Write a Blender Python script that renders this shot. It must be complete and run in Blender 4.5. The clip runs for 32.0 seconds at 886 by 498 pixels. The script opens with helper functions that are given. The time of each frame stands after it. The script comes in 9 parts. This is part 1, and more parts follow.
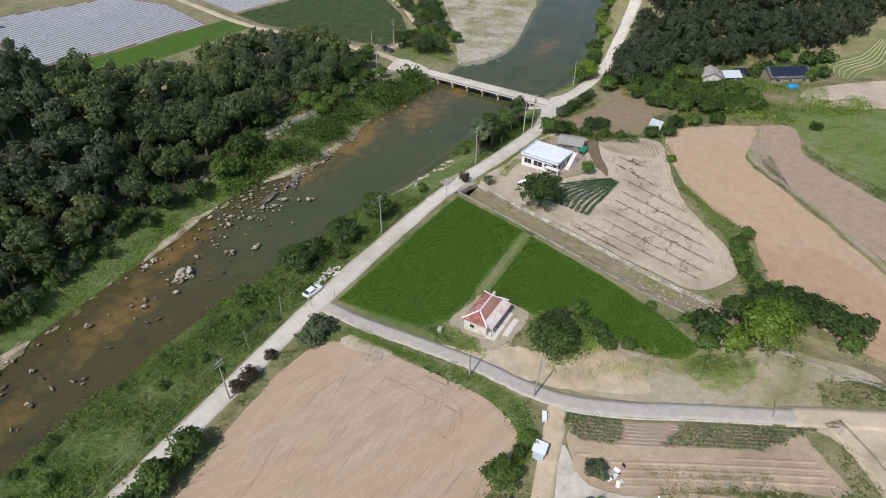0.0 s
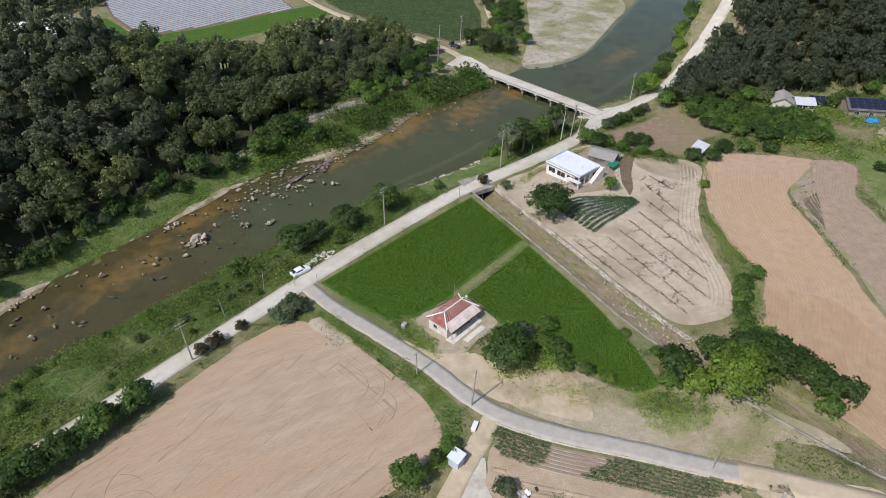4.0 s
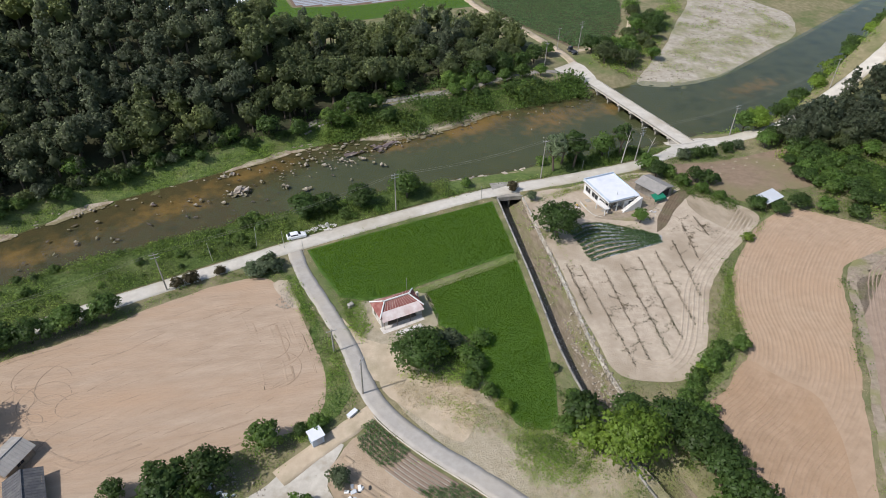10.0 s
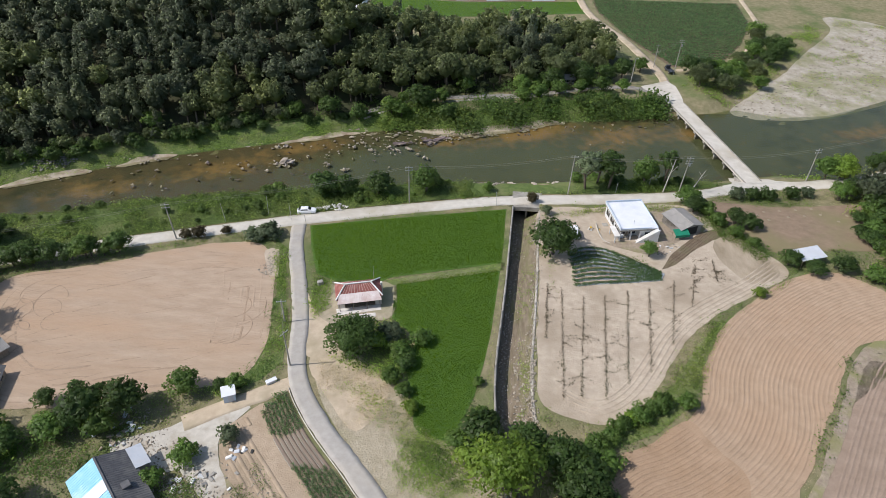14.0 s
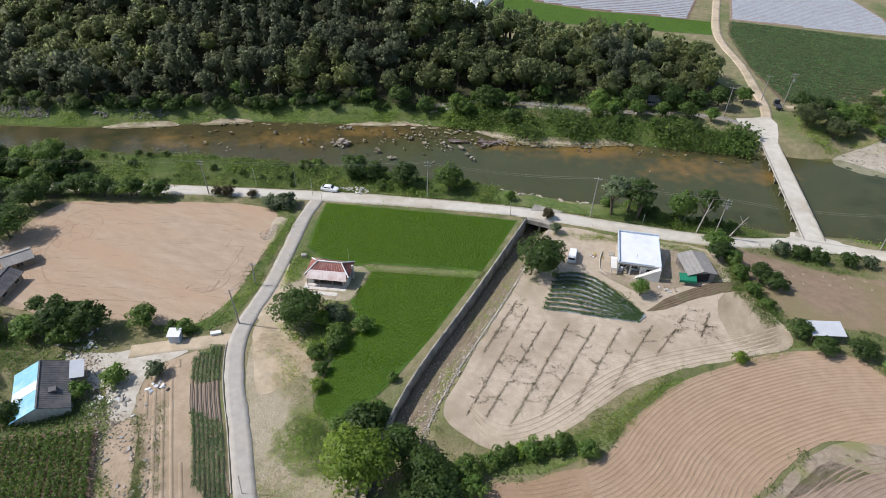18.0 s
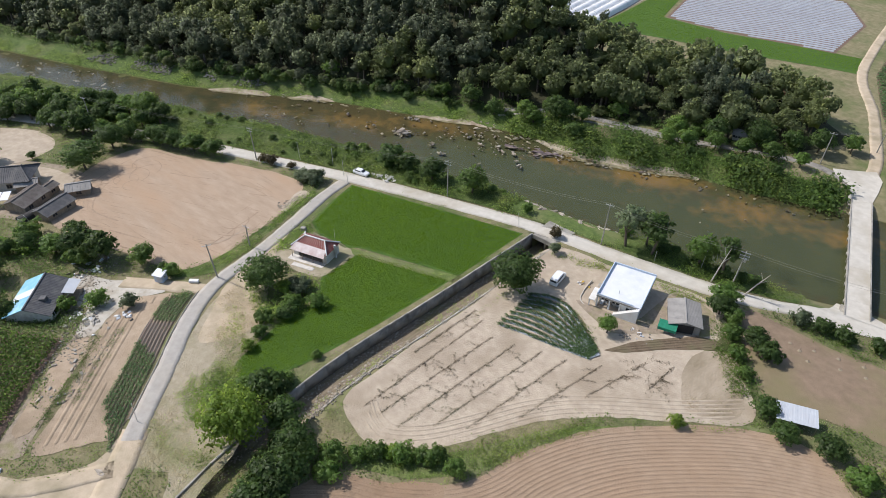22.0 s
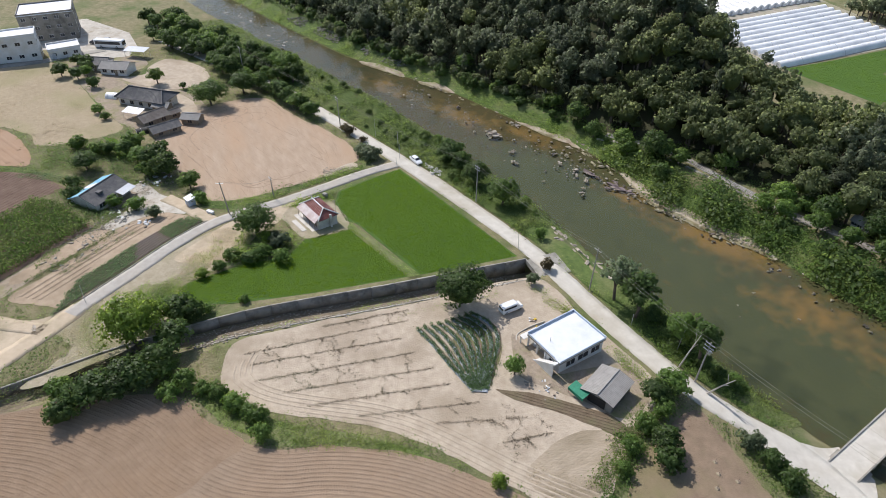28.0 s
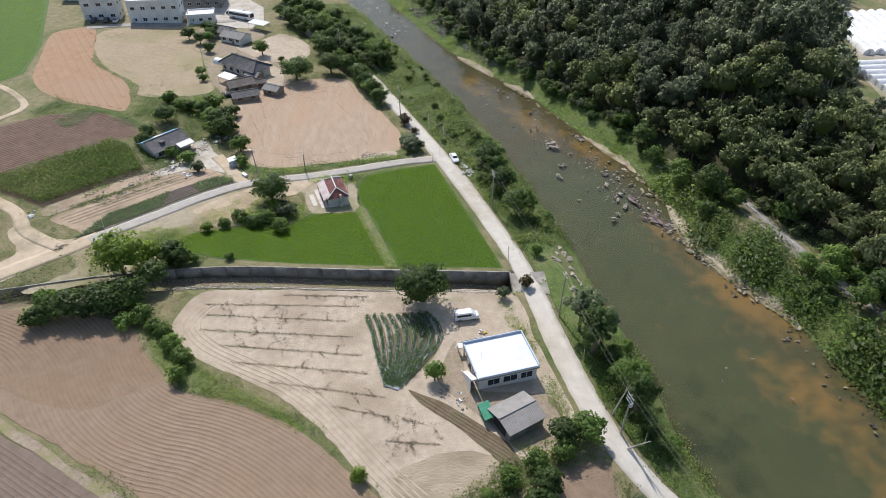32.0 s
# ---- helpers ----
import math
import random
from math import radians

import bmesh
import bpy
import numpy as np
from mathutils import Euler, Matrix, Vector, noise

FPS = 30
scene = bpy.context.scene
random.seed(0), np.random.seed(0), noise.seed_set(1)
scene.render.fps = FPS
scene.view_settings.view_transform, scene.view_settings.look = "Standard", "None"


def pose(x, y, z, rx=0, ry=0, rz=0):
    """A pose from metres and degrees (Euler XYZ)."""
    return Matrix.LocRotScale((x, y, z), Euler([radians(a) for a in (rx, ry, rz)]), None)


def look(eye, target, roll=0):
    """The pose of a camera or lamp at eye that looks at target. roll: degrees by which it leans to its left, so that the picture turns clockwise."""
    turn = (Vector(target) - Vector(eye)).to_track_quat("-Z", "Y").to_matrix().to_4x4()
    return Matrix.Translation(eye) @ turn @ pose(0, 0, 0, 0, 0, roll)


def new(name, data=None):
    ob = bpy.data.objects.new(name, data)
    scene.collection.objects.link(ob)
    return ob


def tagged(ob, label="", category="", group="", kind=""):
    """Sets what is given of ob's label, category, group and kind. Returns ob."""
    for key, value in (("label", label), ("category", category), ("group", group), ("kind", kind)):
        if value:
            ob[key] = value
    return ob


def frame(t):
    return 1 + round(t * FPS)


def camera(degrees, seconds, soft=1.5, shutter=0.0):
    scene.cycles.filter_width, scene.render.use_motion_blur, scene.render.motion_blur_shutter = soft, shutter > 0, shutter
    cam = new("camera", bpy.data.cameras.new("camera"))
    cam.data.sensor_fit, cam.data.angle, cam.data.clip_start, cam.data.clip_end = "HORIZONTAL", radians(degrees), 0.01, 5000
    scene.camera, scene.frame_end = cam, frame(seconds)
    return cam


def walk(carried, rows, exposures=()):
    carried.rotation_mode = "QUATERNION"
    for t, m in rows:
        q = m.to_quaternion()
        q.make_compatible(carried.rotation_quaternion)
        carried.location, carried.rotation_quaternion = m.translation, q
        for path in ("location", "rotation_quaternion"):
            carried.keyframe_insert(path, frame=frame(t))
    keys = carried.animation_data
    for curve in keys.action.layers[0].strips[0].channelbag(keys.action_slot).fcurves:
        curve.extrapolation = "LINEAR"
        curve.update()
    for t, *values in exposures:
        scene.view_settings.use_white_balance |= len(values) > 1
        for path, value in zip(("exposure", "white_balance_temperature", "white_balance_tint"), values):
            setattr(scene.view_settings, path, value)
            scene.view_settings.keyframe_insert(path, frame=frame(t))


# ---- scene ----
cam = camera(68.55, 32.0, 0.8)
ROWS = [
    (0.0, 0.00, 0.00, 85.70, 53.408, 0.061, -42.043),
    (1.0, 4.56, -3.88, 85.93, 53.333, -0.245, -39.068),
    (2.0, 9.27, -7.55, 86.13, 53.246, -0.382, -36.168),
    (3.0, 14.24, -11.03, 86.29, 53.157, -0.416, -33.271),
    (4.0, 19.53, -14.36, 86.41, 53.069, -0.397, -30.319),
    (5.0, 25.20, -17.52, 86.50, 52.988, -0.358, -27.271),
    (6.0, 31.29, -20.48, 86.55, 52.914, -0.324, -24.096),
    (7.0, 37.80, -23.19, 86.58, 52.848, -0.307, -20.776),
    (8.0, 44.75, -25.62, 86.60, 52.789, -0.312, -17.303),
    (9.0, 52.12, -27.68, 86.61, 52.738, -0.341, -13.674),
    (10.0, 59.89, -29.34, 86.62, 52.693, -0.388, -9.895),
    (11.0, 68.01, -30.52, 86.64, 52.652, -0.448, -5.976),
    (12.0, 76.43, -31.16, 86.66, 52.614, -0.511, -1.930),
    (13.0, 85.11, -31.22, 86.70, 52.579, -0.571, 2.228),
    (14.0, 93.96, -30.65, 86.76, 52.545, -0.619, 6.481),
    (15.0, 102.91, -29.41, 86.83, 52.513, -0.650, 10.812),
    (16.0, 111.90, -27.48, 86.91, 52.482, -0.659, 15.203),
    (17.0, 120.83, -24.84, 86.99, 52.453, -0.645, 19.640),
    (18.0, 129.62, -21.50, 87.08, 52.427, -0.610, 24.107),
    (19.0, 138.19, -17.45, 87.17, 52.406, -0.555, 28.594),
    (20.0, 146.45, -12.72, 87.25, 52.389, -0.487, 33.091),
    (21.0, 154.33, -7.33, 87.31, 52.380, -0.413, 37.589),
    (22.0, 161.75, -1.33, 87.34, 52.378, -0.341, 42.084),
    (23.0, 168.64, 5.23, 87.35, 52.385, -0.280, 46.573),
    (24.0, 174.95, 12.31, 87.32, 52.402, -0.237, 51.054),
    (25.0, 180.62, 19.84, 87.26, 52.427, -0.221, 55.529),
    (26.0, 185.63, 27.77, 87.17, 52.459, -0.233, 59.998),
    (27.0, 189.95, 36.04, 87.07, 52.495, -0.271, 64.463),
    (28.0, 193.58, 44.60, 86.95, 52.529, -0.328, 68.924),
    (29.0, 196.52, 53.40, 86.85, 52.553, -0.388, 73.380),
    (30.0, 198.83, 62.41, 86.79, 52.556, -0.422, 77.828),
    (31.0, 200.55, 71.62, 86.82, 52.525, -0.391, 82.261),
    (32.0, 201.76, 81.04, 86.98, 52.442, -0.239, 86.667),
]
walk(cam, [(t, pose(x, y, z, rx, ry, rz)) for t, x, y, z, rx, ry, rz in ROWS], [(0.0, -0.03), (8.0, 0.0), (14.0, 0.04), (24.0, 0.10), (32.0, 0.13)])

# ---- light ----
SUN_TO = Vector((-0.95, -0.30, 1.14)).normalized()
sun_data = bpy.data.lights.new("sun", "SUN")
sun_data.energy, sun_data.angle, sun_data.color = 3.98, radians(0.53), (1.0, 0.952, 0.918)
sun = new("sun", sun_data)
sun.matrix_world = look(SUN_TO * 300, (0, 0, 0))
world = bpy.data.worlds.new("world")
scene.world = world
world.use_nodes = True
wn, wl = world.node_tree.nodes, world.node_tree.links
sky = wn.new("ShaderNodeTexSky")
sky.sky_type, sky.sun_disc = "NISHITA", False
sky.sun_elevation = math.asin(SUN_TO.z)
sky.sun_rotation = math.atan2(SUN_TO.x, SUN_TO.y)
sky.dust_density = 1.5
wl.new(sky.outputs[0], wn["Background"].inputs[0])
wn["Background"].inputs[1].default_value = 0.14
scene.view_settings.exposure = 0.04

# ---- materials ----
def mat(name, c1, c2, scale=1.0, rough=0.85, bump=0.0, fine=6.0, c3=None, stretch=(1, 1, 1), metal=0.0, big=0.12, contrast=0.5,
        island=0.0, per_object=0.0, spec=0.3, turn=0.0, chalk=0.0):
    """Two colours mixed by noise at two scales, a third in larger stains, fine relief."""
    m = bpy.data.materials.new(name)
    m.use_nodes = True
    n, l = m.node_tree.nodes, m.node_tree.links
    b = n["Principled BSDF"]
    b.inputs["Roughness"].default_value, b.inputs["Metallic"].default_value = rough, metal
    b.inputs["Specular IOR Level"].default_value = spec
    b.inputs["Diffuse Roughness"].default_value = chalk
    tc = n.new("ShaderNodeTexCoord")
    mp = n.new("ShaderNodeMapping")
    mp.inputs["Scale"].default_value = stretch
    mp.inputs["Rotation"].default_value = (0, 0, radians(turn))
    l.new(tc.outputs["Object"], mp.inputs["Vector"])

    def noise_at(s, detail, lo, hi):
        t = n.new("ShaderNodeTexNoise")
        t.inputs["Scale"].default_value, t.inputs["Detail"].default_value = s, detail
        t.inputs["Roughness"].default_value = 0.6
        l.new(mp.outputs[0], t.inputs["Vector"])
        r = n.new("ShaderNodeMapRange")
        r.inputs[1].default_value, r.inputs[2].default_value = lo, hi
        l.new(t.outputs["Fac"], r.inputs[0])
        return r.outputs[0]

    def mix(f, a, c):
        x = n.new("ShaderNodeMix")
        x.data_type = "RGBA"
        for sock, v in ((x.inputs[0], f), (x.inputs[6], a), (x.inputs[7], c)):
            if isinstance(v, (tuple, float, int)):
                sock.default_value = (*v, 1) if isinstance(v, tuple) else v
            else:
                l.new(v, sock)
        return x.outputs[2]

    w = 0.25 * (1 - contrast) + 0.08
    col = mix(noise_at(scale, 5, 0.5 - w, 0.5 + w), c1, c2)
    if c3:
        col = mix(noise_at(big, 4, 0.47, 0.68), col, c3)
    if island or per_object:
        if island:
            geo = n.new("ShaderNodeNewGeometry")
            rnd, amount = geo.outputs["Random Per Island"], island
        else:
            oi = n.new("ShaderNodeObjectInfo")
            rnd, amount = oi.outputs["Random"], per_object
        mr = n.new("ShaderNodeMapRange")
        mr.inputs[3].default_value, mr.inputs[4].default_value = 1 - amount, 1 + amount
        l.new(rnd, mr.inputs[0])
        hs = n.new("ShaderNodeHueSaturation")
        l.new(mr.outputs[0], hs.inputs["Value"])
        l.new(col, hs.inputs["Color"])
        col = hs.outputs[0]
    l.new(col, b.inputs["Base Color"])
    if bump:
        bp = n.new("ShaderNodeBump")
        bp.inputs["Strength"].default_value, bp.inputs["Distance"].default_value = 1.0, bump
        l.new(noise_at(fine, 6, 0.2, 0.8), bp.inputs["Height"])
        l.new(bp.outputs[0], b.inputs["Normal"])
    return m


def leaf_mat(name, dark, light, warm, tree=0.22, leaf=0.32, thin=0.55, sat=0.95, spec=0.3):
    """Foliage: colour differs leaf by leaf, clump by clump and tree by tree."""
    m = mat(name, dark, light, scale=0.35, rough=0.5, c3=warm, big=0.05, island=leaf, spec=spec)
    n, l = m.node_tree.nodes, m.node_tree.links
    b = n["Principled BSDF"]
    old = b.inputs["Base Color"].links[0].from_socket
    oi = n.new("ShaderNodeObjectInfo")
    mr = n.new("ShaderNodeMapRange")
    mr.inputs[3].default_value, mr.inputs[4].default_value = 1 - tree, 1 + tree
    l.new(oi.outputs["Random"], mr.inputs[0])
    hs = n.new("ShaderNodeHueSaturation")
    hs.inputs["Saturation"].default_value = sat
    l.new(mr.outputs[0], hs.inputs["Value"])
    l.new(old, hs.inputs["Color"])
    l.new(hs.outputs[0], b.inputs["Base Color"])
    tr = n.new("ShaderNodeBsdfTranslucent")
    glow = n.new("ShaderNodeHueSaturation")
    glow.inputs["Hue"].default_value, glow.inputs["Value"].default_value = 0.482, 1.8
    l.new(hs.outputs[0], glow.inputs["Color"])
    l.new(glow.outputs[0], tr.inputs["Color"])
    ms = n.new("ShaderNodeMixShader")
    ms.inputs[0].default_value = thin
    l.new(b.outputs[0], ms.inputs[1])
    l.new(tr.outputs[0], ms.inputs[2])
    l.new(ms.outputs[0], n["Material Output"].inputs["Surface"])
    return m


M = {
    "ground": mat("meadow_soil", (0.15, 0.145, 0.07), (0.27, 0.23, 0.14), 0.5, 0.95, 0.12, 2, (0.095, 0.13, 0.04), big=0.06),
    "bank": mat("bank_grass", (0.07, 0.11, 0.03), (0.125, 0.175, 0.045), 0.8, 0.9, 0.2, 2.0, (0.17, 0.185, 0.075), big=0.1),
    "concrete_road": mat("concrete_road", (0.46, 0.43, 0.375), (0.57, 0.54, 0.48), 0.5, 0.85, 0.015, 9, (0.41, 0.37, 0.30), big=0.1),
    "asphalt": mat("worn_pale_lane", (0.32, 0.30, 0.27), (0.41, 0.385, 0.35), 0.8, 0.85, 0.01, 12, (0.40, 0.36, 0.30), big=0.07),
    "dirt_track": mat("dirt_track", (0.42, 0.34, 0.245), (0.52, 0.43, 0.32), 0.5, 0.95, 0.04, 4, (0.33, 0.28, 0.19), big=0.15),
    "tan_soil": mat("dry_tan_soil", (0.335, 0.25, 0.178), (0.42, 0.325, 0.24), 0.6, 0.95, 0.09, 2.5, (0.39, 0.275, 0.185), stretch=(0.3, 1, 1), big=0.07, turn=-20),
    "brown_soil": mat("ploughed_soil", (0.305, 0.222, 0.152), (0.38, 0.283, 0.20), 0.5, 0.95, 0.1, 4, (0.355, 0.246, 0.162), big=0.022, chalk=0.5),
    "baulk": mat("stony_baulk", (0.24, 0.19, 0.14), (0.36, 0.30, 0.23), 1.2, 0.95, 0.08, 5, (0.23, 0.22, 0.10), big=0.2),
    "grey_soil": mat("grey_soil", (0.23, 0.172, 0.13), (0.295, 0.228, 0.178), 0.5, 0.95, 0.1, 4, big=0.03, chalk=0.6),
    "sand_soil": mat("sandy_soil", (0.38, 0.315, 0.24), (0.49, 0.415, 0.325), 0.7, 0.95, 0.09, 3, (0.33, 0.27, 0.20), big=0.09),
    "dark_soil": mat("dark_ploughed_soil", (0.15, 0.10, 0.075), (0.20, 0.14, 0.105), 0.4, 0.95, 0.05, 5),
    "brown_grass": mat("dry_grass_soil", (0.20, 0.145, 0.10), (0.27, 0.20, 0.14), 0.6, 0.95, 0.08, 4, (0.20, 0.175, 0.09), big=0.06),
    "paddy": mat("paddy_floor", (0.058, 0.116, 0.016), (0.072, 0.138, 0.02), 0.35, 0.8, 0.05, 5, (0.064, 0.124, 0.016), big=0.05),
    "grass": mat("rough_grass", (0.095, 0.14, 0.035), (0.165, 0.195, 0.07), 0.8, 0.95, 0.16, 2, (0.21, 0.21, 0.11), big=0.09),
    "dry_grass": mat("dry_grass", (0.30, 0.26, 0.18), (0.41, 0.355, 0.265), 0.9, 0.95, 0.12, 3, (0.23, 0.225, 0.12), big=0.1),
    "gravel": mat("river_gravel", (0.30, 0.27, 0.215), (0.45, 0.41, 0.345), 0.45, 0.95, 0.12, 2, (0.22, 0.22, 0.11), big=0.06),
    "canal": mat("canal_silt", (0.13, 0.105, 0.07), (0.25, 0.205, 0.15), 1.4, 0.95, 0.12, 3, (0.15, 0.15, 0.065), big=0.3, stretch=(1, 0.25, 1)),
    "concrete": mat("old_concrete", (0.28, 0.265, 0.235), (0.38, 0.36, 0.32), 0.7, 0.85, 0.02, 6, (0.19, 0.18, 0.155), big=0.25),
    "dark_wall": mat("stained_concrete", (0.22, 0.205, 0.18), (0.31, 0.29, 0.26), 0.5, 0.9, 0.03, 4, (0.11, 0.10, 0.085), big=0.3),
    "white": mat("white_paint", (0.62, 0.62, 0.61), (0.74, 0.74, 0.73), 0.5, 0.6, 0.005, 8, (0.60, 0.58, 0.54), big=0.3),
    "rock": mat("river_rock", (0.33, 0.28, 0.22), (0.52, 0.47, 0.41), 0.8, 0.85, 0.1, 3, (0.25, 0.19, 0.14), big=0.4, per_object=0.25),
    "rock_dark": mat("wet_dark_rock", (0.13, 0.10, 0.10), (0.24, 0.19, 0.185), 0.8, 0.75, 0.1, 3, (0.30, 0.25, 0.2), big=0.3, per_object=0.2),
    # near-black: the shade under the trees is put into this colour
    "litter": mat("litter_with_shade", (0.035, 0.038, 0.02), (0.06, 0.06, 0.03), 0.6, 0.95, 0.1, 2.5, (0.04, 0.06, 0.02), big=0.1),
    "bark": mat("bark", (0.09, 0.07, 0.05), (0.17, 0.14, 0.11), 2.0, 0.95, 0.03, 8),
    "pale_bark": mat("pale_bark", (0.36, 0.33, 0.29), (0.5, 0.47, 0.42), 2.0, 0.9, 0.02, 8),
    "wood": mat("weathered_wood", (0.2, 0.16, 0.12), (0.32, 0.27, 0.21), 3.0, 0.9, 0.01, 9, stretch=(1, 1, 0.2)),
    "glass": mat("window_glass", (0.02, 0.025, 0.03), (0.035, 0.04, 0.05), 0.5, 0.08, spec=0.6),
    "steel": mat("galvanised_steel", (0.42, 0.43, 0.44), (0.55, 0.56, 0.57), 2.0, 0.4, metal=0.7),
    "black": mat("black_rubber", (0.02, 0.02, 0.02), (0.035, 0.035, 0.035), 5, 0.7),
}
M["paint_white"] = mat("white_roof_paint", (0.64, 0.66, 0.71), (0.73, 0.745, 0.78), 0.35, 0.5, 0.004, 6, (0.57, 0.60, 0.66), big=0.2)
M["blue_white"] = mat("pale_blue_paint", (0.40, 0.48, 0.58), (0.53, 0.60, 0.68), 0.5, 0.55)
L = {
    "forest": leaf_mat("forest_leaves", (0.105, 0.14, 0.062), (0.175, 0.215, 0.092), (0.19, 0.23, 0.085), 0.2, 0.25, 0.7),
    "pine": leaf_mat("pine_needles", (0.09, 0.118, 0.074), (0.15, 0.182, 0.108), (0.14, 0.172, 0.092), 0.2, 0.25, 0.7),
    "dark": leaf_mat("dark_leaves", (0.05, 0.095, 0.022), (0.09, 0.155, 0.035), (0.075, 0.12, 0.03)),
    "mid": leaf_mat("green_leaves", (0.08, 0.15, 0.028), (0.135, 0.225, 0.045), (0.15, 0.215, 0.045)),
    "lime": leaf_mat("lime_leaves", (0.13, 0.22, 0.025), (0.21, 0.30, 0.045), (0.19, 0.29, 0.035)),
    "grass": leaf_mat("tall_grass", (0.125, 0.225, 0.032), (0.22, 0.335, 0.055), (0.26, 0.335, 0.075)),
    "reed": leaf_mat("reed_leaves", (0.075, 0.132, 0.028), (0.14, 0.215, 0.047), (0.175, 0.235, 0.068)),
    "rice": leaf_mat("rice_leaves", (0.078, 0.152, 0.013), (0.096, 0.178, 0.016), (0.09, 0.166, 0.013), 0.02, 0.1, 0.85, 1.05, 0.15),
    "young_rice": leaf_mat("young_rice_leaves", (0.086, 0.162, 0.012), (0.106, 0.19, 0.015), (0.1, 0.178, 0.012), 0.02, 0.08, 0.88, 1.06, 0.15),
    "crop": leaf_mat("crop_leaves", (0.06, 0.12, 0.045), (0.115, 0.20, 0.075), (0.095, 0.16, 0.06)),
    "corn": leaf_mat("corn_leaves", (0.046, 0.094, 0.017), (0.085, 0.148, 0.026), (0.118, 0.156, 0.046)),
    "grey": leaf_mat("grey_green_leaves", (0.10, 0.14, 0.07), (0.165, 0.21, 0.115), (0.15, 0.19, 0.10)),
    "red": leaf_mat("purple_brown_leaves", (0.07, 0.06, 0.03), (0.13, 0.11, 0.05), (0.085, 0.10, 0.035)),
    "straw": leaf_mat("straw", (0.28, 0.24, 0.14), (0.37, 0.32, 0.20), (0.27, 0.255, 0.13)),
    "dry": leaf_mat("dead_stalks", (0.06, 0.052, 0.035), (0.12, 0.10, 0.065), (0.06, 0.075, 0.035)),
}
M["pink_tile"] = mat("bleached_red_tiles", (0.36, 0.22, 0.19), (0.48, 0.34, 0.30), 1.5, 0.85)
M["pale_pink"] = mat("bleached_pink_sheet", (0.55, 0.46, 0.44), (0.68, 0.62, 0.60), 0.7, 0.7, 0.01, 6, (0.5, 0.38, 0.35), big=0.4)
M["pale_concrete"] = mat("pale_concrete", (0.40, 0.37, 0.32), (0.52, 0.49, 0.43), 0.8, 0.85, 0.02, 6, (0.33, 0.29, 0.23), big=0.25)


# ---- helpers of this scene ----
rng = np.random.default_rng(7)


def np_mesh(name, V, F):
    """A mesh from arrays: vertices (n, 3), faces (m, k)."""
    me = bpy.data.meshes.new(name)
    V, F = np.asarray(V, np.float32), np.asarray(F, np.int32)
    k = F.shape[1]
    me.vertices.add(len(V))
    me.vertices.foreach_set("co", V.ravel())
    me.loops.add(F.size)
    me.loops.foreach_set("vertex_index", F.ravel())
    me.polygons.add(len(F))
    me.polygons.foreach_set("loop_start", np.arange(0, F.size, k, dtype=np.int32))
    me.update(calc_edges=True)
    return me


def part(name, bm, material, parent=None, label="", smooth=False):
    """Links a bmesh or a mesh as one object under its thing."""
    if isinstance(bm, bmesh.types.BMesh):
        me = bpy.data.meshes.new(name)
        bm.to_mesh(me)
        bm.free()
    else:
        me = bm
    if material is not None and not me.materials:
        me.materials.append(material)
    if smooth:
        me.polygons.foreach_set("use_smooth", np.ones(len(me.polygons), bool))
    ob = new(name, me)
    if parent is not None:
        ob.parent = parent
    if label:
        ob["label"] = label
    return ob


def thing(name, m, label, category, group="", kind=""):
    ob = new(name)
    ob.matrix_world = m
    ob.empty_display_size = 0.3
    return tagged(ob, label, category, group, kind)


def box(bm, x0, y0, z0, x1, y1, z1, bevel=0.0):
    r = bmesh.ops.create_cube(bm, size=1.0, matrix=Matrix.Translation(((x0 + x1) / 2, (y0 + y1) / 2, (z0 + z1) / 2)) @ Matrix.Diagonal((abs(x1 - x0), abs(y1 - y0), abs(z1 - z0), 1)))
    if bevel:
        es = list({e for v in r["verts"] for e in v.link_edges})
        bmesh.ops.bevel(bm, geom=es, offset=bevel, segments=1, affect="EDGES")
    return bm


def boxes(*bs, bevel=0.0):
    bm = bmesh.new()
    for b in bs:
        box(bm, *b, bevel=bevel)
    return bm


def rod(bm, a, b, r0, r1=None, n=8):
    a, b = Vector(a), Vector(b)
    d = b - a
    bmesh.ops.create_cone(bm, cap_ends=True, segments=n, radius1=r0, radius2=r0 if r1 is None else r1, depth=d.length,
                          matrix=Matrix.Translation((a + b) / 2) @ d.to_track_quat("Z", "Y").to_matrix().to_4x4())
    return bm


def rods(*rs, n=8):
    bm = bmesh.new()
    for r in rs:
        rod(bm, *r, n=n)
    return bm


def prism(pts, z0, z1, bm=None):
    """An upright prism over a plan outline."""
    bm = bm or bmesh.new()
    lo, hi = [bm.verts.new((x, y, z0)) for x, y in pts], [bm.verts.new((x, y, z1)) for x, y in pts]
    n = len(pts)
    bm.faces.new(hi)
    bm.faces.new(lo[::-1])
    for i in range(n):
        bm.faces.new((lo[i], lo[(i + 1) % n], hi[(i + 1) % n], hi[i]))
    bmesh.ops.recalc_face_normals(bm, faces=bm.faces[:])
    return bm


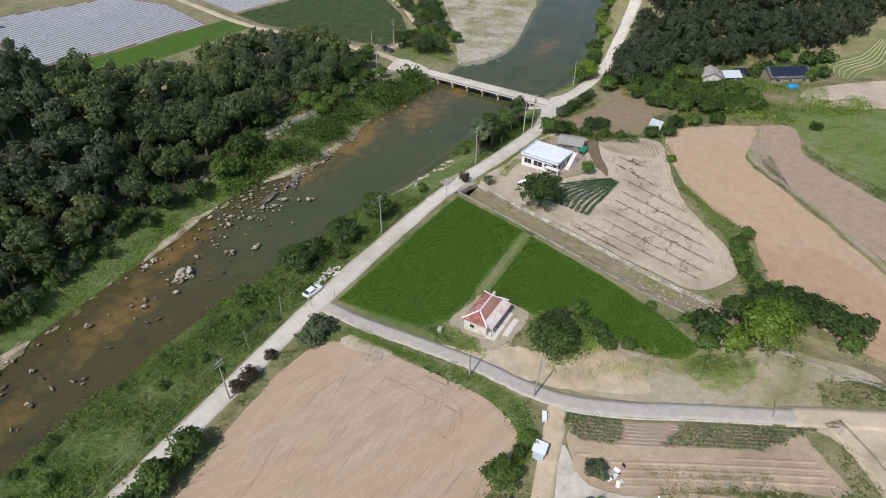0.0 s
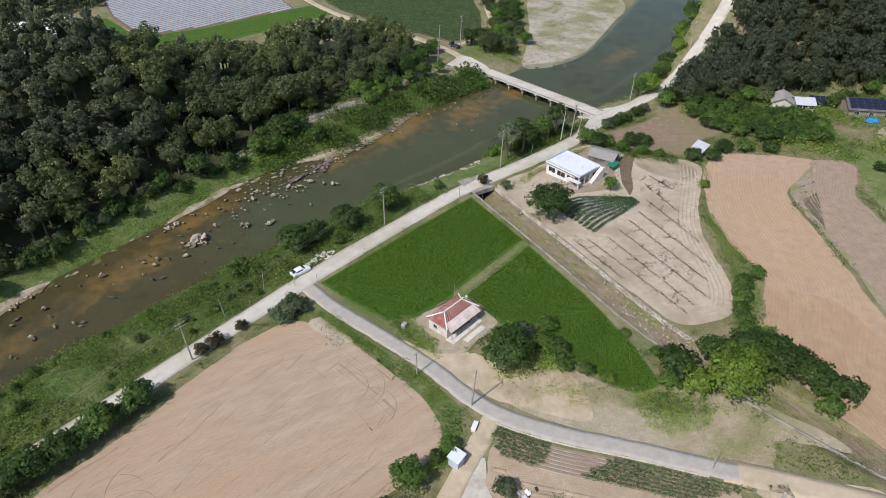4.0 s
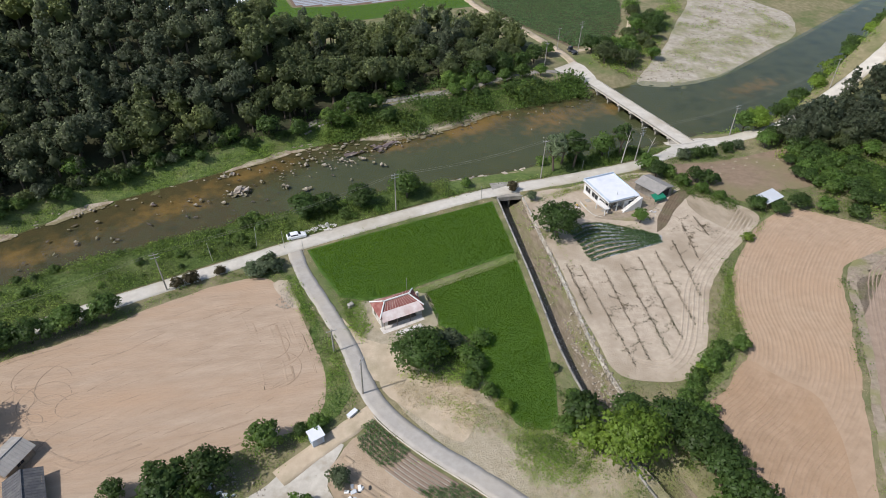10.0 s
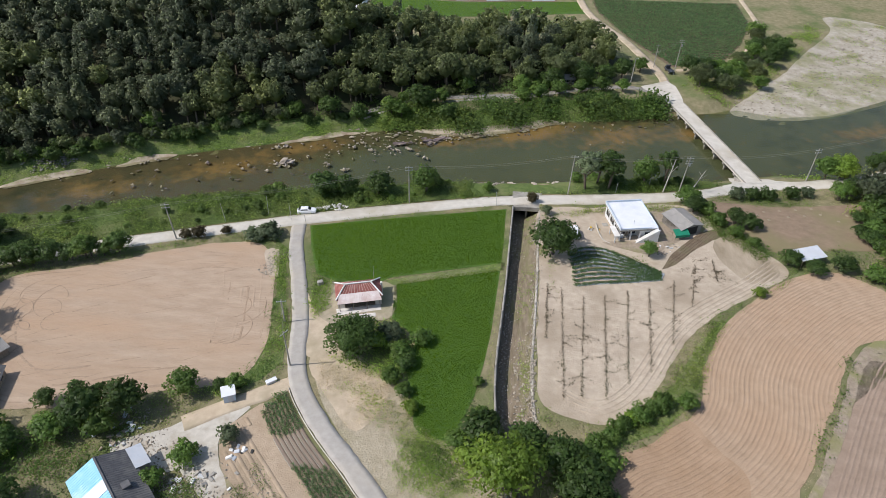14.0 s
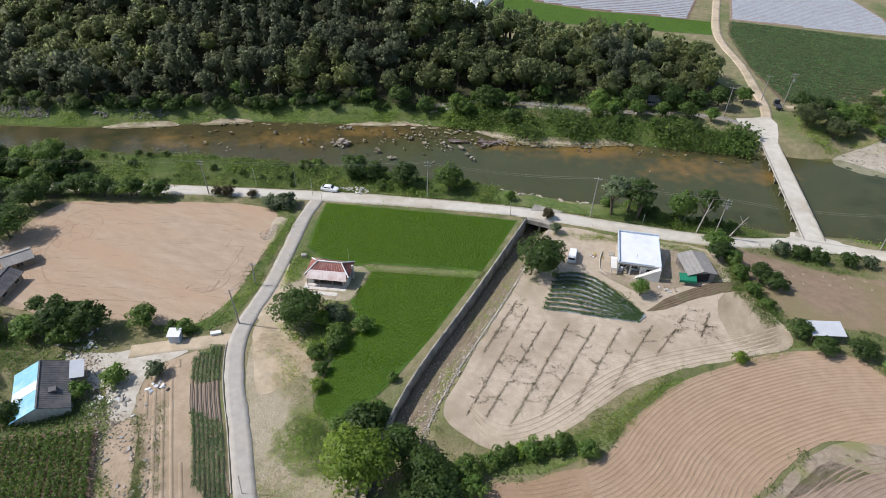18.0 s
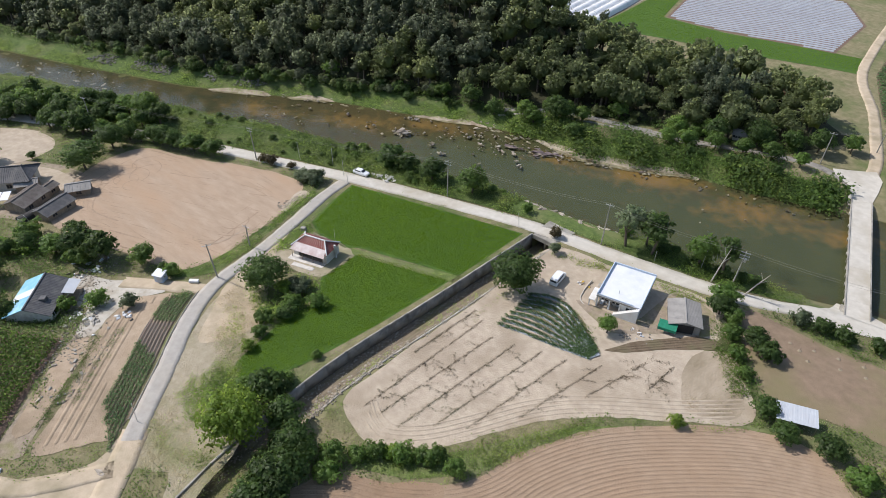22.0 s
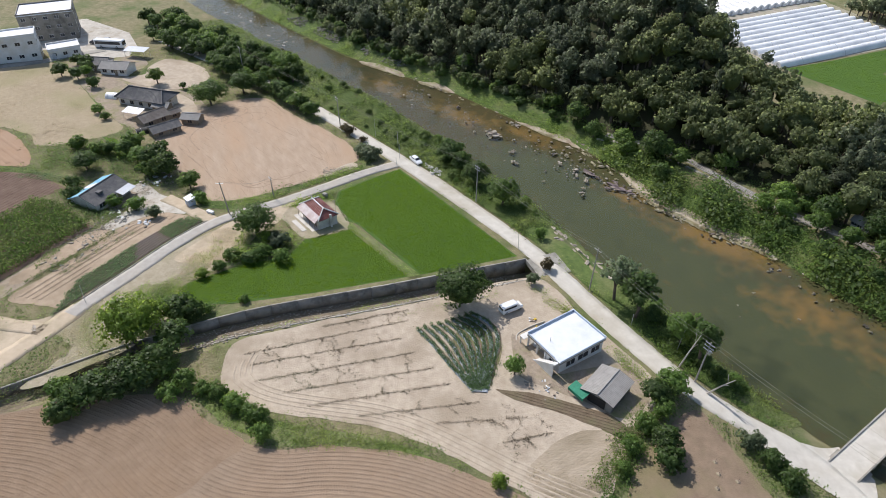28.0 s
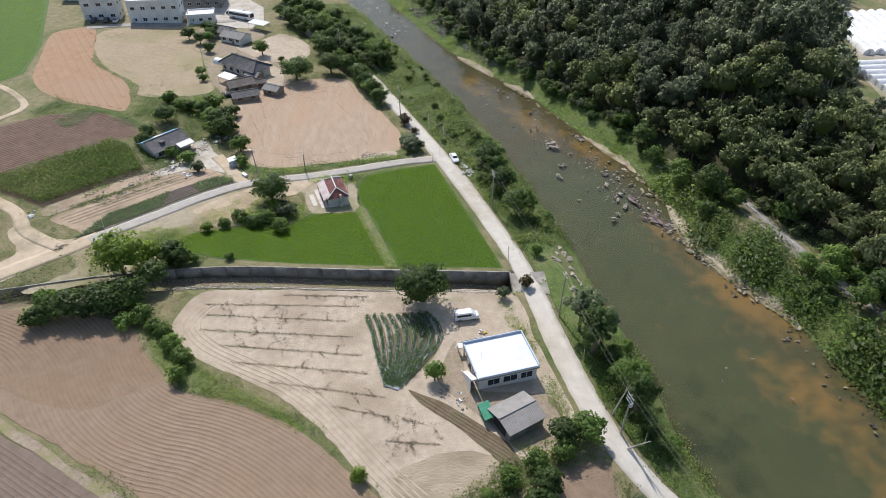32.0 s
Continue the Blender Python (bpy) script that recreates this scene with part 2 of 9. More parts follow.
# ---- the lie of the land ----
SOUTH_BANK = [(-400, -50), (-97, 60), (-51, 77), (-24, 89), (6, 99), (25, 106), (46, 110.5), (66, 115), (85, 119), (103, 121), (121, 125), (141, 126),
              (153, 130), (169, 135), (183, 133), (209, 147), (240, 165), (278, 189), (600, 400)]
NORTH_BANK = [(-400, -28), (-97, 77), (-47, 96), (-21, 110), (-4, 121), (26, 133), (45, 142), (63, 147), (82, 147), (95, 152), (107, 158), (125, 161),
              (146, 167), (154, 170), (168, 173), (181, 169), (197, 173), (217, 185), (234, 196), (255, 209), (600, 440)]
FOOT = [(-400, -14), (-97, 89), (-55, 103), (-25, 119), (5, 133), (26, 144), (45, 152), (58, 160), (67, 167), (85, 172), (112, 179), (128, 188), (145, 215), (600, 600)]
BACK = [(-400, 420), (-200, 345), (-100, 285), (-53, 255), (-20, 240), (0, 227), (10, 222), (20, 217), (30, 213), (40, 209), (50, 211), (72, 220), (100, 223), (120, 220), (135, 207), (150, 216), (600, 601)]
CREST = [(-400, 60), (-120, 38), (-40, 30.5), (0, 24.5), (28, 22), (40, 17.5), (50, 9), (72, 5), (97, 3.5), (115, 3), (135, 1.0), (150, 0), (600, 0)]
CANAL = [(-60, 133), (-10, 106.5), (4, 102), (18, 98.6), (30, 96.6), (40, 95.4), (50, 95.3), (60, 95.8), (72, 96.3), (90, 96.7), (101, 97), (120, 97)]
CANAL_WIDTH, CANAL_END, WATER = 6.2, 114.0, -5.7


def line(pts, x):
    return np.interp(x, [p[0] for p in pts], [p[1] for p in pts])


def sstep(t):
    t = np.clip(t, 0, 1)
    return t * t * (3 - 2 * t)


def wave(x, y, s, seed=0.0):
    """A gentle unevenness of about one unit."""
    return (np.sin(x / s + 1.3 * seed) * np.cos(y / s * 1.13 + seed) + 0.5 * np.sin(x / s * 2.3 + y / s * 1.7 + seed) + 0.35 * np.sin(y / s * 3.1 - x / s * 1.9 + 2 * seed)) / 1.4


def land(x, y):
    """The ground without river and canal, south of the river."""
    xc, yc = np.clip(x, -160, 260), np.clip(y, -120, 140)
    z = 1.3 + (xc - 60) * 0.015 - (yc - 44) * 0.045
    z = z - 2.5 * np.exp(-(((x - 160) / 20) ** 2 + ((y - 127) / 16) ** 2))
    z = z + 1.2 * sstep((x - 118) / 30) * sstep((85 - y) / 30)
    z = z - 1.3 * np.exp(-(((x - 44) / 14) ** 2 + ((y - 24) / 15) ** 2))
    hill = sstep(((x - 212) * 0.8 + (y - 95) * 0.6) / 90)
    return z + 26 * hill


def height(x, y):
    x, y = np.asarray(x, float), np.asarray(y, float)
    ys, yn = line(SOUTH_BANK, x), line(NORTH_BANK, x)
    s = land(x, y)
    hs = WATER - 0.15 + (s - WATER + 0.15) * sstep((ys - y) / 7.5)
    plain = -2.4 + 0.25 * wave(x, y, 21)
    bar = sstep((x - 158) / 14) * sstep((yn + 62 - y) / 34)
    plain = plain - 2.0 * bar - 0.9 * np.exp(-(((x - 147) / 12) ** 2 + ((y - 180) / 12) ** 2))
    f, b = line(FOOT, x), line(BACK, x)
    u = np.clip((y - f) / np.maximum(b - f, 1), 0, 1)
    plain = plain + line(CREST, x) * np.sin(np.pi * np.clip(u, 0, 1) ** 1.5) ** 1.1
    hn = WATER - 0.15 + (plain - WATER + 0.15) * sstep((y - yn) / (9 + 16 * bar))
    k = np.clip((y - ys) / np.maximum(yn - ys, 1), 0, 1)
    bed = WATER - 0.15 - 0.75 * np.sin(np.pi * k) ** 0.6 + 0.14 * wave(x, y, 5, 2)
    return np.where(y <= ys, hs, np.where(y >= yn, hn, bed))


def canal_profile(u, y, top):
    """The canal's cross-section u metres from its wall: a flat floor, then an earth bank up to a low wall."""
    f = canal_floor(y)
    k = np.clip((u - 2.6) / (CANAL_WIDTH - 2.6), 0, 1) * np.where(y > 101, 0, 1)
    return f + (top - 0.75 - f) * k


def canal_floor(y):
    return np.where(y < 100, land(line(CANAL, y), y) - np.interp(y, [-60, 0, 40, 80, 100], [1.4, 1.8, 2.2, 2.5, 3.4]), np.interp(y, [100, 114], [-4.1, -4.9]))


LX0, LY0, LN, LM = -130, -130, 440, 500
LATTICE = height(*np.meshgrid(np.arange(LX0, LX0 + LN + 1.0), np.arange(LY0, LY0 + LM + 1.0), indexing="ij"))
LROWS = LATTICE.tolist()


def gz(x, y):
    """The ground's height at a plan point."""
    u, v = x - LX0, y - LY0
    if not (0 <= u < LN and 0 <= v < LM):
        return float(height(x, y))
    i, j = int(u), int(v)
    u, v = u - i, v - j
    a, b = LROWS[i], LROWS[i + 1]
    return float((a[j] * (1 - u) + b[j] * u) * (1 - v) + (a[j + 1] * (1 - u) + b[j + 1] * u) * v)


# ---- the ground, one sheet ----
def spread(lo, hi, step, far, extra=()):
    a = list(np.arange(lo, hi + 0.01, step))
    d, left, right = step, [lo], [hi]
    while right[-1] < far:
        d *= 1.28
        right.append(right[-1] + d)
        left.append(left[-1] - d)
    return np.array(sorted(set(left[1:] + a + right[1:]) | set(extra)))


US = spread(-111, 281, 2.0, 1900, (97.0, 97.06, 99.6, 97 + CANAL_WIDTH - 0.06, 97 + CANAL_WIDTH))
VS = spread(-101, 321, 2.0, 1900, (CANAL_END, CANAL_END + 0.06))
UU, VV = np.meshgrid(US, VS, indexing="ij")
CC = line(CANAL, VV)
GX = UU + (CC - 97) * np.exp(-((UU - 100) / 22.0) ** 2 * 0.35)
inside = (UU > 97.03) & (UU < 97 + CANAL_WIDTH - 0.03) & (VV < CANAL_END + 0.03)
shift = UU - 97
GX = np.where((UU >= 97) & (UU <= 97 + CANAL_WIDTH), CC + shift, GX)
GZ = np.where(inside, canal_profile(shift, VV, height(CC + CANAL_WIDTH + 0.5, VV)), height(GX, VV))
nu, nv = len(US), len(VS)
ids = np.arange(nu * nv).reshape(nu, nv)
GF = np.stack([ids[:-1, :-1], ids[1:, :-1], ids[1:, 1:], ids[:-1, 1:]], -1).reshape(-1, 4)
ground = part("ground", np_mesh("ground", np.stack([GX, VV, GZ], -1).reshape(-1, 3), GF), M["ground"], smooth=True)
tagged(ground, "uneven ground of dry grass, weeds and bare soil", "ground", kind="structure")


def smooth_line(pts, step=2.0, closed=False):
    """A rounded line through plan points."""
    P = [Vector(p) for p in pts]
    n = len(P)
    out = []
    for i in range(n if closed else n - 1):
        if closed:
            a, b, c, d = P[i - 1], P[i], P[(i + 1) % n], P[(i + 2) % n]
        else:
            a, b, c, d = P[max(i - 1, 0)], P[i], P[i + 1], P[min(i + 2, n - 1)]
        k = max(1, int((c - b).length / step))
        for j in range(k):
            t = j / k
            out.append(0.5 * ((2 * b) + (c - a) * t + (2 * a - 5 * b + 4 * c - d) * t * t + (3 * b - a - 3 * c + d) * t ** 3))
    if not closed:
        out.append(P[-1])
    return [(p[0], p[1]) for p in out]


def drape(pts, off, cell=2.0):
    """A plan outline filled, cut on the ground's own lattice and laid on the ground."""
    bm = bmesh.new()
    bm.faces.new([bm.verts.new((x, y, 0)) for x, y in pts])
    xs, ys = [p[0] for p in pts], [p[1] for p in pts]
    bmesh.ops.triangulate(bm, faces=bm.faces[:])
    for axis, lo, hi, o in ((0, min(xs), max(xs), 1.0), (1, min(ys), max(ys), 1.0)):
        v = math.ceil((lo - o) / cell) * cell + o
        while v < hi:
            co, no = [0, 0, 0], [0, 0, 0]
            co[axis], no[axis] = v, 1
            bmesh.ops.bisect_plane(bm, geom=bm.verts[:] + bm.edges[:] + bm.faces[:], plane_co=co, plane_no=no, dist=0.001)
            v += cell
    for v in bm.verts:
        v.co.z = gz(v.co.x, v.co.y) + off
    bmesh.ops.recalc_face_normals(bm, faces=bm.faces[:])
    for f in bm.faces:
        if f.normal.z < 0:
            f.normal_flip()
    return bm


PATCHES = []


def patch(name, pts, material, off, label, category, rounded=True, kind="structure"):
    line_pts = pts
    if rounded:
        line_pts = [(x + 0.3 * noise.noise(Vector((x * 0.6, y * 0.6, 1.0))) + 0.45 * noise.noise(Vector((x * 0.17, y * 0.17, 2.0))), y + 0.3 * noise.noise(Vector((x * 0.6, y * 0.6, 5.0))) + 0.45 * noise.noise(Vector((x * 0.17, y * 0.17, 6.0)))) for x, y in smooth_line(pts, 1.4, True)]
    PATCHES.append(line_pts)
    ob = part(name, drape(line_pts, off), material, smooth=True)
    return tagged(ob, label, category, kind=kind)


def ribbon(pts, width, off, thick=0.0, z=None):
    """A road's body along a plan line: a flat top with edges that go into the ground."""
    P = smooth_line(pts, 1.2)
    V, F = [], []
    for i, (x, y) in enumerate(P):
        a, b = P[max(i - 1, 0)], P[min(i + 1, len(P) - 1)]
        d = Vector((b[0] - a[0], b[1] - a[1])).normalized()
        w = width(i / (len(P) - 1)) if callable(width) else width
        w = w + 0.35 * noise.noise(Vector((x * 0.5, y * 0.5, 8.0))) + 0.25 * noise.noise(Vector((x * 1.7, y * 1.7, 4.0)))
        for s, dz in ((-w / 2 - 0.05, -0.5), (-w / 2, 0), (-w / 4, 0), (0, 0), (w / 4, 0), (w / 2, 0), (w / 2 + 0.05, -0.5)):
            px, py = x - d.y * s, y + d.x * s
            pz = max(gz(px, py), gz(x, y) - 0.15) + off + dz if z is None else z(x, y) + dz
            V.append((px, py, pz))
    for i in range(len(P) - 1):
        for j in range(6):
            a = i * 7 + j
            F.append((a, a + 1, a + 8, a + 7))
    return np_mesh("road", V, [f[::-1] for f in F])

# ---- river ----
def water_material():
    """Clear water: the bed shows through, with gloss after Fresnel over small ripples."""
    m = bpy.data.materials.new("river_water")
    m.use_nodes = True
    n, l = m.node_tree.nodes, m.node_tree.links
    n.remove(n["Principled BSDF"])
    tc = n.new("ShaderNodeTexCoord")
    t = n.new("ShaderNodeTexNoise")
    t.inputs["Scale"].default_value, t.inputs["Detail"].default_value = 1.3, 5
    l.new(tc.outputs["Object"], t.inputs["Vector"])
    bp = n.new("ShaderNodeBump")
    bp.inputs["Strength"].default_value, bp.inputs["Distance"].default_value = 0.3, 0.05
    l.new(t.outputs["Fac"], bp.inputs["Height"])
    clear = n.new("ShaderNodeBsdfTransparent")
    clear.inputs[0].default_value = (0.82, 0.85, 0.77, 1)
    gloss = n.new("ShaderNodeBsdfGlossy")
    gloss.inputs["Roughness"].default_value = 0.12
    l.new(bp.outputs[0], gloss.inputs["Normal"])
    fr = n.new("ShaderNodeFresnel")
    fr.inputs["IOR"].default_value = 1.33
    l.new(bp.outputs[0], fr.inputs["Normal"])
    ms = n.new("ShaderNodeMixShader")
    l.new(fr.outputs[0], ms.inputs[0])
    l.new(clear.outputs[0], ms.inputs[1])
    l.new(gloss.outputs[0], ms.inputs[2])
    l.new(ms.outputs[0], n["Material Output"].inputs["Surface"])
    return m


def bed_material():
    """River bed: grey-green silt, brown gravel and orange sand, by the sediment laid down at each place."""
    m = mat("river_bed", (0.085, 0.094, 0.052), (0.108, 0.113, 0.06), 0.12, 0.9, 0.1, 1.2)
    n, l = m.node_tree.nodes, m.node_tree.links
    b = n["Principled BSDF"]
    col = b.inputs["Base Color"].links[0].from_socket
    tc = n.new("ShaderNodeTexCoord")
    for key, c, s in (("gravel", (0.10, 0.078, 0.04, 1), 0.5), ("sand", (0.27, 0.165, 0.066, 1), 0.3), ("weed", (0.03, 0.04, 0.022, 1), 0.2)):
        at = n.new("ShaderNodeAttribute")
        at.attribute_name = key
        t = n.new("ShaderNodeTexNoise")
        t.inputs["Scale"].default_value, t.inputs["Detail"].default_value = s, 6
        l.new(tc.outputs["Object"], t.inputs["Vector"])
        k = n.new("ShaderNodeMath")
        k.operation = "MULTIPLY_ADD"
        l.new(t.outputs["Fac"], k.inputs[0])
        k.inputs[1].default_value = 1.6
        k.inputs[2].default_value = -0.8
        d = n.new("ShaderNodeMath")
        d.operation = "ADD"
        l.new(at.outputs["Fac"], d.inputs[0])
        l.new(k.outputs[0], d.inputs[1])
        r = n.new("ShaderNodeMapRange")
        r.inputs[1].default_value, r.inputs[2].default_value = 0.2, 0.85
        l.new(d.outputs[0], r.inputs[0])
        x = n.new("ShaderNodeMix")
        x.data_type = "RGBA"
        l.new(r.outputs[0], x.inputs[0])
        l.new(col, x.inputs[6])
        x.inputs[7].default_value = c
        col = x.outputs[2]
    l.new(col, b.inputs["Base Color"])
    return m


def river_strip(k0, k1, n, zf, x0=-400, x1=600, step=3.0):
    xs = np.arange(x0, x1 + 0.1, step)
    ys, yn = line(SOUTH_BANK, xs), line(NORTH_BANK, xs)
    ks = np.linspace(k0, k1, n)
    V = np.array([[(x, a + (b - a) * k, zf(x, a + (b - a) * k)) for k in ks] for x, a, b in zip(xs, ys, yn)])
    g = np.arange(len(xs) * n).reshape(len(xs), n)
    F = np.stack([g[:-1, :-1], g[1:, :-1], g[1:, 1:], g[:-1, 1:]], -1).reshape(-1, 4)
    return V.reshape(-1, 3), F


bed = part("river_bed", np_mesh("river_bed", *river_strip(-0.02, 1.02, 24, lambda x, y: gz(x, y) + 0.06, -220, 420, 2.0)), bed_material(), smooth=True)
tagged(bed, "shallow river bed of brown sand and silt", "river bed", kind="structure")
BV = np.zeros(len(bed.data.vertices) * 3)
bed.data.vertices.foreach_get("co", BV)
BV = BV.reshape(-1, 3)
KB = (BV[:, 1] - line(SOUTH_BANK, BV[:, 0])) / np.maximum(line(NORTH_BANK, BV[:, 0]) - line(SOUTH_BANK, BV[:, 0]), 1)
SHOALS = [(98, 149.5, 11, 6), (76, 142.5, 9, 4), (105, 154, 9, 4), (128, 153, 13, 8), (36, 134, 12, 4), (17, 120, 13, 5), (-14, 105, 14, 5), (150, 158, 8, 5), (206, 166, 14, 5)]
sandy = sum(np.exp(-((BV[:, 0] - x) / a) ** 2 - ((BV[:, 1] - y - 0.35 * (BV[:, 0] - x)) / b) ** 2) for x, y, a, b in SHOALS)
gravelly = sstep((62 - BV[:, 0]) / 40) * 0.75 + sstep((KB - 0.5) / 0.4) * 0.55 * sstep((170 - BV[:, 0]) / 20) + sstep((0.12 - KB) / 0.12) * 0.5
weedy = sstep((30 - BV[:, 0]) / 60) * 0.35 + 0.25 * sstep((BV[:, 0] - 165) / 12) + 0.3 * np.exp(-((BV[:, 0] - 140) / 14) ** 2) * sstep((0.5 - KB) / 0.3)
for key, val in (("sand", 0.68 * sandy), ("gravel", gravelly), ("weed", weedy)):
    bed.data.attributes.new(key, "FLOAT", "POINT").data.foreach_set("value", val.astype(np.float32))
water = part("water", np_mesh("water", *river_strip(-0.08, 1.08, 6, lambda x, y: WATER)), water_material(), smooth=True)
tagged(water, "slow clear brown-green river water", "river", kind="structure")

M["corner_soil"] = mat("trodden_stubble", (0.30, 0.245, 0.175), (0.42, 0.35, 0.265), 0.5, 0.95, 0.1, 3, (0.25, 0.205, 0.14), big=0.15, stretch=(1, 0.4, 1), turn=30)
M["plot_soil"] = mat("plot_soil", (0.32, 0.245, 0.17), (0.42, 0.33, 0.24), 0.6, 0.95, 0.07, 4, (0.27, 0.21, 0.145), big=0.12)
M["stubble_soil"] = mat("stubble_soil", (0.31, 0.25, 0.165), (0.39, 0.32, 0.22), 0.8, 0.95, 0.1, 3, (0.27, 0.245, 0.13), big=0.05)
M["dug_soil"] = mat("dug_soil", (0.12, 0.088, 0.056), (0.19, 0.145, 0.10), 0.8, 0.95, 0.1, 4, (0.15, 0.13, 0.075), big=0.2)
M["red_soil"] = mat("orange_brown_soil", (0.31, 0.195, 0.12), (0.37, 0.245, 0.155), 0.3, 0.95, 0.06, 3, (0.34, 0.235, 0.16), big=0.04)
# ---- fields, each laid on the ground ----
OFF = 0.07
patch("paddy_field", [(50.5, 88), (57, 90), (77, 95.5), (95.5, 100.5), (95.3, 78.2), (72.5, 70.5), (70.5, 68.5), (62, 68), (57, 70), (53, 80)], M["paddy"], OFF, "flooded soil of the upper rice paddy", "paddy field", False)
patch("paddy_field", [(73.5, 69), (95, 76.2), (94, 54), (92, 40), (89.5, 31), (85, 30), (83, 33), (80, 45), (80.5, 53), (75, 58), (74.5, 63)], M["paddy"], OFF, "flooded soil of the lower rice paddy", "paddy field", False)
patch("bund", [(71.5, 69.2), (73.5, 68.0), (95.8, 75.6), (95.8, 78.4)], M["grass"], 0.16, "grassy bund between the rice paddies", "bund", False)
patch("bund", [(95.4, 101), (96.6, 101.4), (96.2, 78), (95.4, 58), (95.0, 48), (95.2, 40), (97.4, 24), (94.6, 24), (92.4, 40), (94.0, 56), (95.1, 80)], M["ground"], 0.16, "dry grass path along the canal wall", "bund", False)
patch("tan_field", [(9, 67.5), (23, 75), (36, 79.5), (43, 78.5), (47.5, 71), (50.5, 62), (53.3, 50), (53, 42), (49, 38.5), (37, 35), (24, 30), (14, 29), (5, 34), (-1, 41), (-6, 52), (-5, 62)],
      M["tan_soil"], OFF, "bare raked tan field with faint wheel tracks", "field")
patch("orchard_field", [(103.3, 82), (103.0, 70), (102.4, 52), (103.6, 39.5), (113, 36.5), (119, 41), (124, 48), (129, 57), (134, 63), (141, 69), (147, 74), (155, 82), (151, 89), (146, 91.5), (140, 92), (133, 86), (129, 80), (118, 76.5), (112, 80), (108, 84)],
      M["sand_soil"], OFF, "sandy fallow field with rows of dead plants", "field")
patch("yard", [(103.5, 101), (118, 103.8), (133, 107), (140, 106.5), (143, 100), (141, 92), (133, 86), (129, 79), (120, 85), (112, 84), (103.5, 86)], M["sand_soil"], OFF - 0.02, "bare sandy yard round the house", "yard")
patch("trodden_soil", [(117, 88.5), (121, 86.5), (127, 85), (131, 88), (136, 93), (141, 97), (139, 104), (131, 104.5), (129.5, 96), (128, 90.5), (121, 89.5)], M["baulk"], OFF + 0.015, "trodden grey earth beside the house", "yard")
patch("stubble_patch", [(141.4, 90.4), (146.5, 95), (151.4, 87), (152.6, 80.5), (146, 76.5), (142.5, 82)], M["corner_soil"], OFF + 0.015, "dry stubble at the corner of the sandy field", "field")
patch("tilled_bed", [(128.4, 79.6), (129.4, 81.6), (132.2, 86), (135.4, 90.6), (140.2, 95.8), (144, 96.2), (143.4, 93.6), (139.6, 90.4), (135.6, 86.2), (131.6, 81.6)], M["dug_soil"], OFF + 0.03, "strip of freshly dug dark earth", "field")
patch("brown_field", [(112, -20), (108, 8), (110.5, 24), (114, 30.5), (120, 34), (128, 41), (131.5, 52), (137, 62), (146, 72), (155, 80), (165, 82.5), (173, 76), (180, 67), (176, 62.5), (166, 61), (158.5, 58), (151, 46), (142, 31), (134, 18), (125, 2), (122, -20)],
      M["brown_soil"], OFF, "ploughed brown field with curved furrows", "field")
M["red_brown_soil"] = mat("red_brown_soil", (0.288, 0.2, 0.13), (0.362, 0.258, 0.174), 0.5, 0.95, 0.1, 4, (0.325, 0.22, 0.138), big=0.05, chalk=0.5)
RED_END = [(109.6, -8), (108.6, 8), (110.6, 23.5), (114.4, 30.4), (120, 34), (126, 38.6), (129, 34), (132.4, 28), (130, 18.5), (126.5, 11), (121, -2), (117, -8)]
patch("brown_field", RED_END, M["red_brown_soil"], OFF + 0.02, "damp red-brown end of the ploughed field", "field")
patch("grey_field", [(180, 66), (186, 59), (178, 53), (170, 47), (160, 25), (150, 8), (140, -20), (124, -20), (128, 3), (137, 18), (145, 31.5), (154, 46), (161, 57), (168, 60)], M["grey_soil"], OFF, "ploughed grey-brown field with fine furrows", "field")
patch("field_divider", [(177, 64.5), (168, 61.8), (160, 58.5), (152, 46), (143.4, 31), (135, 18), (124, -4), (125, -4), (136.4, 17.5), (144.8, 30.6), (153.6, 45.4), (161, 57), (169, 60.6), (177, 63.6)], M["baulk"], OFF + 0.05, "stony grass baulk between two ploughed fields", "baulk")
patch("dirt_patch", [(143.5, 110), (150, 110.5), (160, 110.5), (170, 111.5), (182, 112), (184, 100), (176, 92), (165, 91), (157, 88), (152, 91), (147, 98)], M["brown_grass"], OFF, "brown dry plot with planting pits", "field")
patch("grass_field", [(189, 60), (197, 63), (214, 46), (230, 30), (200, 10), (170, 15), (166, 28), (173, 46)], M["grass"], OFF, "rough bright green grass field", "field")
patch("tan_plot", [(205, 61), (216, 68), (238, 53), (246, 38), (232, 32), (214, 45)], M["sand_soil"], OFF, "pale fallow plot beside the grass field", "field")
patch("terrace_field", [(231, 63), (243, 57), (258, 59.5), (266, 62), (266, 66), (254, 67), (243, 73.5), (236.5, 69)], M["grass"], OFF, "green terrace with pale mulch rows", "field", False)
patch("verge", [(63, 47), (66, 38), (71, 31), (77, 23.5), (86, 14), (91, 10), (97, 16), (96, 24), (88, 30), (81.5, 35), (79.5, 44), (74, 43), (70, 44), (66, 50)], M["dry_grass"], OFF - 0.02, "bare tan verge with thin dry grass", "verge")
patch("roadside_dirt", [(62.5, 47), (64, 42), (70, 34.5), (74, 31), (77.5, 36), (77, 42.5), (70, 42.5), (66.5, 47.5), (63, 55)], M["dirt_track"], OFF, "bare tan soil beside the road", "verge")
patch("house_plot", [(59.5, 67.5), (63, 68), (73, 69), (75, 63.5), (74.5, 58), (67, 55.5), (61.5, 52.5), (60.5, 57), (59.5, 62)], M["dry_grass"], OFF, "trodden plot round the old house", "yard")
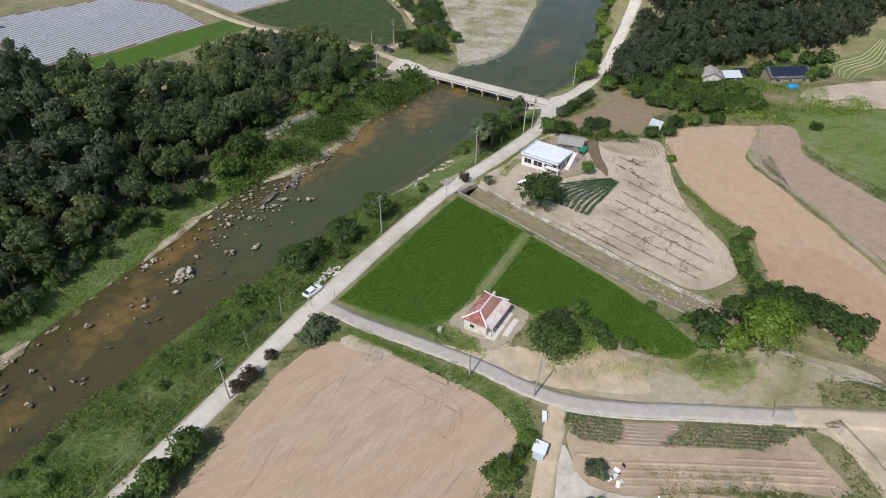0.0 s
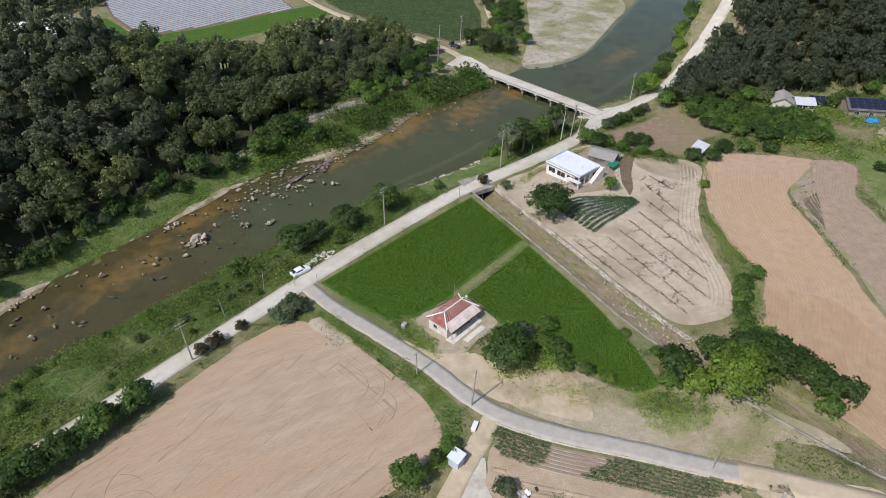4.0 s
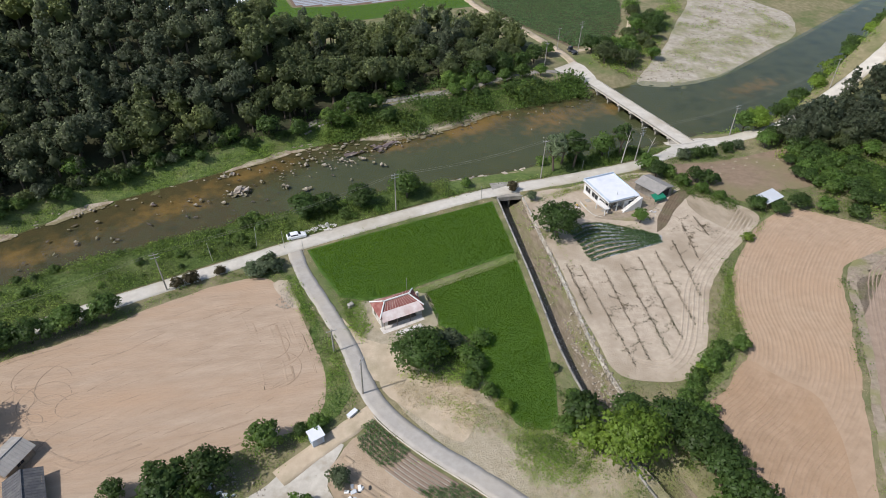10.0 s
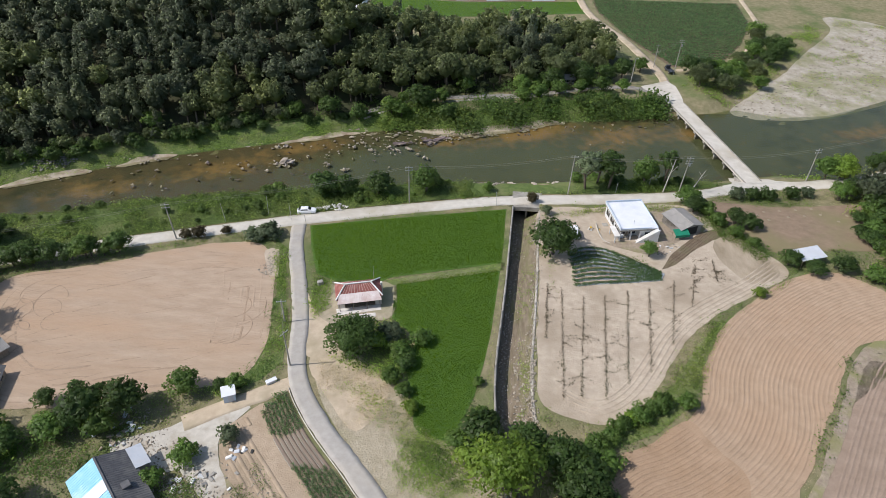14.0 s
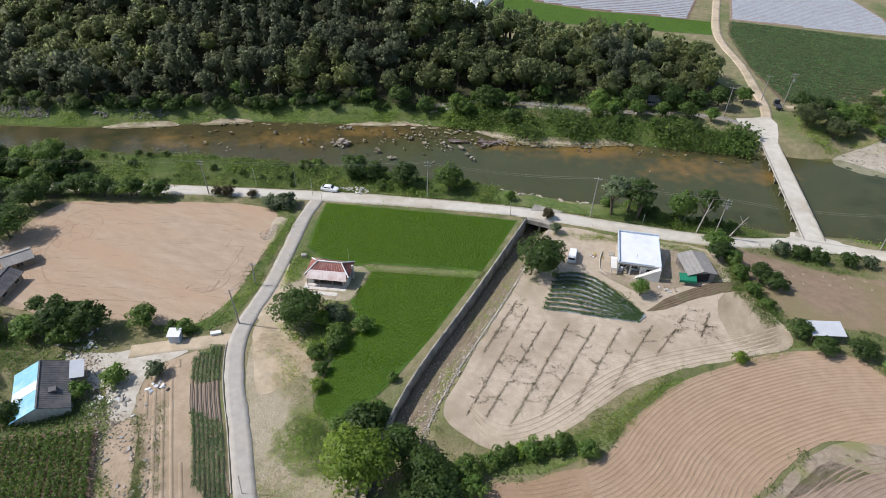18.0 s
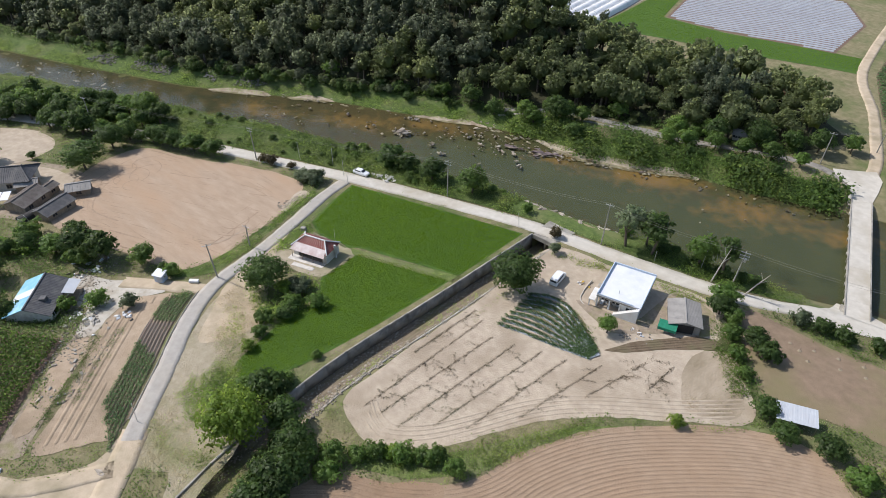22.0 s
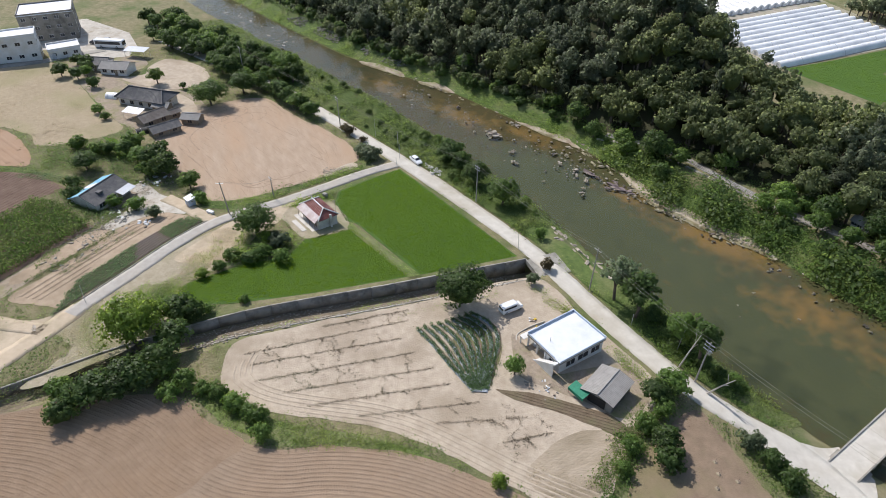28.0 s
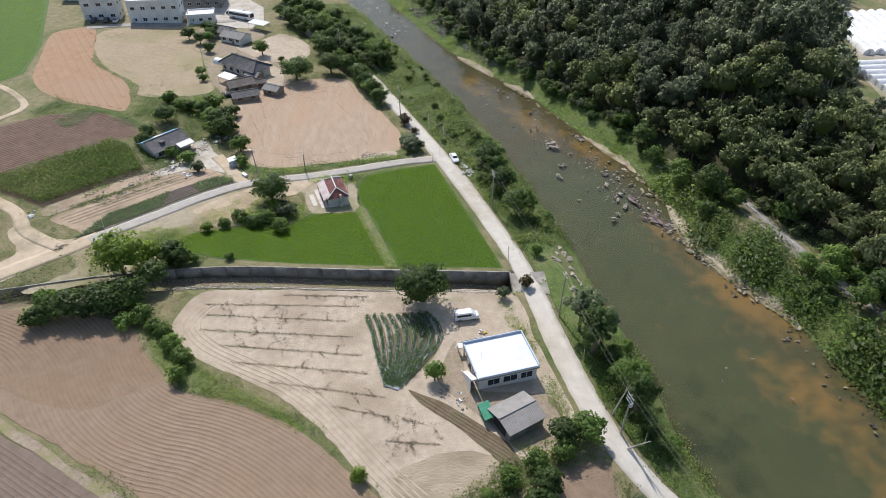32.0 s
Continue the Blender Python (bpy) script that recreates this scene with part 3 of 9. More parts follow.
patch("weedy_slope", [(79, 36), (82, 31), (89, 29), (96, 25), (99.5, 21), (103.5, 6), (97, 12), (90, 17), (84, 24)], M["dry_grass"], OFF + 0.02, "weedy dry slope", "verge")
patch("clover_patch", [(78.6, 30.5), (81.5, 31.6), (88.5, 30.4), (94.5, 29), (96.2, 24.6), (92.7, 21.2), (88.5, 20), (83, 21.4), (79.5, 26)], M["dry_grass"], OFF + 0.04, "bright green patch on the dry slope", "verge")
patch("corn_field", [(60, -19), (53, -10), (40, 1.5), (44, 8), (55, 15), (64, 6), (73, -3), (66, -16)], M["dark_soil"], OFF, "soil of the corn field", "field", False)
patch("ploughed_plot", [(33, -32), (25, -21), (22.5, -9), (27, 1), (36, 8), (40, 1.5), (52, -10.5), (59.5, -19.5), (50, -30)], M["dark_soil"], OFF, "dark purple-brown ploughed plot", "field", False)
patch("red_soil_field", [(2, -35), (-20, -42), (-43, -47), (-50, -36), (-30, -28), (-15, -23), (2, -7), (21, -1), (19, -10), (14, -23)], M["red_soil"], OFF, "bare reddish-tan field", "field")
patch("stubble_field", [(-46, -31), (-54, -2), (-30, 8), (-10, 14), (7, 20), (11, 1), (2, -4), (-16, -21)], M["stubble_soil"], OFF, "dry stubble field", "field")
patch("far_paddy", [(-90, -90), (-83, -65), (-49, -53), (-30, -46), (-5, -41), (4, -46), (0, -80)], M["paddy"], OFF, "bright green rice paddy by the village", "paddy field", False)
patch("soil_plot", [(78, 1), (71, 8), (54, 25), (56, 33), (59, 35.5), (62.5, 33.5), (71, 24), (83, 12), (82, 8)], M["plot_soil"], OFF, "bare soil of the vegetable plot", "field")
patch("soil_plot", [(57, 15), (59.4, 18.4), (64.5, 13.2), (69.4, 7.4), (73.5, 2.5), (71.5, 0.5), (66, 5.8)], M["plot_soil"], OFF + 0.02, "narrow bare strip beside the corn", "field")
patch("roadside_dust", [(55.2, 65.5), (57.2, 63), (61, 57.5), (66.5, 53.5), (67, 50.5), (64.6, 46.6), (61, 46.5), (58.6, 55.5)], M["dirt_track"], OFF + 0.015, "pale dust spread beside the lane", "verge")
patch("fork_dust", [(84, 12), (88.5, 11.5), (95, 5), (101, -1), (97, -5), (91, -1), (86, -4), (82, -6), (80, -3), (84, 2), (86, 7)], M["dirt_track"], OFF - 0.01, "bare dust at the lane's fork", "verge")
patch("small_paddy", [(12.4, 19), (9.4, 15.3), (24.6, 20.2), (22.9, 23)], M["paddy"], OFF + 0.02, "narrow strip of bright green rice", "paddy field", False)
patch("rubble_patch", [(43.6, 77.2), (46.4, 77.6), (48.2, 72.5), (49, 68), (47.4, 68.4), (45.6, 72)], M["sand_soil"], 0.1, "pale broken stone at the field corner", "verge")
patch("soil_strip", [(73, -2), (64, 7), (56, 16), (52, 22), (54.5, 24), (62, 15.5), (70, 7), (77, 0)], M["baulk"], OFF - 0.02, "weedy strip between the plots", "verge")
patch("house_yard", [(37, 24), (42, 28), (52, 34), (56, 34), (53, 27), (58, 19), (55, 17), (49, 22), (45, 19)], M["pale_concrete"], OFF, "dusty concrete yard with rubble", "yard")
patch("village_yard", [(-24, 29), (-12, 39), (0, 41), (3, 37), (-4, 33), (-16, 24)], M["sand_soil"], OFF, "sandy yard of the old farmhouse", "yard")
patch("village_ground", [(-60, 4), (-56, 22), (-46, 28), (-36, 22), (-28, 26), (-18, 38), (-4, 44), (8, 42), (14, 33), (12, 27), (2, 20), (-10, 15), (-28, 9), (-44, 4)], M["baulk"], OFF - 0.03, "trodden bare ground between the village houses", "yard")
patch("small_field", [(-33, 20), (-36, 27), (-42, 28), (-49, 34.6), (-41, 43.6), (-30, 47), (-22, 43.5), (-21, 33)], M["sand_soil"], OFF, "small bare field among trees", "field")
patch("car_park", [(-54, 6), (-66, -2), (-74, -14), (-97, -20), (-104, 6), (-82, 22), (-64, 25), (-55, 22)], M["pale_concrete"], OFF, "pale concrete car park", "car park", False)
patch("gravel_bar", [(166, 174), (180, 170), (197, 174.5), (214, 186), (232, 198), (252, 212), (262, 236), (246, 262), (226, 268), (222, 250), (205, 226), (193, 208), (180, 192)], M["gravel"], OFF, "pale gravel bar with thin grass", "gravel bar")
patch("cabbage_field", [(151, 202), (168, 207), (181, 228), (191, 252), (193, 284), (128, 279), (129, 262), (139, 228)], M["dug_soil"], OFF, "soil between the rows of cabbages", "field", False)
patch("mulched_field", [(128, 281), (192, 288), (188, 312), (170, 350), (122, 350)], M["grey_soil"], OFF, "field under rows of pale mulch film", "field", False)
patch("green_field", [(30, 238), (72, 247), (124, 258), (121, 275), (72, 267), (45, 268), (38, 300), (28, 300)], M["paddy"], OFF, "strip of bright green rice", "paddy field", False)
patch("film_field", [(46, 269), (72, 268), (112, 273), (112, 315), (96, 345), (40, 345), (40, 300)], M["dark_soil"], OFF, "grey soil under rows of mulch film", "field", False)
patch("greenhouse_plot", [(-80, 322), (-72, 262), (-45, 258), (-12, 241), (18, 234), (28.5, 236), (27, 310)], M["gravel"], OFF, "pale bare soil round the greenhouses", "field", False)
# dark sheet below the crowns, with the woods' shade in its colour
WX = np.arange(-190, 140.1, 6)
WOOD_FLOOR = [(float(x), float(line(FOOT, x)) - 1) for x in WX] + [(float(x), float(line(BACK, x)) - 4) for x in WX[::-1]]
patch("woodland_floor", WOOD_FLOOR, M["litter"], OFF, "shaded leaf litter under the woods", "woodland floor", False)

# ---- roads ----
ROAD_1 = [(-70, 34), (-30, 57), (-8, 69), (5, 74), (15, 78), (28, 83), (47, 90), (62, 95), (78, 99.8), (93, 104), (105, 106), (120, 108), (137, 111.5), (147, 116), (156, 122), (166, 123.5), (176, 124), (190, 127), (212, 136), (236, 146), (260, 159), (300, 185)]
road_1 = part("road", ribbon(ROAD_1, lambda t: 4.3 + 0.25 * math.sin(40 * t), 0.14), M["concrete_road"])
tagged(road_1, "pale dusty concrete lane along the river", "road", kind="structure")
ROAD_2 = [(47.6, 89), (49.9, 79), (54.3, 66.5), (57.9, 55.5), (60.2, 45.5), (63.1, 38.5), (68.7, 31), (75.3, 24), (83.8, 14.5), (90, 8), (97, 0), (110, -14), (135, -38)]
road_2 = part("road", ribbon(ROAD_2[:9] + [(86, 12.2)], 3.2, 0.12), M["asphalt"])
tagged(road_2, "worn grey lane with pale edges", "road", kind="structure")
tagged(part("road", ribbon([(84.5, 13.8)] + ROAD_2[9:], 4.2, 0.1), M["dirt_track"]), "dusty unpaved end of the lane", "road", kind="structure")
FORK = [(157, 118), (150, 115), (152, 119.5), (155, 126), (155.6, 131.2), (162.6, 131.2), (166, 126.5), (172, 125.5), (166, 121.5)]
tagged(part("road_junction", drape(FORK, 0.17), M["concrete_road"]), "wide concrete apron at the bridge head", "road", kind="structure")
tracks = [
    ("dirt_track", [(61.4, 40), (57, 37), (52, 34), (46, 30)], 3.2, "dirt_track", "pale dirt track to the farmhouse"),
    ("dirt_track", [(89, 8), (83, -2), (76, -7), (70, -15), (62, -27), (40, -45)], 3.0, "dirt_track", "curving pale dirt track"),
    ("riverside_track", [(147, 178), (135, 182.5), (121, 178.5), (104, 172), (85, 167.5), (66, 163), (50, 152)], 2.5, "dark_wall", "narrow concrete track under the wooded slope"),
    ("farm_track", [(147, 176), (147, 184), (146, 195), (142, 210), (136, 230), (126, 256), (122, 285), (118, 340)], 3.4, "dirt_track", "pale farm track between the fields"),
    ("field_track", [(152, 199), (172, 206), (185, 228), (194, 252), (196, 290)], 2.0, "dirt_track", "pale path along the cabbage field"),
    ("village_road", [(-50, -38), (-54, -26), (-56, -8), (-60, 2), (-64, 14)], 4.0, "concrete", "concrete road past the white buildings"),
    ("village_path", [(4, -46), (10, -38), (20, -30), (30, -34)], 2.0, "dirt_track", "pale path at the paddy corner"),
]
for name, pts, w, m, label in tracks:
    tagged(part(name, ribbon(pts, w, 0.1), M[m]), label, "track", kind="structure")

# ---- plants ----
def leaf_cards(P, N, size, r, ratio=0.7):
    """Quads at points P that face about N, each turned at random. Returns vertices and faces."""
    k = len(P)
    N = N / np.linalg.norm(N, axis=1, keepdims=True)
    a = np.cross(N, r.normal(size=(k, 3)))
    a /= np.linalg.norm(a, axis=1, keepdims=True)
    b = np.cross(N, a)
    s = (size * r.uniform(0.6, 1.35, (k, 1)))
    a, b = a * s, b * s * ratio
    V = np.stack([P - a - b * 0.6, P + a * 0.2 - b, P + a + b * 0.6, P - a * 0.2 + b], 1)
    return V.reshape(-1, 3), np.arange(4 * k).reshape(k, 4)


def crown_template(r, lumps, per, size, flat=0.8, cone=0.0, spread_=0.95):
    """A crown about 1 across in radius: clumps of leaves over uneven lumps, with gaps."""
    P, N, Q = [], [], []
    for i in range(lumps):
        d = r.normal(size=3)
        d[2] = abs(d[2]) * 1.1 - 0.35
        d /= np.linalg.norm(d)
        u = r.uniform(0.35, 0.82) if i else 0.0
        if cone:
            h = r.uniform(-0.9, 1.0)
            w = (1 - (h + 1) / 2) ** 0.8 * 0.75 + 0.08
            ang = r.uniform(0, 6.28)
            c, R = np.array([math.cos(ang) * w * 0.6, math.sin(ang) * w * 0.6, h * flat]), 0.16 + 0.34 * w
        else:
            c, R = d * u * np.array([1, 1, flat]), r.uniform(0.16, 0.40) * (1.15 - 0.45 * u)
        q = r.normal(size=(per, 3))
        q[:, 2] = np.where(q[:, 2] < -0.4, -q[:, 2], q[:, 2])
        q /= np.linalg.norm(q, axis=1, keepdims=True)
        P.append(c + q * R * r.uniform(0.72, 1.05, (per, 1)) * np.array([1, 1, 0.85]))
        Q.append(q)
        N.append(q * 0.9 + r.normal(size=(per, 3)) * 0.5 + np.array([0, 0, 0.4]))
    P = np.concatenate(P)
    V, F = leaf_cards(P, np.concatenate(N), size, r)
    soft = P / np.linalg.norm(P, axis=1, keepdims=True) * 0.45 + np.concatenate(Q) * 0.75 + np.array([0, 0, 0.25])
    soft /= np.linalg.norm(soft, axis=1, keepdims=True)
    return V, F, np.repeat(soft, 4, 0)


def core_template(r, k=0.62, flat=0.8, cone=0.0, fine=2):
    """The dark uneven inside of a crown."""
    bm = bmesh.new()
    bmesh.ops.create_icosphere(bm, subdivisions=fine, radius=1.0)
    V = np.array([v.co[:] for v in bm.verts])
    F = np.array([[v.index for v in f.verts] for f in bm.faces])
    bm.free()
    V = V * (k * (1 + 0.28 * np.sin(V[:, :1] * 5 + V[:, 1:2] * 4 + r.uniform(0, 6)) + 0.15 * np.sin(V[:, 2:] * 7 + V[:, :1] * 3))) * np.array([1, 1, flat])
    if cone:
        V[:, :2] *= (0.95 - 0.6 * (V[:, 2:] / flat + 1) / 2)
        V[:, 2] *= 1.2
    return V, F


def merged(parts):
    """Joins lists of quads: vertices, faces, normals."""
    Vs, Fs, Ns, n = [], [], [], 0
    for V, F, N in parts:
        Vs.append(V)
        Fs.append(F + n)
        Ns.append(N)
        n += len(V)
    return np.concatenate(Vs), np.concatenate(Fs), np.concatenate(Ns)


def quad_tri_mesh(name, quads, tris):
    """One mesh of quads and triangles."""
    V = np.concatenate([quads[0], tris[0]])
    me = bpy.data.meshes.new(name)
    q, t = quads[1], tris[1] + len(quads[0])
    loops = np.concatenate([q.ravel(), t.ravel()]).astype(np.int32)
    starts = np.concatenate([np.arange(len(q)) * 4, len(q) * 4 + np.arange(len(t)) * 3]).astype(np.int32)
    me.vertices.add(len(V))
    me.vertices.foreach_set("co", V.astype(np.float32).ravel())
    me.loops.add(len(loops))
    me.loops.foreach_set("vertex_index", loops)
    me.polygons.add(len(starts))
    me.polygons.foreach_set("loop_start", starts)
    me.update(calc_edges=True)
    if len(quads) == 3:
        soften(me, np.concatenate([quads[2], np.zeros((len(tris[0]), 3))]))
    return me


def soften(me, N):
    """Gives a mesh of leaves the rounded shading of its clumps."""
    me.normals_split_custom_set_from_vertices(N.astype(np.float32))


def place_many(templates, spots, r):
    """Copies of templates (vertices, faces) at spots (x, y, z, radius, height scale), joined to one pair of arrays."""
    Vs, Fs, Ns, n = [], [], [], 0
    for x, y, z, s, h in spots:
        V, F, *N = templates[r.integers(len(templates))]
        a = r.uniform(0, 6.28)
        c, d = math.cos(a), math.sin(a)
        W = V * np.array([s, s, h])
        Vs.append(np.stack([W[:, 0] * c - W[:, 1] * d + x, W[:, 0] * d + W[:, 1] * c + y, W[:, 2] + z], 1))
        Fs.append(F + n)
        if N:
            Ns.append(np.stack([N[0][:, 0] * c - N[0][:, 1] * d, N[0][:, 0] * d + N[0][:, 1] * c, N[0][:, 2]], 1))
        n += len(V)
    if Ns:
        return np.concatenate(Vs), np.concatenate(Fs), np.concatenate(Ns)
    return np.concatenate(Vs), np.concatenate(Fs)


def limb_mesh(r, height, spread_, n=7, radius=0.16):
    bm = bmesh.new()
    top = Vector((r.normal() * 0.15, r.normal() * 0.15, height * 0.62))
    rod(bm, (0, 0, -0.3), (top.x * 0.4, top.y * 0.4, height * 0.3), radius * 1.25, radius, 7)
    rod(bm, (top.x * 0.4, top.y * 0.4, height * 0.3), top, radius, radius * 0.55, 7)
    for i in range(n):
        a = 6.28 * i / n + r.uniform(-0.3, 0.3)
        s = r.uniform(0.25, 0.6)
        b = Vector((top.x * s, top.y * s, height * (0.2 + 0.42 * s)))
        e = Vector((math.cos(a) * spread_ * 0.6, math.sin(a) * spread_ * 0.6, height * r.uniform(0.5, 0.82)))
        rod(bm, b, e, radius * 0.45, radius * 0.15, 5)
    return bm


rt = np.random.default_rng(11)
CROWNS = {}


def tree_meshes(kind, i):
    """Trunk and crown for a unit tree (crown radius 1, height 2), several of each kind."""
    key = (kind, i)
    if key not in CROWNS:
        spec = {"round": (54, 32, 0.064, 0.80, 0.0), "big": (80, 46, 0.042, 0.80, 0.0), "bush": (36, 30, 0.074, 0.66, 0.0), "tall": (40, 34, 0.075, 1.1, 0.0), "sparse": (16, 36, 0.09, 1.3, 0.0), "pine": (34, 30, 0.11, 1.2, 1.0)}[kind]
        q = crown_template(rt, *spec)
        t = core_template(rt, {"sparse": 0.5, "tall": 0.36, "big": 0.5}.get(kind, 0.48), spec[3], spec[4])
        if kind == "sparse":
            t = (t[0] * 0.45, t[1])
        CROWNS[key] = quad_tri_mesh("crown", q, t)
    return CROWNS[key]


TRUNKS = {}


def tree(name, x, y, r, h, kind="round", leaf="mid", bark="bark", label="", group="", squash=1.0):
    """A tree: tapered trunk with limbs, and a crown of many leaf clumps."""
    z = gz(x, y)
    if kind == "round" and r > 4.2:
        kind = "big"
    th = thing(name, pose(x, y, z, 0, 0, rt.uniform(0, 360)), label, "bush" if kind == "bush" else "tree", group)
    key = (kind, leaf, int(rt.integers(4)))
    me = tree_meshes(kind, key[2])
    mk = (kind, key[2], leaf)
    if mk not in CROWNS:
        c = me.copy()
        c.materials.clear()
        c.materials.append(L[leaf])
        CROWNS[mk] = c
    tk = (kind, bark, int(rt.integers(3)))
    if tk not in TRUNKS:
        m2 = bpy.data.meshes.new("trunk")
        b = limb_mesh(rt, 2.0, 0.9, 6, 0.05 if kind in ("tall", "sparse") else 0.07)
        b.to_mesh(m2)
        b.free()
        m2.materials.append(M[bark])
        TRUNKS[tk] = m2
    t = part("trunk", TRUNKS[tk], None, th)
    t.scale = (h * 0.5, h * 0.5, h * 0.5)
    c = part("crown", CROWNS[mk], None, th)
    flat = {"big": 0.78, "round": 0.78, "bush": 0.62, "tall": 1.25, "sparse": 1.3, "pine": 1.2}[kind]
    half = h * {"bush": 0.54, "round": 0.46, "big": 0.47}.get(kind, 0.40)
    c.scale = (1.12 * r * squash, 1.12 * r / squash, half / (flat * 0.92))
    c.location = (0, 0, h - half * 0.98)
    return th


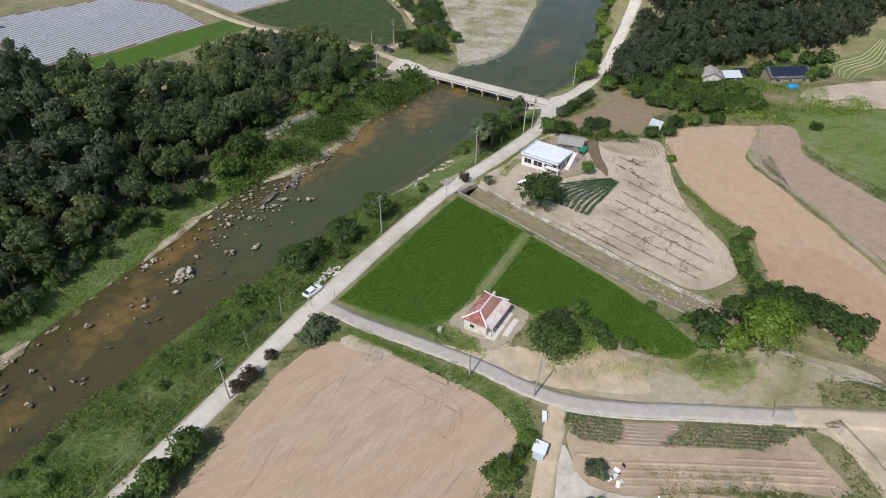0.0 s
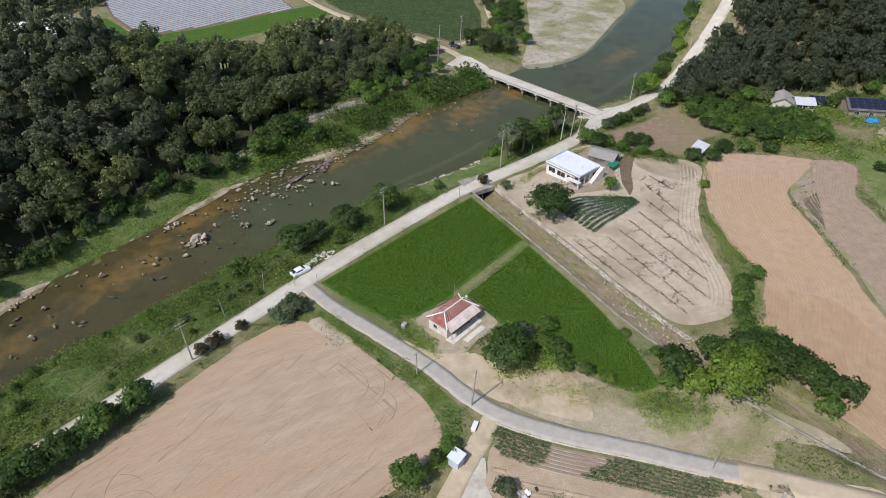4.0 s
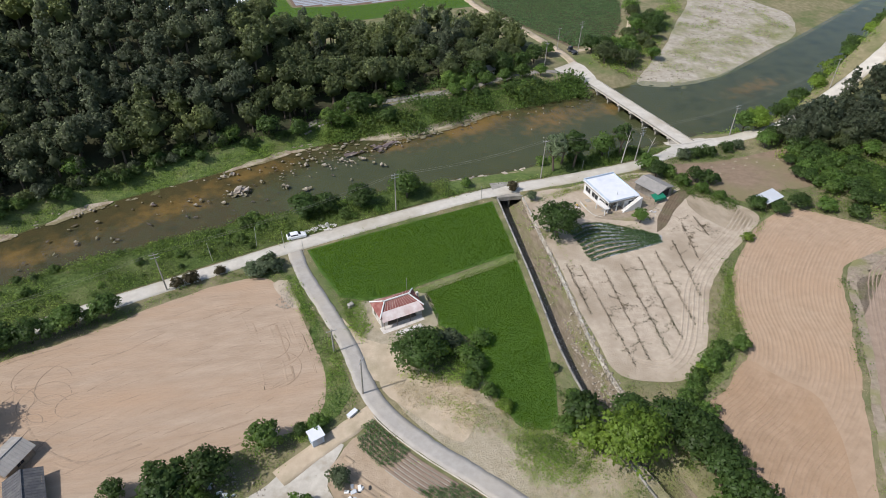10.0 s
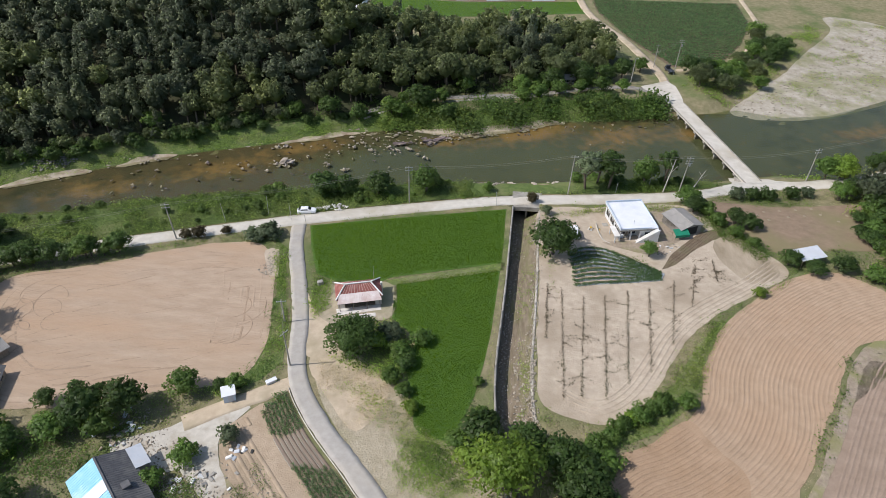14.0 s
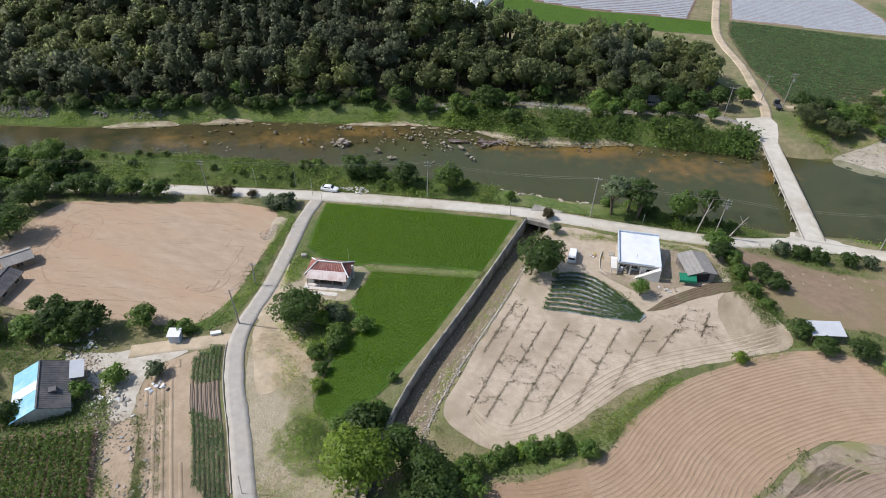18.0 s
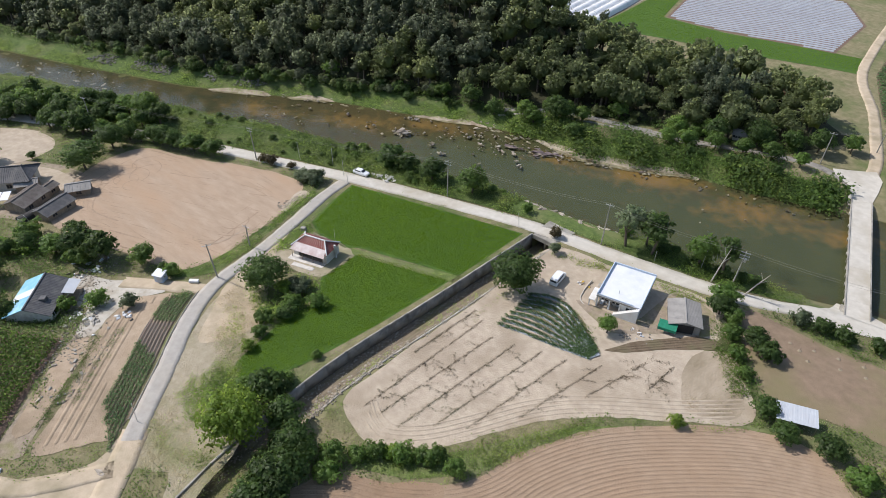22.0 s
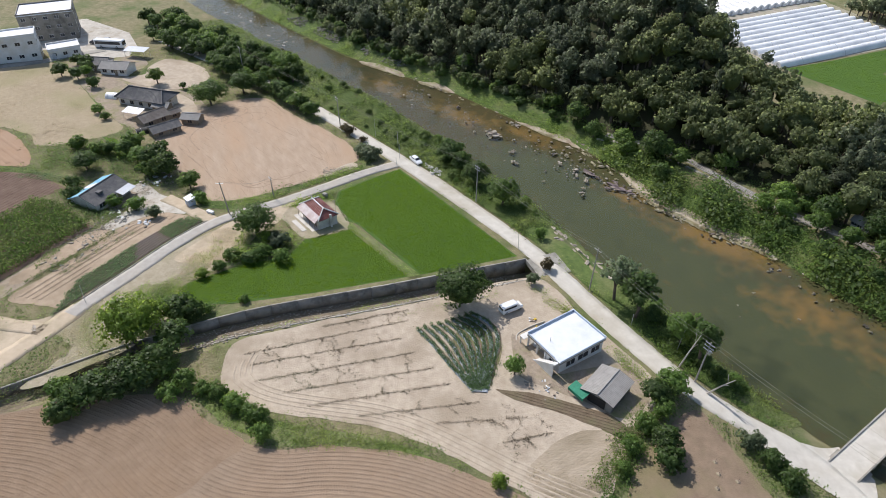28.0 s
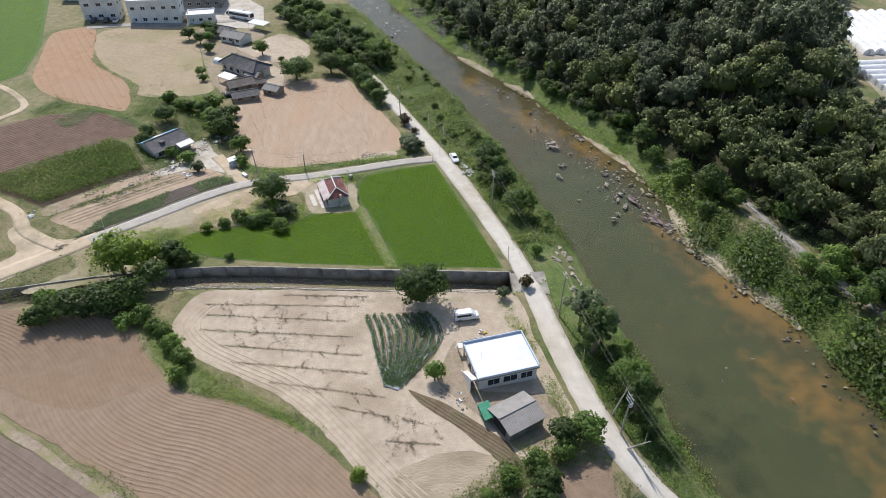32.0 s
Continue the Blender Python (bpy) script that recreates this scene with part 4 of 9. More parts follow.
TREES = [
    # x, y, radius, height, kind, leaf, label
    (69.6, 48.4, 4.7, 7.2, "round", "dark", "dense round dark green tree beside the old house"),
    (75.4, 52.5, 2.9, 3.4, "bush", "grey", "leafy shrub-like tree beside the old house"),
    (78.4, 48.4, 2.6, 2.8, "bush", "mid", "leafy bush at the paddy edge"),
    (78, 42.5, 2.0, 2.4, "bush", "mid", "leafy bush at the paddy edge"),
    (74, 50, 2.0, 3.0, "bush", "lime", "bright bush beside the dark tree"),
    (106.0, 82.8, 5.4, 8.4, "round", "dark", "broad dark green tree above the canal wall"),
    (126.5, 84.3, 1.9, 3.8, "round", "mid", "small tree beside the white house"),
    (50.5, 102.8, 4.2, 6.2, "round", "dark", "dark bush on the river bank"),
    (55.0, 103.6, 3.4, 5.0, "bush", "dark", "dark bush on the river bank"),
    (63.5, 104.2, 3.7, 6.0, "round", "dark", "dark small tree on the river bank"),
    (75.0, 106.4, 3.9, 6.8, "round", "mid", "green tree beside a utility pole"),
    (90.5, 108.5, 1.6, 2.6, "bush", "mid", "leafy green bush beside the lane"),
    (101.5, 104.2, 1.6, 2.8, "bush", "red", "dull red-brown bush at the canal head"),
    (115, 112.5, 3.6, 11.5, "tall", "grey", "tall slender tree on the river bank"),
    (120.5, 113.5, 3.9, 11.0, "tall", "dark", "tall slender tree on the river bank"),
    (118, 116, 2.4, 9.5, "tall", "grey", "slender tree near the water"),
    (130, 117, 3.4, 7.5, "round", "mid", "green tree on the river bank"),
    (135, 117.5, 2.9, 11.0, "tall", "dark", "tall thin tree with few leaves"),
    (43, 82.5, 3.4, 3.2, "bush", "grey", "grey-green bush at the lane fork"),
    (40, 81.5, 2.8, 2.6, "bush", "grey", "grey-green bush at the lane fork"),
    (27, 80.6, 2.0, 2.6, "bush", "red", "purple-brown bush at the field edge"),
    (24.3, 79.8, 1.6, 2.2, "bush", "red", "purple-brown bush at the field edge"),
    (32.5, 83, 1.4, 1.6, "bush", "red", "low brown bush beside the lane"),
    (44, 36, 3.0, 4.8, "round", "mid", "leafy tree at the field corner"),
    (36.5, 31.5, 3.6, 6.6, "round", "dark", "dark tree behind the farmhouse"),
    (31, 29.5, 4.0, 6.6, "round", "dark", "dark tree behind the farmhouse"),
    (27.5, 25, 3.0, 4.2, "round", "mid", "leafy green tree behind the farmhouse"),
    (52, 38, 1.9, 2.6, "bush", "mid", "leafy green bush beside the small hut"),
    (49.5, 37.6, 1.4, 2.0, "bush", "dark", "leafy green bush beside the small hut"),
    (55, 27.5, 2.0, 2.8, "bush", "grey", "leafy green bush in the vegetable plot"),
    (49.5, 23.5, 2.4, 3.2, "bush", "mid", "leafy green bush beside the farmhouse"),
    (46.5, 19, 2.2, 3.0, "bush", "mid", "leafy green bush beside the farmhouse"),
    (41.5, 10.5, 2.4, 3.4, "bush", "dark", "leafy green bush at the farmhouse gable"),
    (36, 10, 2.4, 3.2, "bush", "dark", "leafy green bush at the farmhouse gable"),
    (97.6, 23.4, 5.3, 9.6, "round", "lime", "large bright green tree at the canal"),
    (93.0, 26.5, 3.2, 4.6, "bush", "lime", "bright green shrub under the large tree"),
    (90.5, 30.0, 2.4, 2.6, "bush", "mid", "leafy green bush at the paddy corner"),
    (101.0, 30.0, 3.4, 5.0, "round", "dark", "dark tree beside the large bright tree"),
    (94.6, 33.5, 2.2, 3.0, "bush", "dark", "dark bush on the canal wall"),
    (107.5, 22.0, 3.6, 5.2, "round", "dark", "dark tree in the canal hedge"),
    (110.2, 21.0, 3.2, 4.8, "round", "dark", "dark tree in the canal hedge"),
    (108.0, 27.5, 3.0, 4.2, "round", "mid", "leafy tree in the canal hedge"),
    (109.5, 15.0, 3.0, 4.2, "bush", "dark", "dark bush in the canal hedge"),
    (107.0, 12.5, 2.6, 3.4, "bush", "mid", "leafy green bush in the canal hedge"),
    (113.0, 28.5, 2.2, 2.6, "bush", "mid", "leafy green bush at the field corner"),
    (81.5, 52.0, 2.2, 2.8, "bush", "mid", "leafy green bush at the paddy edge"),
    (79.5, 45.5, 2.0, 2.4, "bush", "dark", "leafy green bush at the paddy edge"),
    (80.5, 39.5, 1.7, 2.0, "bush", "mid", "leafy green bush at the paddy edge"),
    (82.0, 36.0, 1.6, 1.9, "bush", "lime", "bright green bush at the paddy edge"),
    (113.5, 33.8, 1.8, 2.2, "bush", "mid", "leafy green bush between the two fields"),
    (117.0, 37.5, 1.5, 1.8, "bush", "lime", "bright green bush between the two fields"),
    (120.5, 40.2, 1.6, 1.9, "bush", "mid", "leafy green bush between the two fields"),
    (139.8, 104.5, 3.0, 4.4, "round", "dark", "dark leafy tree beside the shed"),
    (104.8, 99.0, 1.5, 2.6, "round", "grey", "small grey-green tree at the canal head"),
    (93.4, 31.8, 3.7, 4.4, "bush", "dark", "dark bush at the paddy corner"),
    (93.5, 36, 1.4, 2.0, "bush", "mid", "small bush at the paddy edge"),
    (92.5, 43, 1.2, 1.6, "bush", "mid", "small bush at the paddy edge"),
    (105.5, 27.5, 3.6, 5.6, "round", "dark", "dark tree beside the canal"),
    (109, 24, 3.8, 5.6, "round", "dark", "dark tree beside the canal"),
    (110, 18, 3.6, 5.2, "round", "dark", "dark tree beside the canal"),
    (112.5, 13, 2.8, 3.8, "bush", "dark", "dark bush beside the canal"),
    (111, 31, 2.4, 3.0, "bush", "mid", "leafy green bush at the field corner"),
    (115, 36, 1.9, 2.4, "bush", "mid", "leafy green bush between the fields"),
    (118.5, 38.5, 2.0, 2.6, "bush", "mid", "leafy green bush between the fields"),
    (122, 41, 2.1, 2.6, "bush", "mid", "leafy green bush between the fields"),
    (126.3, 41.3, 1.9, 2.9, "bush", "mid", "neat round bush at the field edge"),
    (146, 72.3, 1.4, 2.2, "bush", "lime", "neat round bush at the field edge"),
    (139.2, 108, 3.2, 4.8, "round", "mid", "leafy tree beside the lane"),
    (142.5, 103.5, 2.4, 3.4, "bush", "mid", "leafy bush beside the shed"),
    (144.5, 99, 2.2, 3.2, "bush", "mid", "leafy bush at the plot edge"),
    (148.5, 100, 2.6, 4.2, "round", "dark", "dark small tree in the dry plot"),
    (151.5, 98.5, 2.8, 3.6, "bush", "dark", "dark bush in the dry plot"),
    (147, 94.5, 2.0, 2.8, "bush", "mid", "leafy green bush at the plot edge"),
    (150, 91, 1.6, 2.2, "bush", "mid", "leafy green bush at the plot edge"),
    (152, 113.8, 2.2, 3.0, "bush", "grey", "grey-green bush at the roadside edge"),
    (156, 114.5, 2.2, 3.2, "bush", "dark", "dark leafy bush at the roadside edge"),
    (160, 115, 2.3, 3.2, "bush", "dark", "dark leafy bush at the roadside edge"),
    (166, 116, 2.3, 3.2, "bush", "dark", "dark leafy bush at the roadside edge"),
    (170, 117, 2.0, 2.8, "bush", "grey", "grey-green bush at the roadside edge"),
    (155.5, 84.5, 2.5, 3.6, "round", "dark", "dark small tree beside the tin shed"),
    (160, 81.5, 2.4, 3.2, "round", "dark", "dark small tree beside the tin shed"),
    (166, 83.5, 2.6, 3.6, "round", "dark", "dark small tree at the field edge"),
    (171, 80.5, 2.6, 3.4, "bush", "mid", "leafy green bush at the field edge"),
    (176, 76.5, 2.6, 3.6, "bush", "dark", "leafy green bush at the field edge"),
    (188, 53.5, 1.8, 2.4, "bush", "dark", "round bush in the grass field"),
    (-4.5, 45.5, 5.4, 7.6, "round", "dark", "dark tree beside the raked field"),
    (-11, 56, 4.5, 6.8, "round", "dark", "dark tree beside the raked field"),
    (-26, 30.8, 2.8, 5.2, "round", "mid", "spreading tree in the small field"),
    (-46, 9.5, 2.8, 4.6, "round", "dark", "dark tree behind the village houses"),
    (-42, 9.8, 2.4, 4.0, "round", "dark", "dark tree behind the village houses"),
    (-38, 9.5, 2.4, 3.8, "round", "mid", "leafy tree behind the village houses"),
    (-50, 6.0, 2.4, 4.0, "round", "dark", "dark tree behind the village houses"),
    (-19.5, 38.2, 1.3, 2.4, "round", "dark", "small dark tree at the farm yard"),
    (28, 12.5, 3.4, 4.8, "round", "dark", "dark tree beside the farmhouse"),
    (17, 22, 1.8, 2.4, "bush", "mid", "leafy green bush at the stubble field"),
    (-2, 16, 1.6, 2.2, "bush", "mid", "leafy green bush beside the old farmhouse"),
    (-7, 14, 1.8, 2.6, "bush", "mid", "leafy green bush beside the old farmhouse"),
    (-40, 2, 3.0, 4.4, "round", "dark", "leafy green tree beside the white houses"),
    (-36, 7, 2.6, 4.0, "round", "dark", "leafy green tree beside the white houses"),
    (-28, 12, 2.4, 3.4, "bush", "dark", "leafy green bush beside the white houses"),
]
for x, y, r, h, kind, leaf, label in TREES:
    tree("bush" if kind == "bush" else "tree", x, y, r, h, kind, leaf, "pale_bark" if kind == "sparse" else "bark", label)

# trees between the lane and the river, and beyond the fork
for i in range(26):
    x = -70 + i * 3.7 + rt.uniform(-1, 1)
    y = np.interp(x, [-70, -30, -8, 5, 22], [34, 57, 69, 74, 80]) + (rt.uniform(3.2, 5) if i % 3 else -3.6)
    if x > 16 or x > -12 and i % 3:
        continue
    r = rt.uniform(2.2, 3.6)
    tree("tree", x, float(y), r, r * 1.75, "round", ["dark", "mid", "dark"][i % 3], "bark", "leafy tree along the river lane", "trees along the river lane")
# upstream bank and the wooded slope above the lane
for i in range(34):
    x = 178 + i * 3.2 + rt.uniform(-1.5, 1.5)
    y = line(SOUTH_BANK, x) - rt.uniform(2.5, 5.5)
    if i in (3, 4, 12):
        continue
    r = rt.uniform(2.6, 4.6)
    tree("tree", x, float(y), r, r * 1.7, "round", ["mid", "lime", "dark"][i % 3], "bark", "leafy tree leaning over the river", "trees on the upstream bank")

# the woods on the far slope: too many to count
rf = np.random.default_rng(5)
FOREST_Q = [crown_template(rf, 34, 12, 0.088, 0.9) for _ in range(8)]
BACK_Q = [crown_template(rf, 24, 8, 0.14, 0.9) for _ in range(4)]
FOREST_T = [core_template(rf, 0.56, 0.85, 0.0, 2) for _ in range(4)]
PINE_Q = [crown_template(rf, 30, 16, 0.085, 1.2, 1.0) for _ in range(5)]


def woods(name, spots, leaf, label, pine=0.0):
    a = [s for s in spots if rf.random() >= pine]
    b = [s for s in spots if s not in a] if pine else []
    behind = [s for s in a if s[3] < 2.7 or s[0] < -110 or s[0] < 120 and s[1] > line(FOOT, s[0]) + 0.74 * (line(BACK, s[0]) - line(FOOT, s[0]))]
    front = [s for s in a if s not in behind]
    q = merged([place_many(shape, where, rf) for shape, where in ((FOREST_Q, front), (BACK_Q, behind), (PINE_Q, b)) if where])
    slim, thin_ = set(b), set(behind)
    t = place_many(FOREST_T, [(x, y, z - (0.45 if (x, y, z, s, h) in slim else 0.12) * h, s * (0.5 if (x, y, z, s, h) in slim else 0.72 if (x, y, z, s, h) in thin_ else 0.95), h * (0.8 if (x, y, z, s, h) in slim else 0.72 if (x, y, z, s, h) in thin_ else 0.9)) for x, y, z, s, h in spots], rf)
    trunk = [(np.array([[-.1, -.1, -1], [.1, -.1, -1], [.1, .1, -1], [-.1, .1, -1], [-.06, -.06, 0], [.06, -.06, 0], [.06, .06, 0], [-.06, .06, 0]], float),
              np.array([[0, 1, 5, 4], [1, 2, 6, 5], [2, 3, 7, 6], [3, 0, 4, 7]]))]
    w = place_many(trunk, [(x, y, z, s * 0.7, s * 2.2) for x, y, z, s, h in spots], rf)
    th = thing(name, pose(0, 0, 0), label, "woods", kind="stuff")
    part("crowns", quad_tri_mesh("crowns", q, t), L[leaf], th)
    part("trunks", np_mesh("trunks", *w), M["bark"], th)
    return th


def spots_in(x0, x1, y0, y1, step, keep, r0=2.5, r1=4.3, tall=1.12):
    out = []
    for i in range(int((x1 - x0) / step)):
        for j in range(int((y1 - y0) / step)):
            x, y = x0 + (i + rf.uniform(0, 1)) * step, y0 + (j + rf.uniform(0, 1)) * step
            if keep(x, y):
                r = rf.uniform(r0, r1)
                k = tall * rf.uniform(0.8, 1.2)
                out.append((x, y, gz(x, y) + r * 1.1 * k + rf.uniform(0, 1.8), r, r * k))
    return out


far_woods = spots_in(-190, 148, 30, 330, 4.9, lambda x, y: line(FOOT, x) + 1 < y < line(BACK, x) - 2 and not (x > 128 and y < 206), 2.7, 5.2, 1.1)
far_woods += spots_in(-150, 128, 60, 230, 6.4, lambda x, y: line(FOOT, x) < y < line(FOOT, x) + 0.55 * (line(BACK, x) - line(FOOT, x)), 1.8, 3.0, 0.85)


def is_broad(x, y):
    """Broad-leaved trees grow at the slope's foot and on its eastern end, pines above."""
    u = (y - line(FOOT, x)) / max(line(BACK, x) - line(FOOT, x), 1)
    return noise.noise(Vector((x * 0.035, y * 0.035, 4.0))) + 0.5 * (0.3 - u) + 0.5 * float(sstep((x - 10) / 60)) + rf.uniform(-0.12, 0.12) > 0.12


broad = [is_broad(p[0], p[1]) for p in far_woods]
woods("woods", [p for p, k in zip(far_woods, broad) if k], "forest", "dense green broad-leaved woods on a slope")
woods("woods", [p for p, k in zip(far_woods, broad) if not k], "pine", "dense dark grey-green pine woods on a slope", 0.45)
ne_woods = spots_in(180, 330, 62, 200, 4.3, lambda x, y: np.interp(x, [178, 190, 205, 215, 232, 245, 262, 330], [112, 107, 102, 99, 88, 78, 71, 62]) < y < np.interp(x, [180, 190, 212, 236, 260, 300, 330], [118, 121.5, 129.5, 139.5, 152, 178, 196]), 2.8, 5.0, 1.1)
woods("woods", ne_woods, "pine", "dark pine woods above the lane", 0.25)
corner_woods = spots_in(-10, 42, 306, 352, 4.6, lambda x, y: y > 311 + 0.25 * (x - 12) and x < 38, 2.6, 4.6, 1.1)
woods("woods", corner_woods, "pine", "dark trees behind the plastic-covered field", 0.25)

# ---- canal walls and culvert ----
def at_canal(y, dx):
    return float(line(CANAL, y)) + dx


canal_wall = thing("canal_wall", pose(0, 0, 0), "stained dark concrete retaining wall of a drainage canal", "retaining wall", kind="structure")
ys_ = [-46 + 4.92 * i for i in range(31)]
for y0, y1 in zip(ys_[:-1], ys_[1:]):
    a0, a1, g = at_canal(y0, 0), at_canal(y1, 0), 0.015
    y1 -= g
    t0, t1 = gz(a0 - 0.5, y0) + 0.22, gz(a1 - 0.5, y1) + 0.22
    b0, b1 = float(canal_floor(y0)) - 0.4, float(canal_floor(y1)) - 0.4
    V = [(a0 - 0.25, y0, b0), (a0 + 0.30, y0, b0), (a1 + 0.30, y1, b1), (a1 - 0.25, y1, b1), (a0 - 0.25, y0, t0), (a0 + 0.10, y0, t0), (a1 + 0.10, y1, t1), (a1 - 0.25, y1, t1)]
    F = [(0, 3, 2, 1), (4, 5, 6, 7), (0, 1, 5, 4), (1, 2, 6, 5), (2, 3, 7, 6), (3, 0, 4, 7)]
    part("wall_panel", np_mesh("wall_panel", V, F), M["dark_wall"], canal_wall)
    V = [(x, y, z + 0.004) for x, y, z in [(a0 - 0.22, y0, t0), (a0 + 0.13, y0, t0), (a1 + 0.13, y1, t1), (a1 - 0.22, y1, t1)]]
    V += [(x, y, z + 0.12) for x, y, z in V]
    part("coping", np_mesh("coping", V, F), M["concrete"], canal_wall)
bank_wall = thing("bank_wall", pose(0, 0, 0), "low pale concrete wall along the canal's field side", "retaining wall", kind="structure")
ys_ = [36 + 5.0 * i for i in range(14)]
for y0, y1 in zip(ys_[:-1], ys_[1:]):
    y1 -= 0.015
    a0, a1 = at_canal(y0, CANAL_WIDTH), at_canal(y1, CANAL_WIDTH)
    t0, t1 = gz(a0 + 0.5, y0) + 0.08, gz(a1 + 0.5, y1) + 0.08
    b0, b1 = t0 - 1.6 - 2.6 * (y0 > 95), t1 - 1.6 - 2.6 * (y0 > 95)
    V = [(a0 - 0.35, y0, b0), (a0 + 0.25, y0, b0), (a1 + 0.25, y1, b1), (a1 - 0.35, y1, b1), (a0 - 0.06, y0, t0), (a0 + 0.25, y0, t0), (a1 + 0.25, y1, t1), (a1 - 0.06, y1, t1)]
    part("wall_panel", np_mesh("wall_panel", V, F), M["pale_concrete"], bank_wall)
culvert = thing("culvert", pose(0, 0, 0), "concrete culvert deck that carries the lane over the canal", "culvert", kind="structure")
part("deck", boxes((96.7, 101.75, -1.75, 103.9, 109.0, -0.79), bevel=0.04), M["concrete"], culvert)
part("parapet", boxes((96.9, 101.5, -1.5, 103.7, 101.75, -0.42), bevel=0.03), M["concrete"], culvert)
part("pier", boxes((100.0, 102.3, -4.7, 100.4, 108.6, -1.75)), M["dark_wall"], culvert)
CF = []
for y in np.arange(-40, 113, 3.0):
    for dx in (0.3, 2.6, 4.6, CANAL_WIDTH - 0.1):
        CF.append((at_canal(y, dx), y, float(canal_profile(dx, y, gz(at_canal(y, CANAL_WIDTH + 0.5), y))) + 0.07 + rng.uniform(0, 0.06)))
n = len(CF) // 4
ids4 = np.arange(n * 4).reshape(n, 4)
tagged(part("canal_floor", np_mesh("canal_floor", CF, np.stack([ids4[:-1, :-1], ids4[:-1, 1:], ids4[1:, 1:], ids4[1:, :-1]], -1).reshape(-1, 4)), M["canal"], smooth=True),
       "dry canal floor of silt and weeds", "canal", kind="structure")

# ---- bridge ----
A, B = Vector((160.4, 125.5, -3.5)), Vector((148.4, 173.5, -3.5))
BL = (B - A).length
bridge = thing("bridge", Matrix.Translation(A) @ pose(0, 0, 0, 0, 0, math.degrees(math.atan2((B - A).y, (B - A).x))), "low narrow concrete bridge on short piers", "bridge")
for i in range(8):
    a, b = BL * i / 8, BL * (i + 1) / 8 - 0.02
    part("deck_slab", boxes((a, -2.35, -0.55, b, 2.35, 0.0), bevel=0.02), M["concrete_road"], bridge)
for s in (-1, 1):
    for i in range(16):
        a, b = BL * i / 16, BL * (i + 1) / 16 - 0.12
        part("kerb", boxes((a, s * 2.35 - 0.14, 0.004, b, s * 2.35 + 0.14, 0.22), bevel=0.02), M["concrete"], bridge)
for i in range(1, 8):
    x = BL * i / 8
    if 6.0 < x < BL - 3:
        p = part("pier", boxes((x - 0.35, -1.9, -3.6, x + 0.35, 1.9, -1.0), bevel=0.08), M["concrete"], bridge)
        part("crossbeam", boxes((x - 0.45, -2.5, -1.0, x + 0.45, 2.5, -0.55), bevel=0.03), M["concrete"], bridge)
part("abutment", boxes((-0.4, -2.9, -3.0, 4.6, 2.9, -0.56)), M["concrete"], bridge)
part("abutment", boxes((BL - 2.6, -2.9, -3.2, BL + 0.6, 2.9, -0.56)), M["concrete"], bridge)
tagged(part("road_junction", drape([(145.8, 171.5), (150.8, 172.5), (150.6, 180), (150, 186), (147.5, 190), (144, 188), (138, 184.3), (139, 182), (143.5, 179)], 0.2), M["concrete_road"]), "concrete apron beyond the bridge", "road", kind="structure")


# ---- building parts ----
def window(parent, x, y, z, w, h, face, frame_m="white", bars=1):
    """A window on a wall: face 0 south, 1 east, 2 north, 3 west (of the house)."""
    m = Matrix.Translation((x, y, z)) @ pose(0, 0, 0, 0, 0, (0, 90, 180, 270)[face])
    t = 0.07
    bs = [(-w / 2, -0.06, -h / 2, -w / 2 + t, 0.02, h / 2), (w / 2 - t, -0.06, -h / 2, w / 2, 0.02, h / 2), (-w / 2, -0.06, h / 2 - t, w / 2, 0.02, h / 2), (-w / 2, -0.06, -h / 2, w / 2, 0.02, -h / 2 + t)]
    for i in range(bars):
        c = -w / 2 + w * (i + 1) / (bars + 1)
        bs.append((c - 0.03, -0.05, -h / 2, c + 0.03, 0.02, h / 2))
    f = part("window", boxes(*bs), M[frame_m], parent)
    f.matrix_local = m
    part("pane", boxes((-w / 2 + t, -0.022, -h / 2 + t, w / 2 - t, 0.0, h / 2 - t)), M["glass"], f)
    return f


def door(parent, x, y, z, w, h, face, m="wood"):
    d = part("door", boxes((-w / 2, -0.05, 0, w / 2, 0.0, h), (-w / 2 - 0.06, -0.07, 0, -w / 2, 0, h + 0.06), (w / 2, -0.07, 0, w / 2 + 0.06, 0, h + 0.06), bevel=0.01), M[m], parent)
    d.matrix_local = Matrix.Translation((x, y, z)) @ pose(0, 0, 0, 0, 0, (0, 90, 180, 270)[face])
    part("door_handle", boxes((w / 2 - 0.15, -0.1, h * 0.47, w / 2 - 0.1, -0.05, h * 0.53)), M["steel"], d)
    return d


def slope(a, b, c, d, t):
    """A slab of thickness t under the four-cornered sheet a b c d."""
    bm = bmesh.new()
    P = [Vector(p) for p in (a, b, c, d)]
    n = (P[1] - P[0]).cross(P[3] - P[0]).normalized() * t
    up, lo = [bm.verts.new(p) for p in P], [bm.verts.new(p - n) for p in P]
    bm.faces.new(up)
    bm.faces.new(lo[::-1])
    for i in range(4):
        bm.faces.new((lo[i], lo[(i + 1) % 4], up[(i + 1) % 4], up[i]))
    bmesh.ops.recalc_face_normals(bm, faces=bm.faces[:])
    return bm


def ribs(parent, a, b, c, d, n, r, m):
    """n straight ribs from the eave a-b up to the ridge d-c, each a part."""
    a, b, c, d = (Vector(p) for p in (a, b, c, d))
    up = (b - a).cross(d - a).normalized() * (r * 0.3)
    for i in range(n + 1):
        t = i / n
        bm = bmesh.new()
        rod(bm, a.lerp(b, t) + up, d.lerp(c, t) + up, r, r, 4)
        part("roof_rib", bm, m, parent)


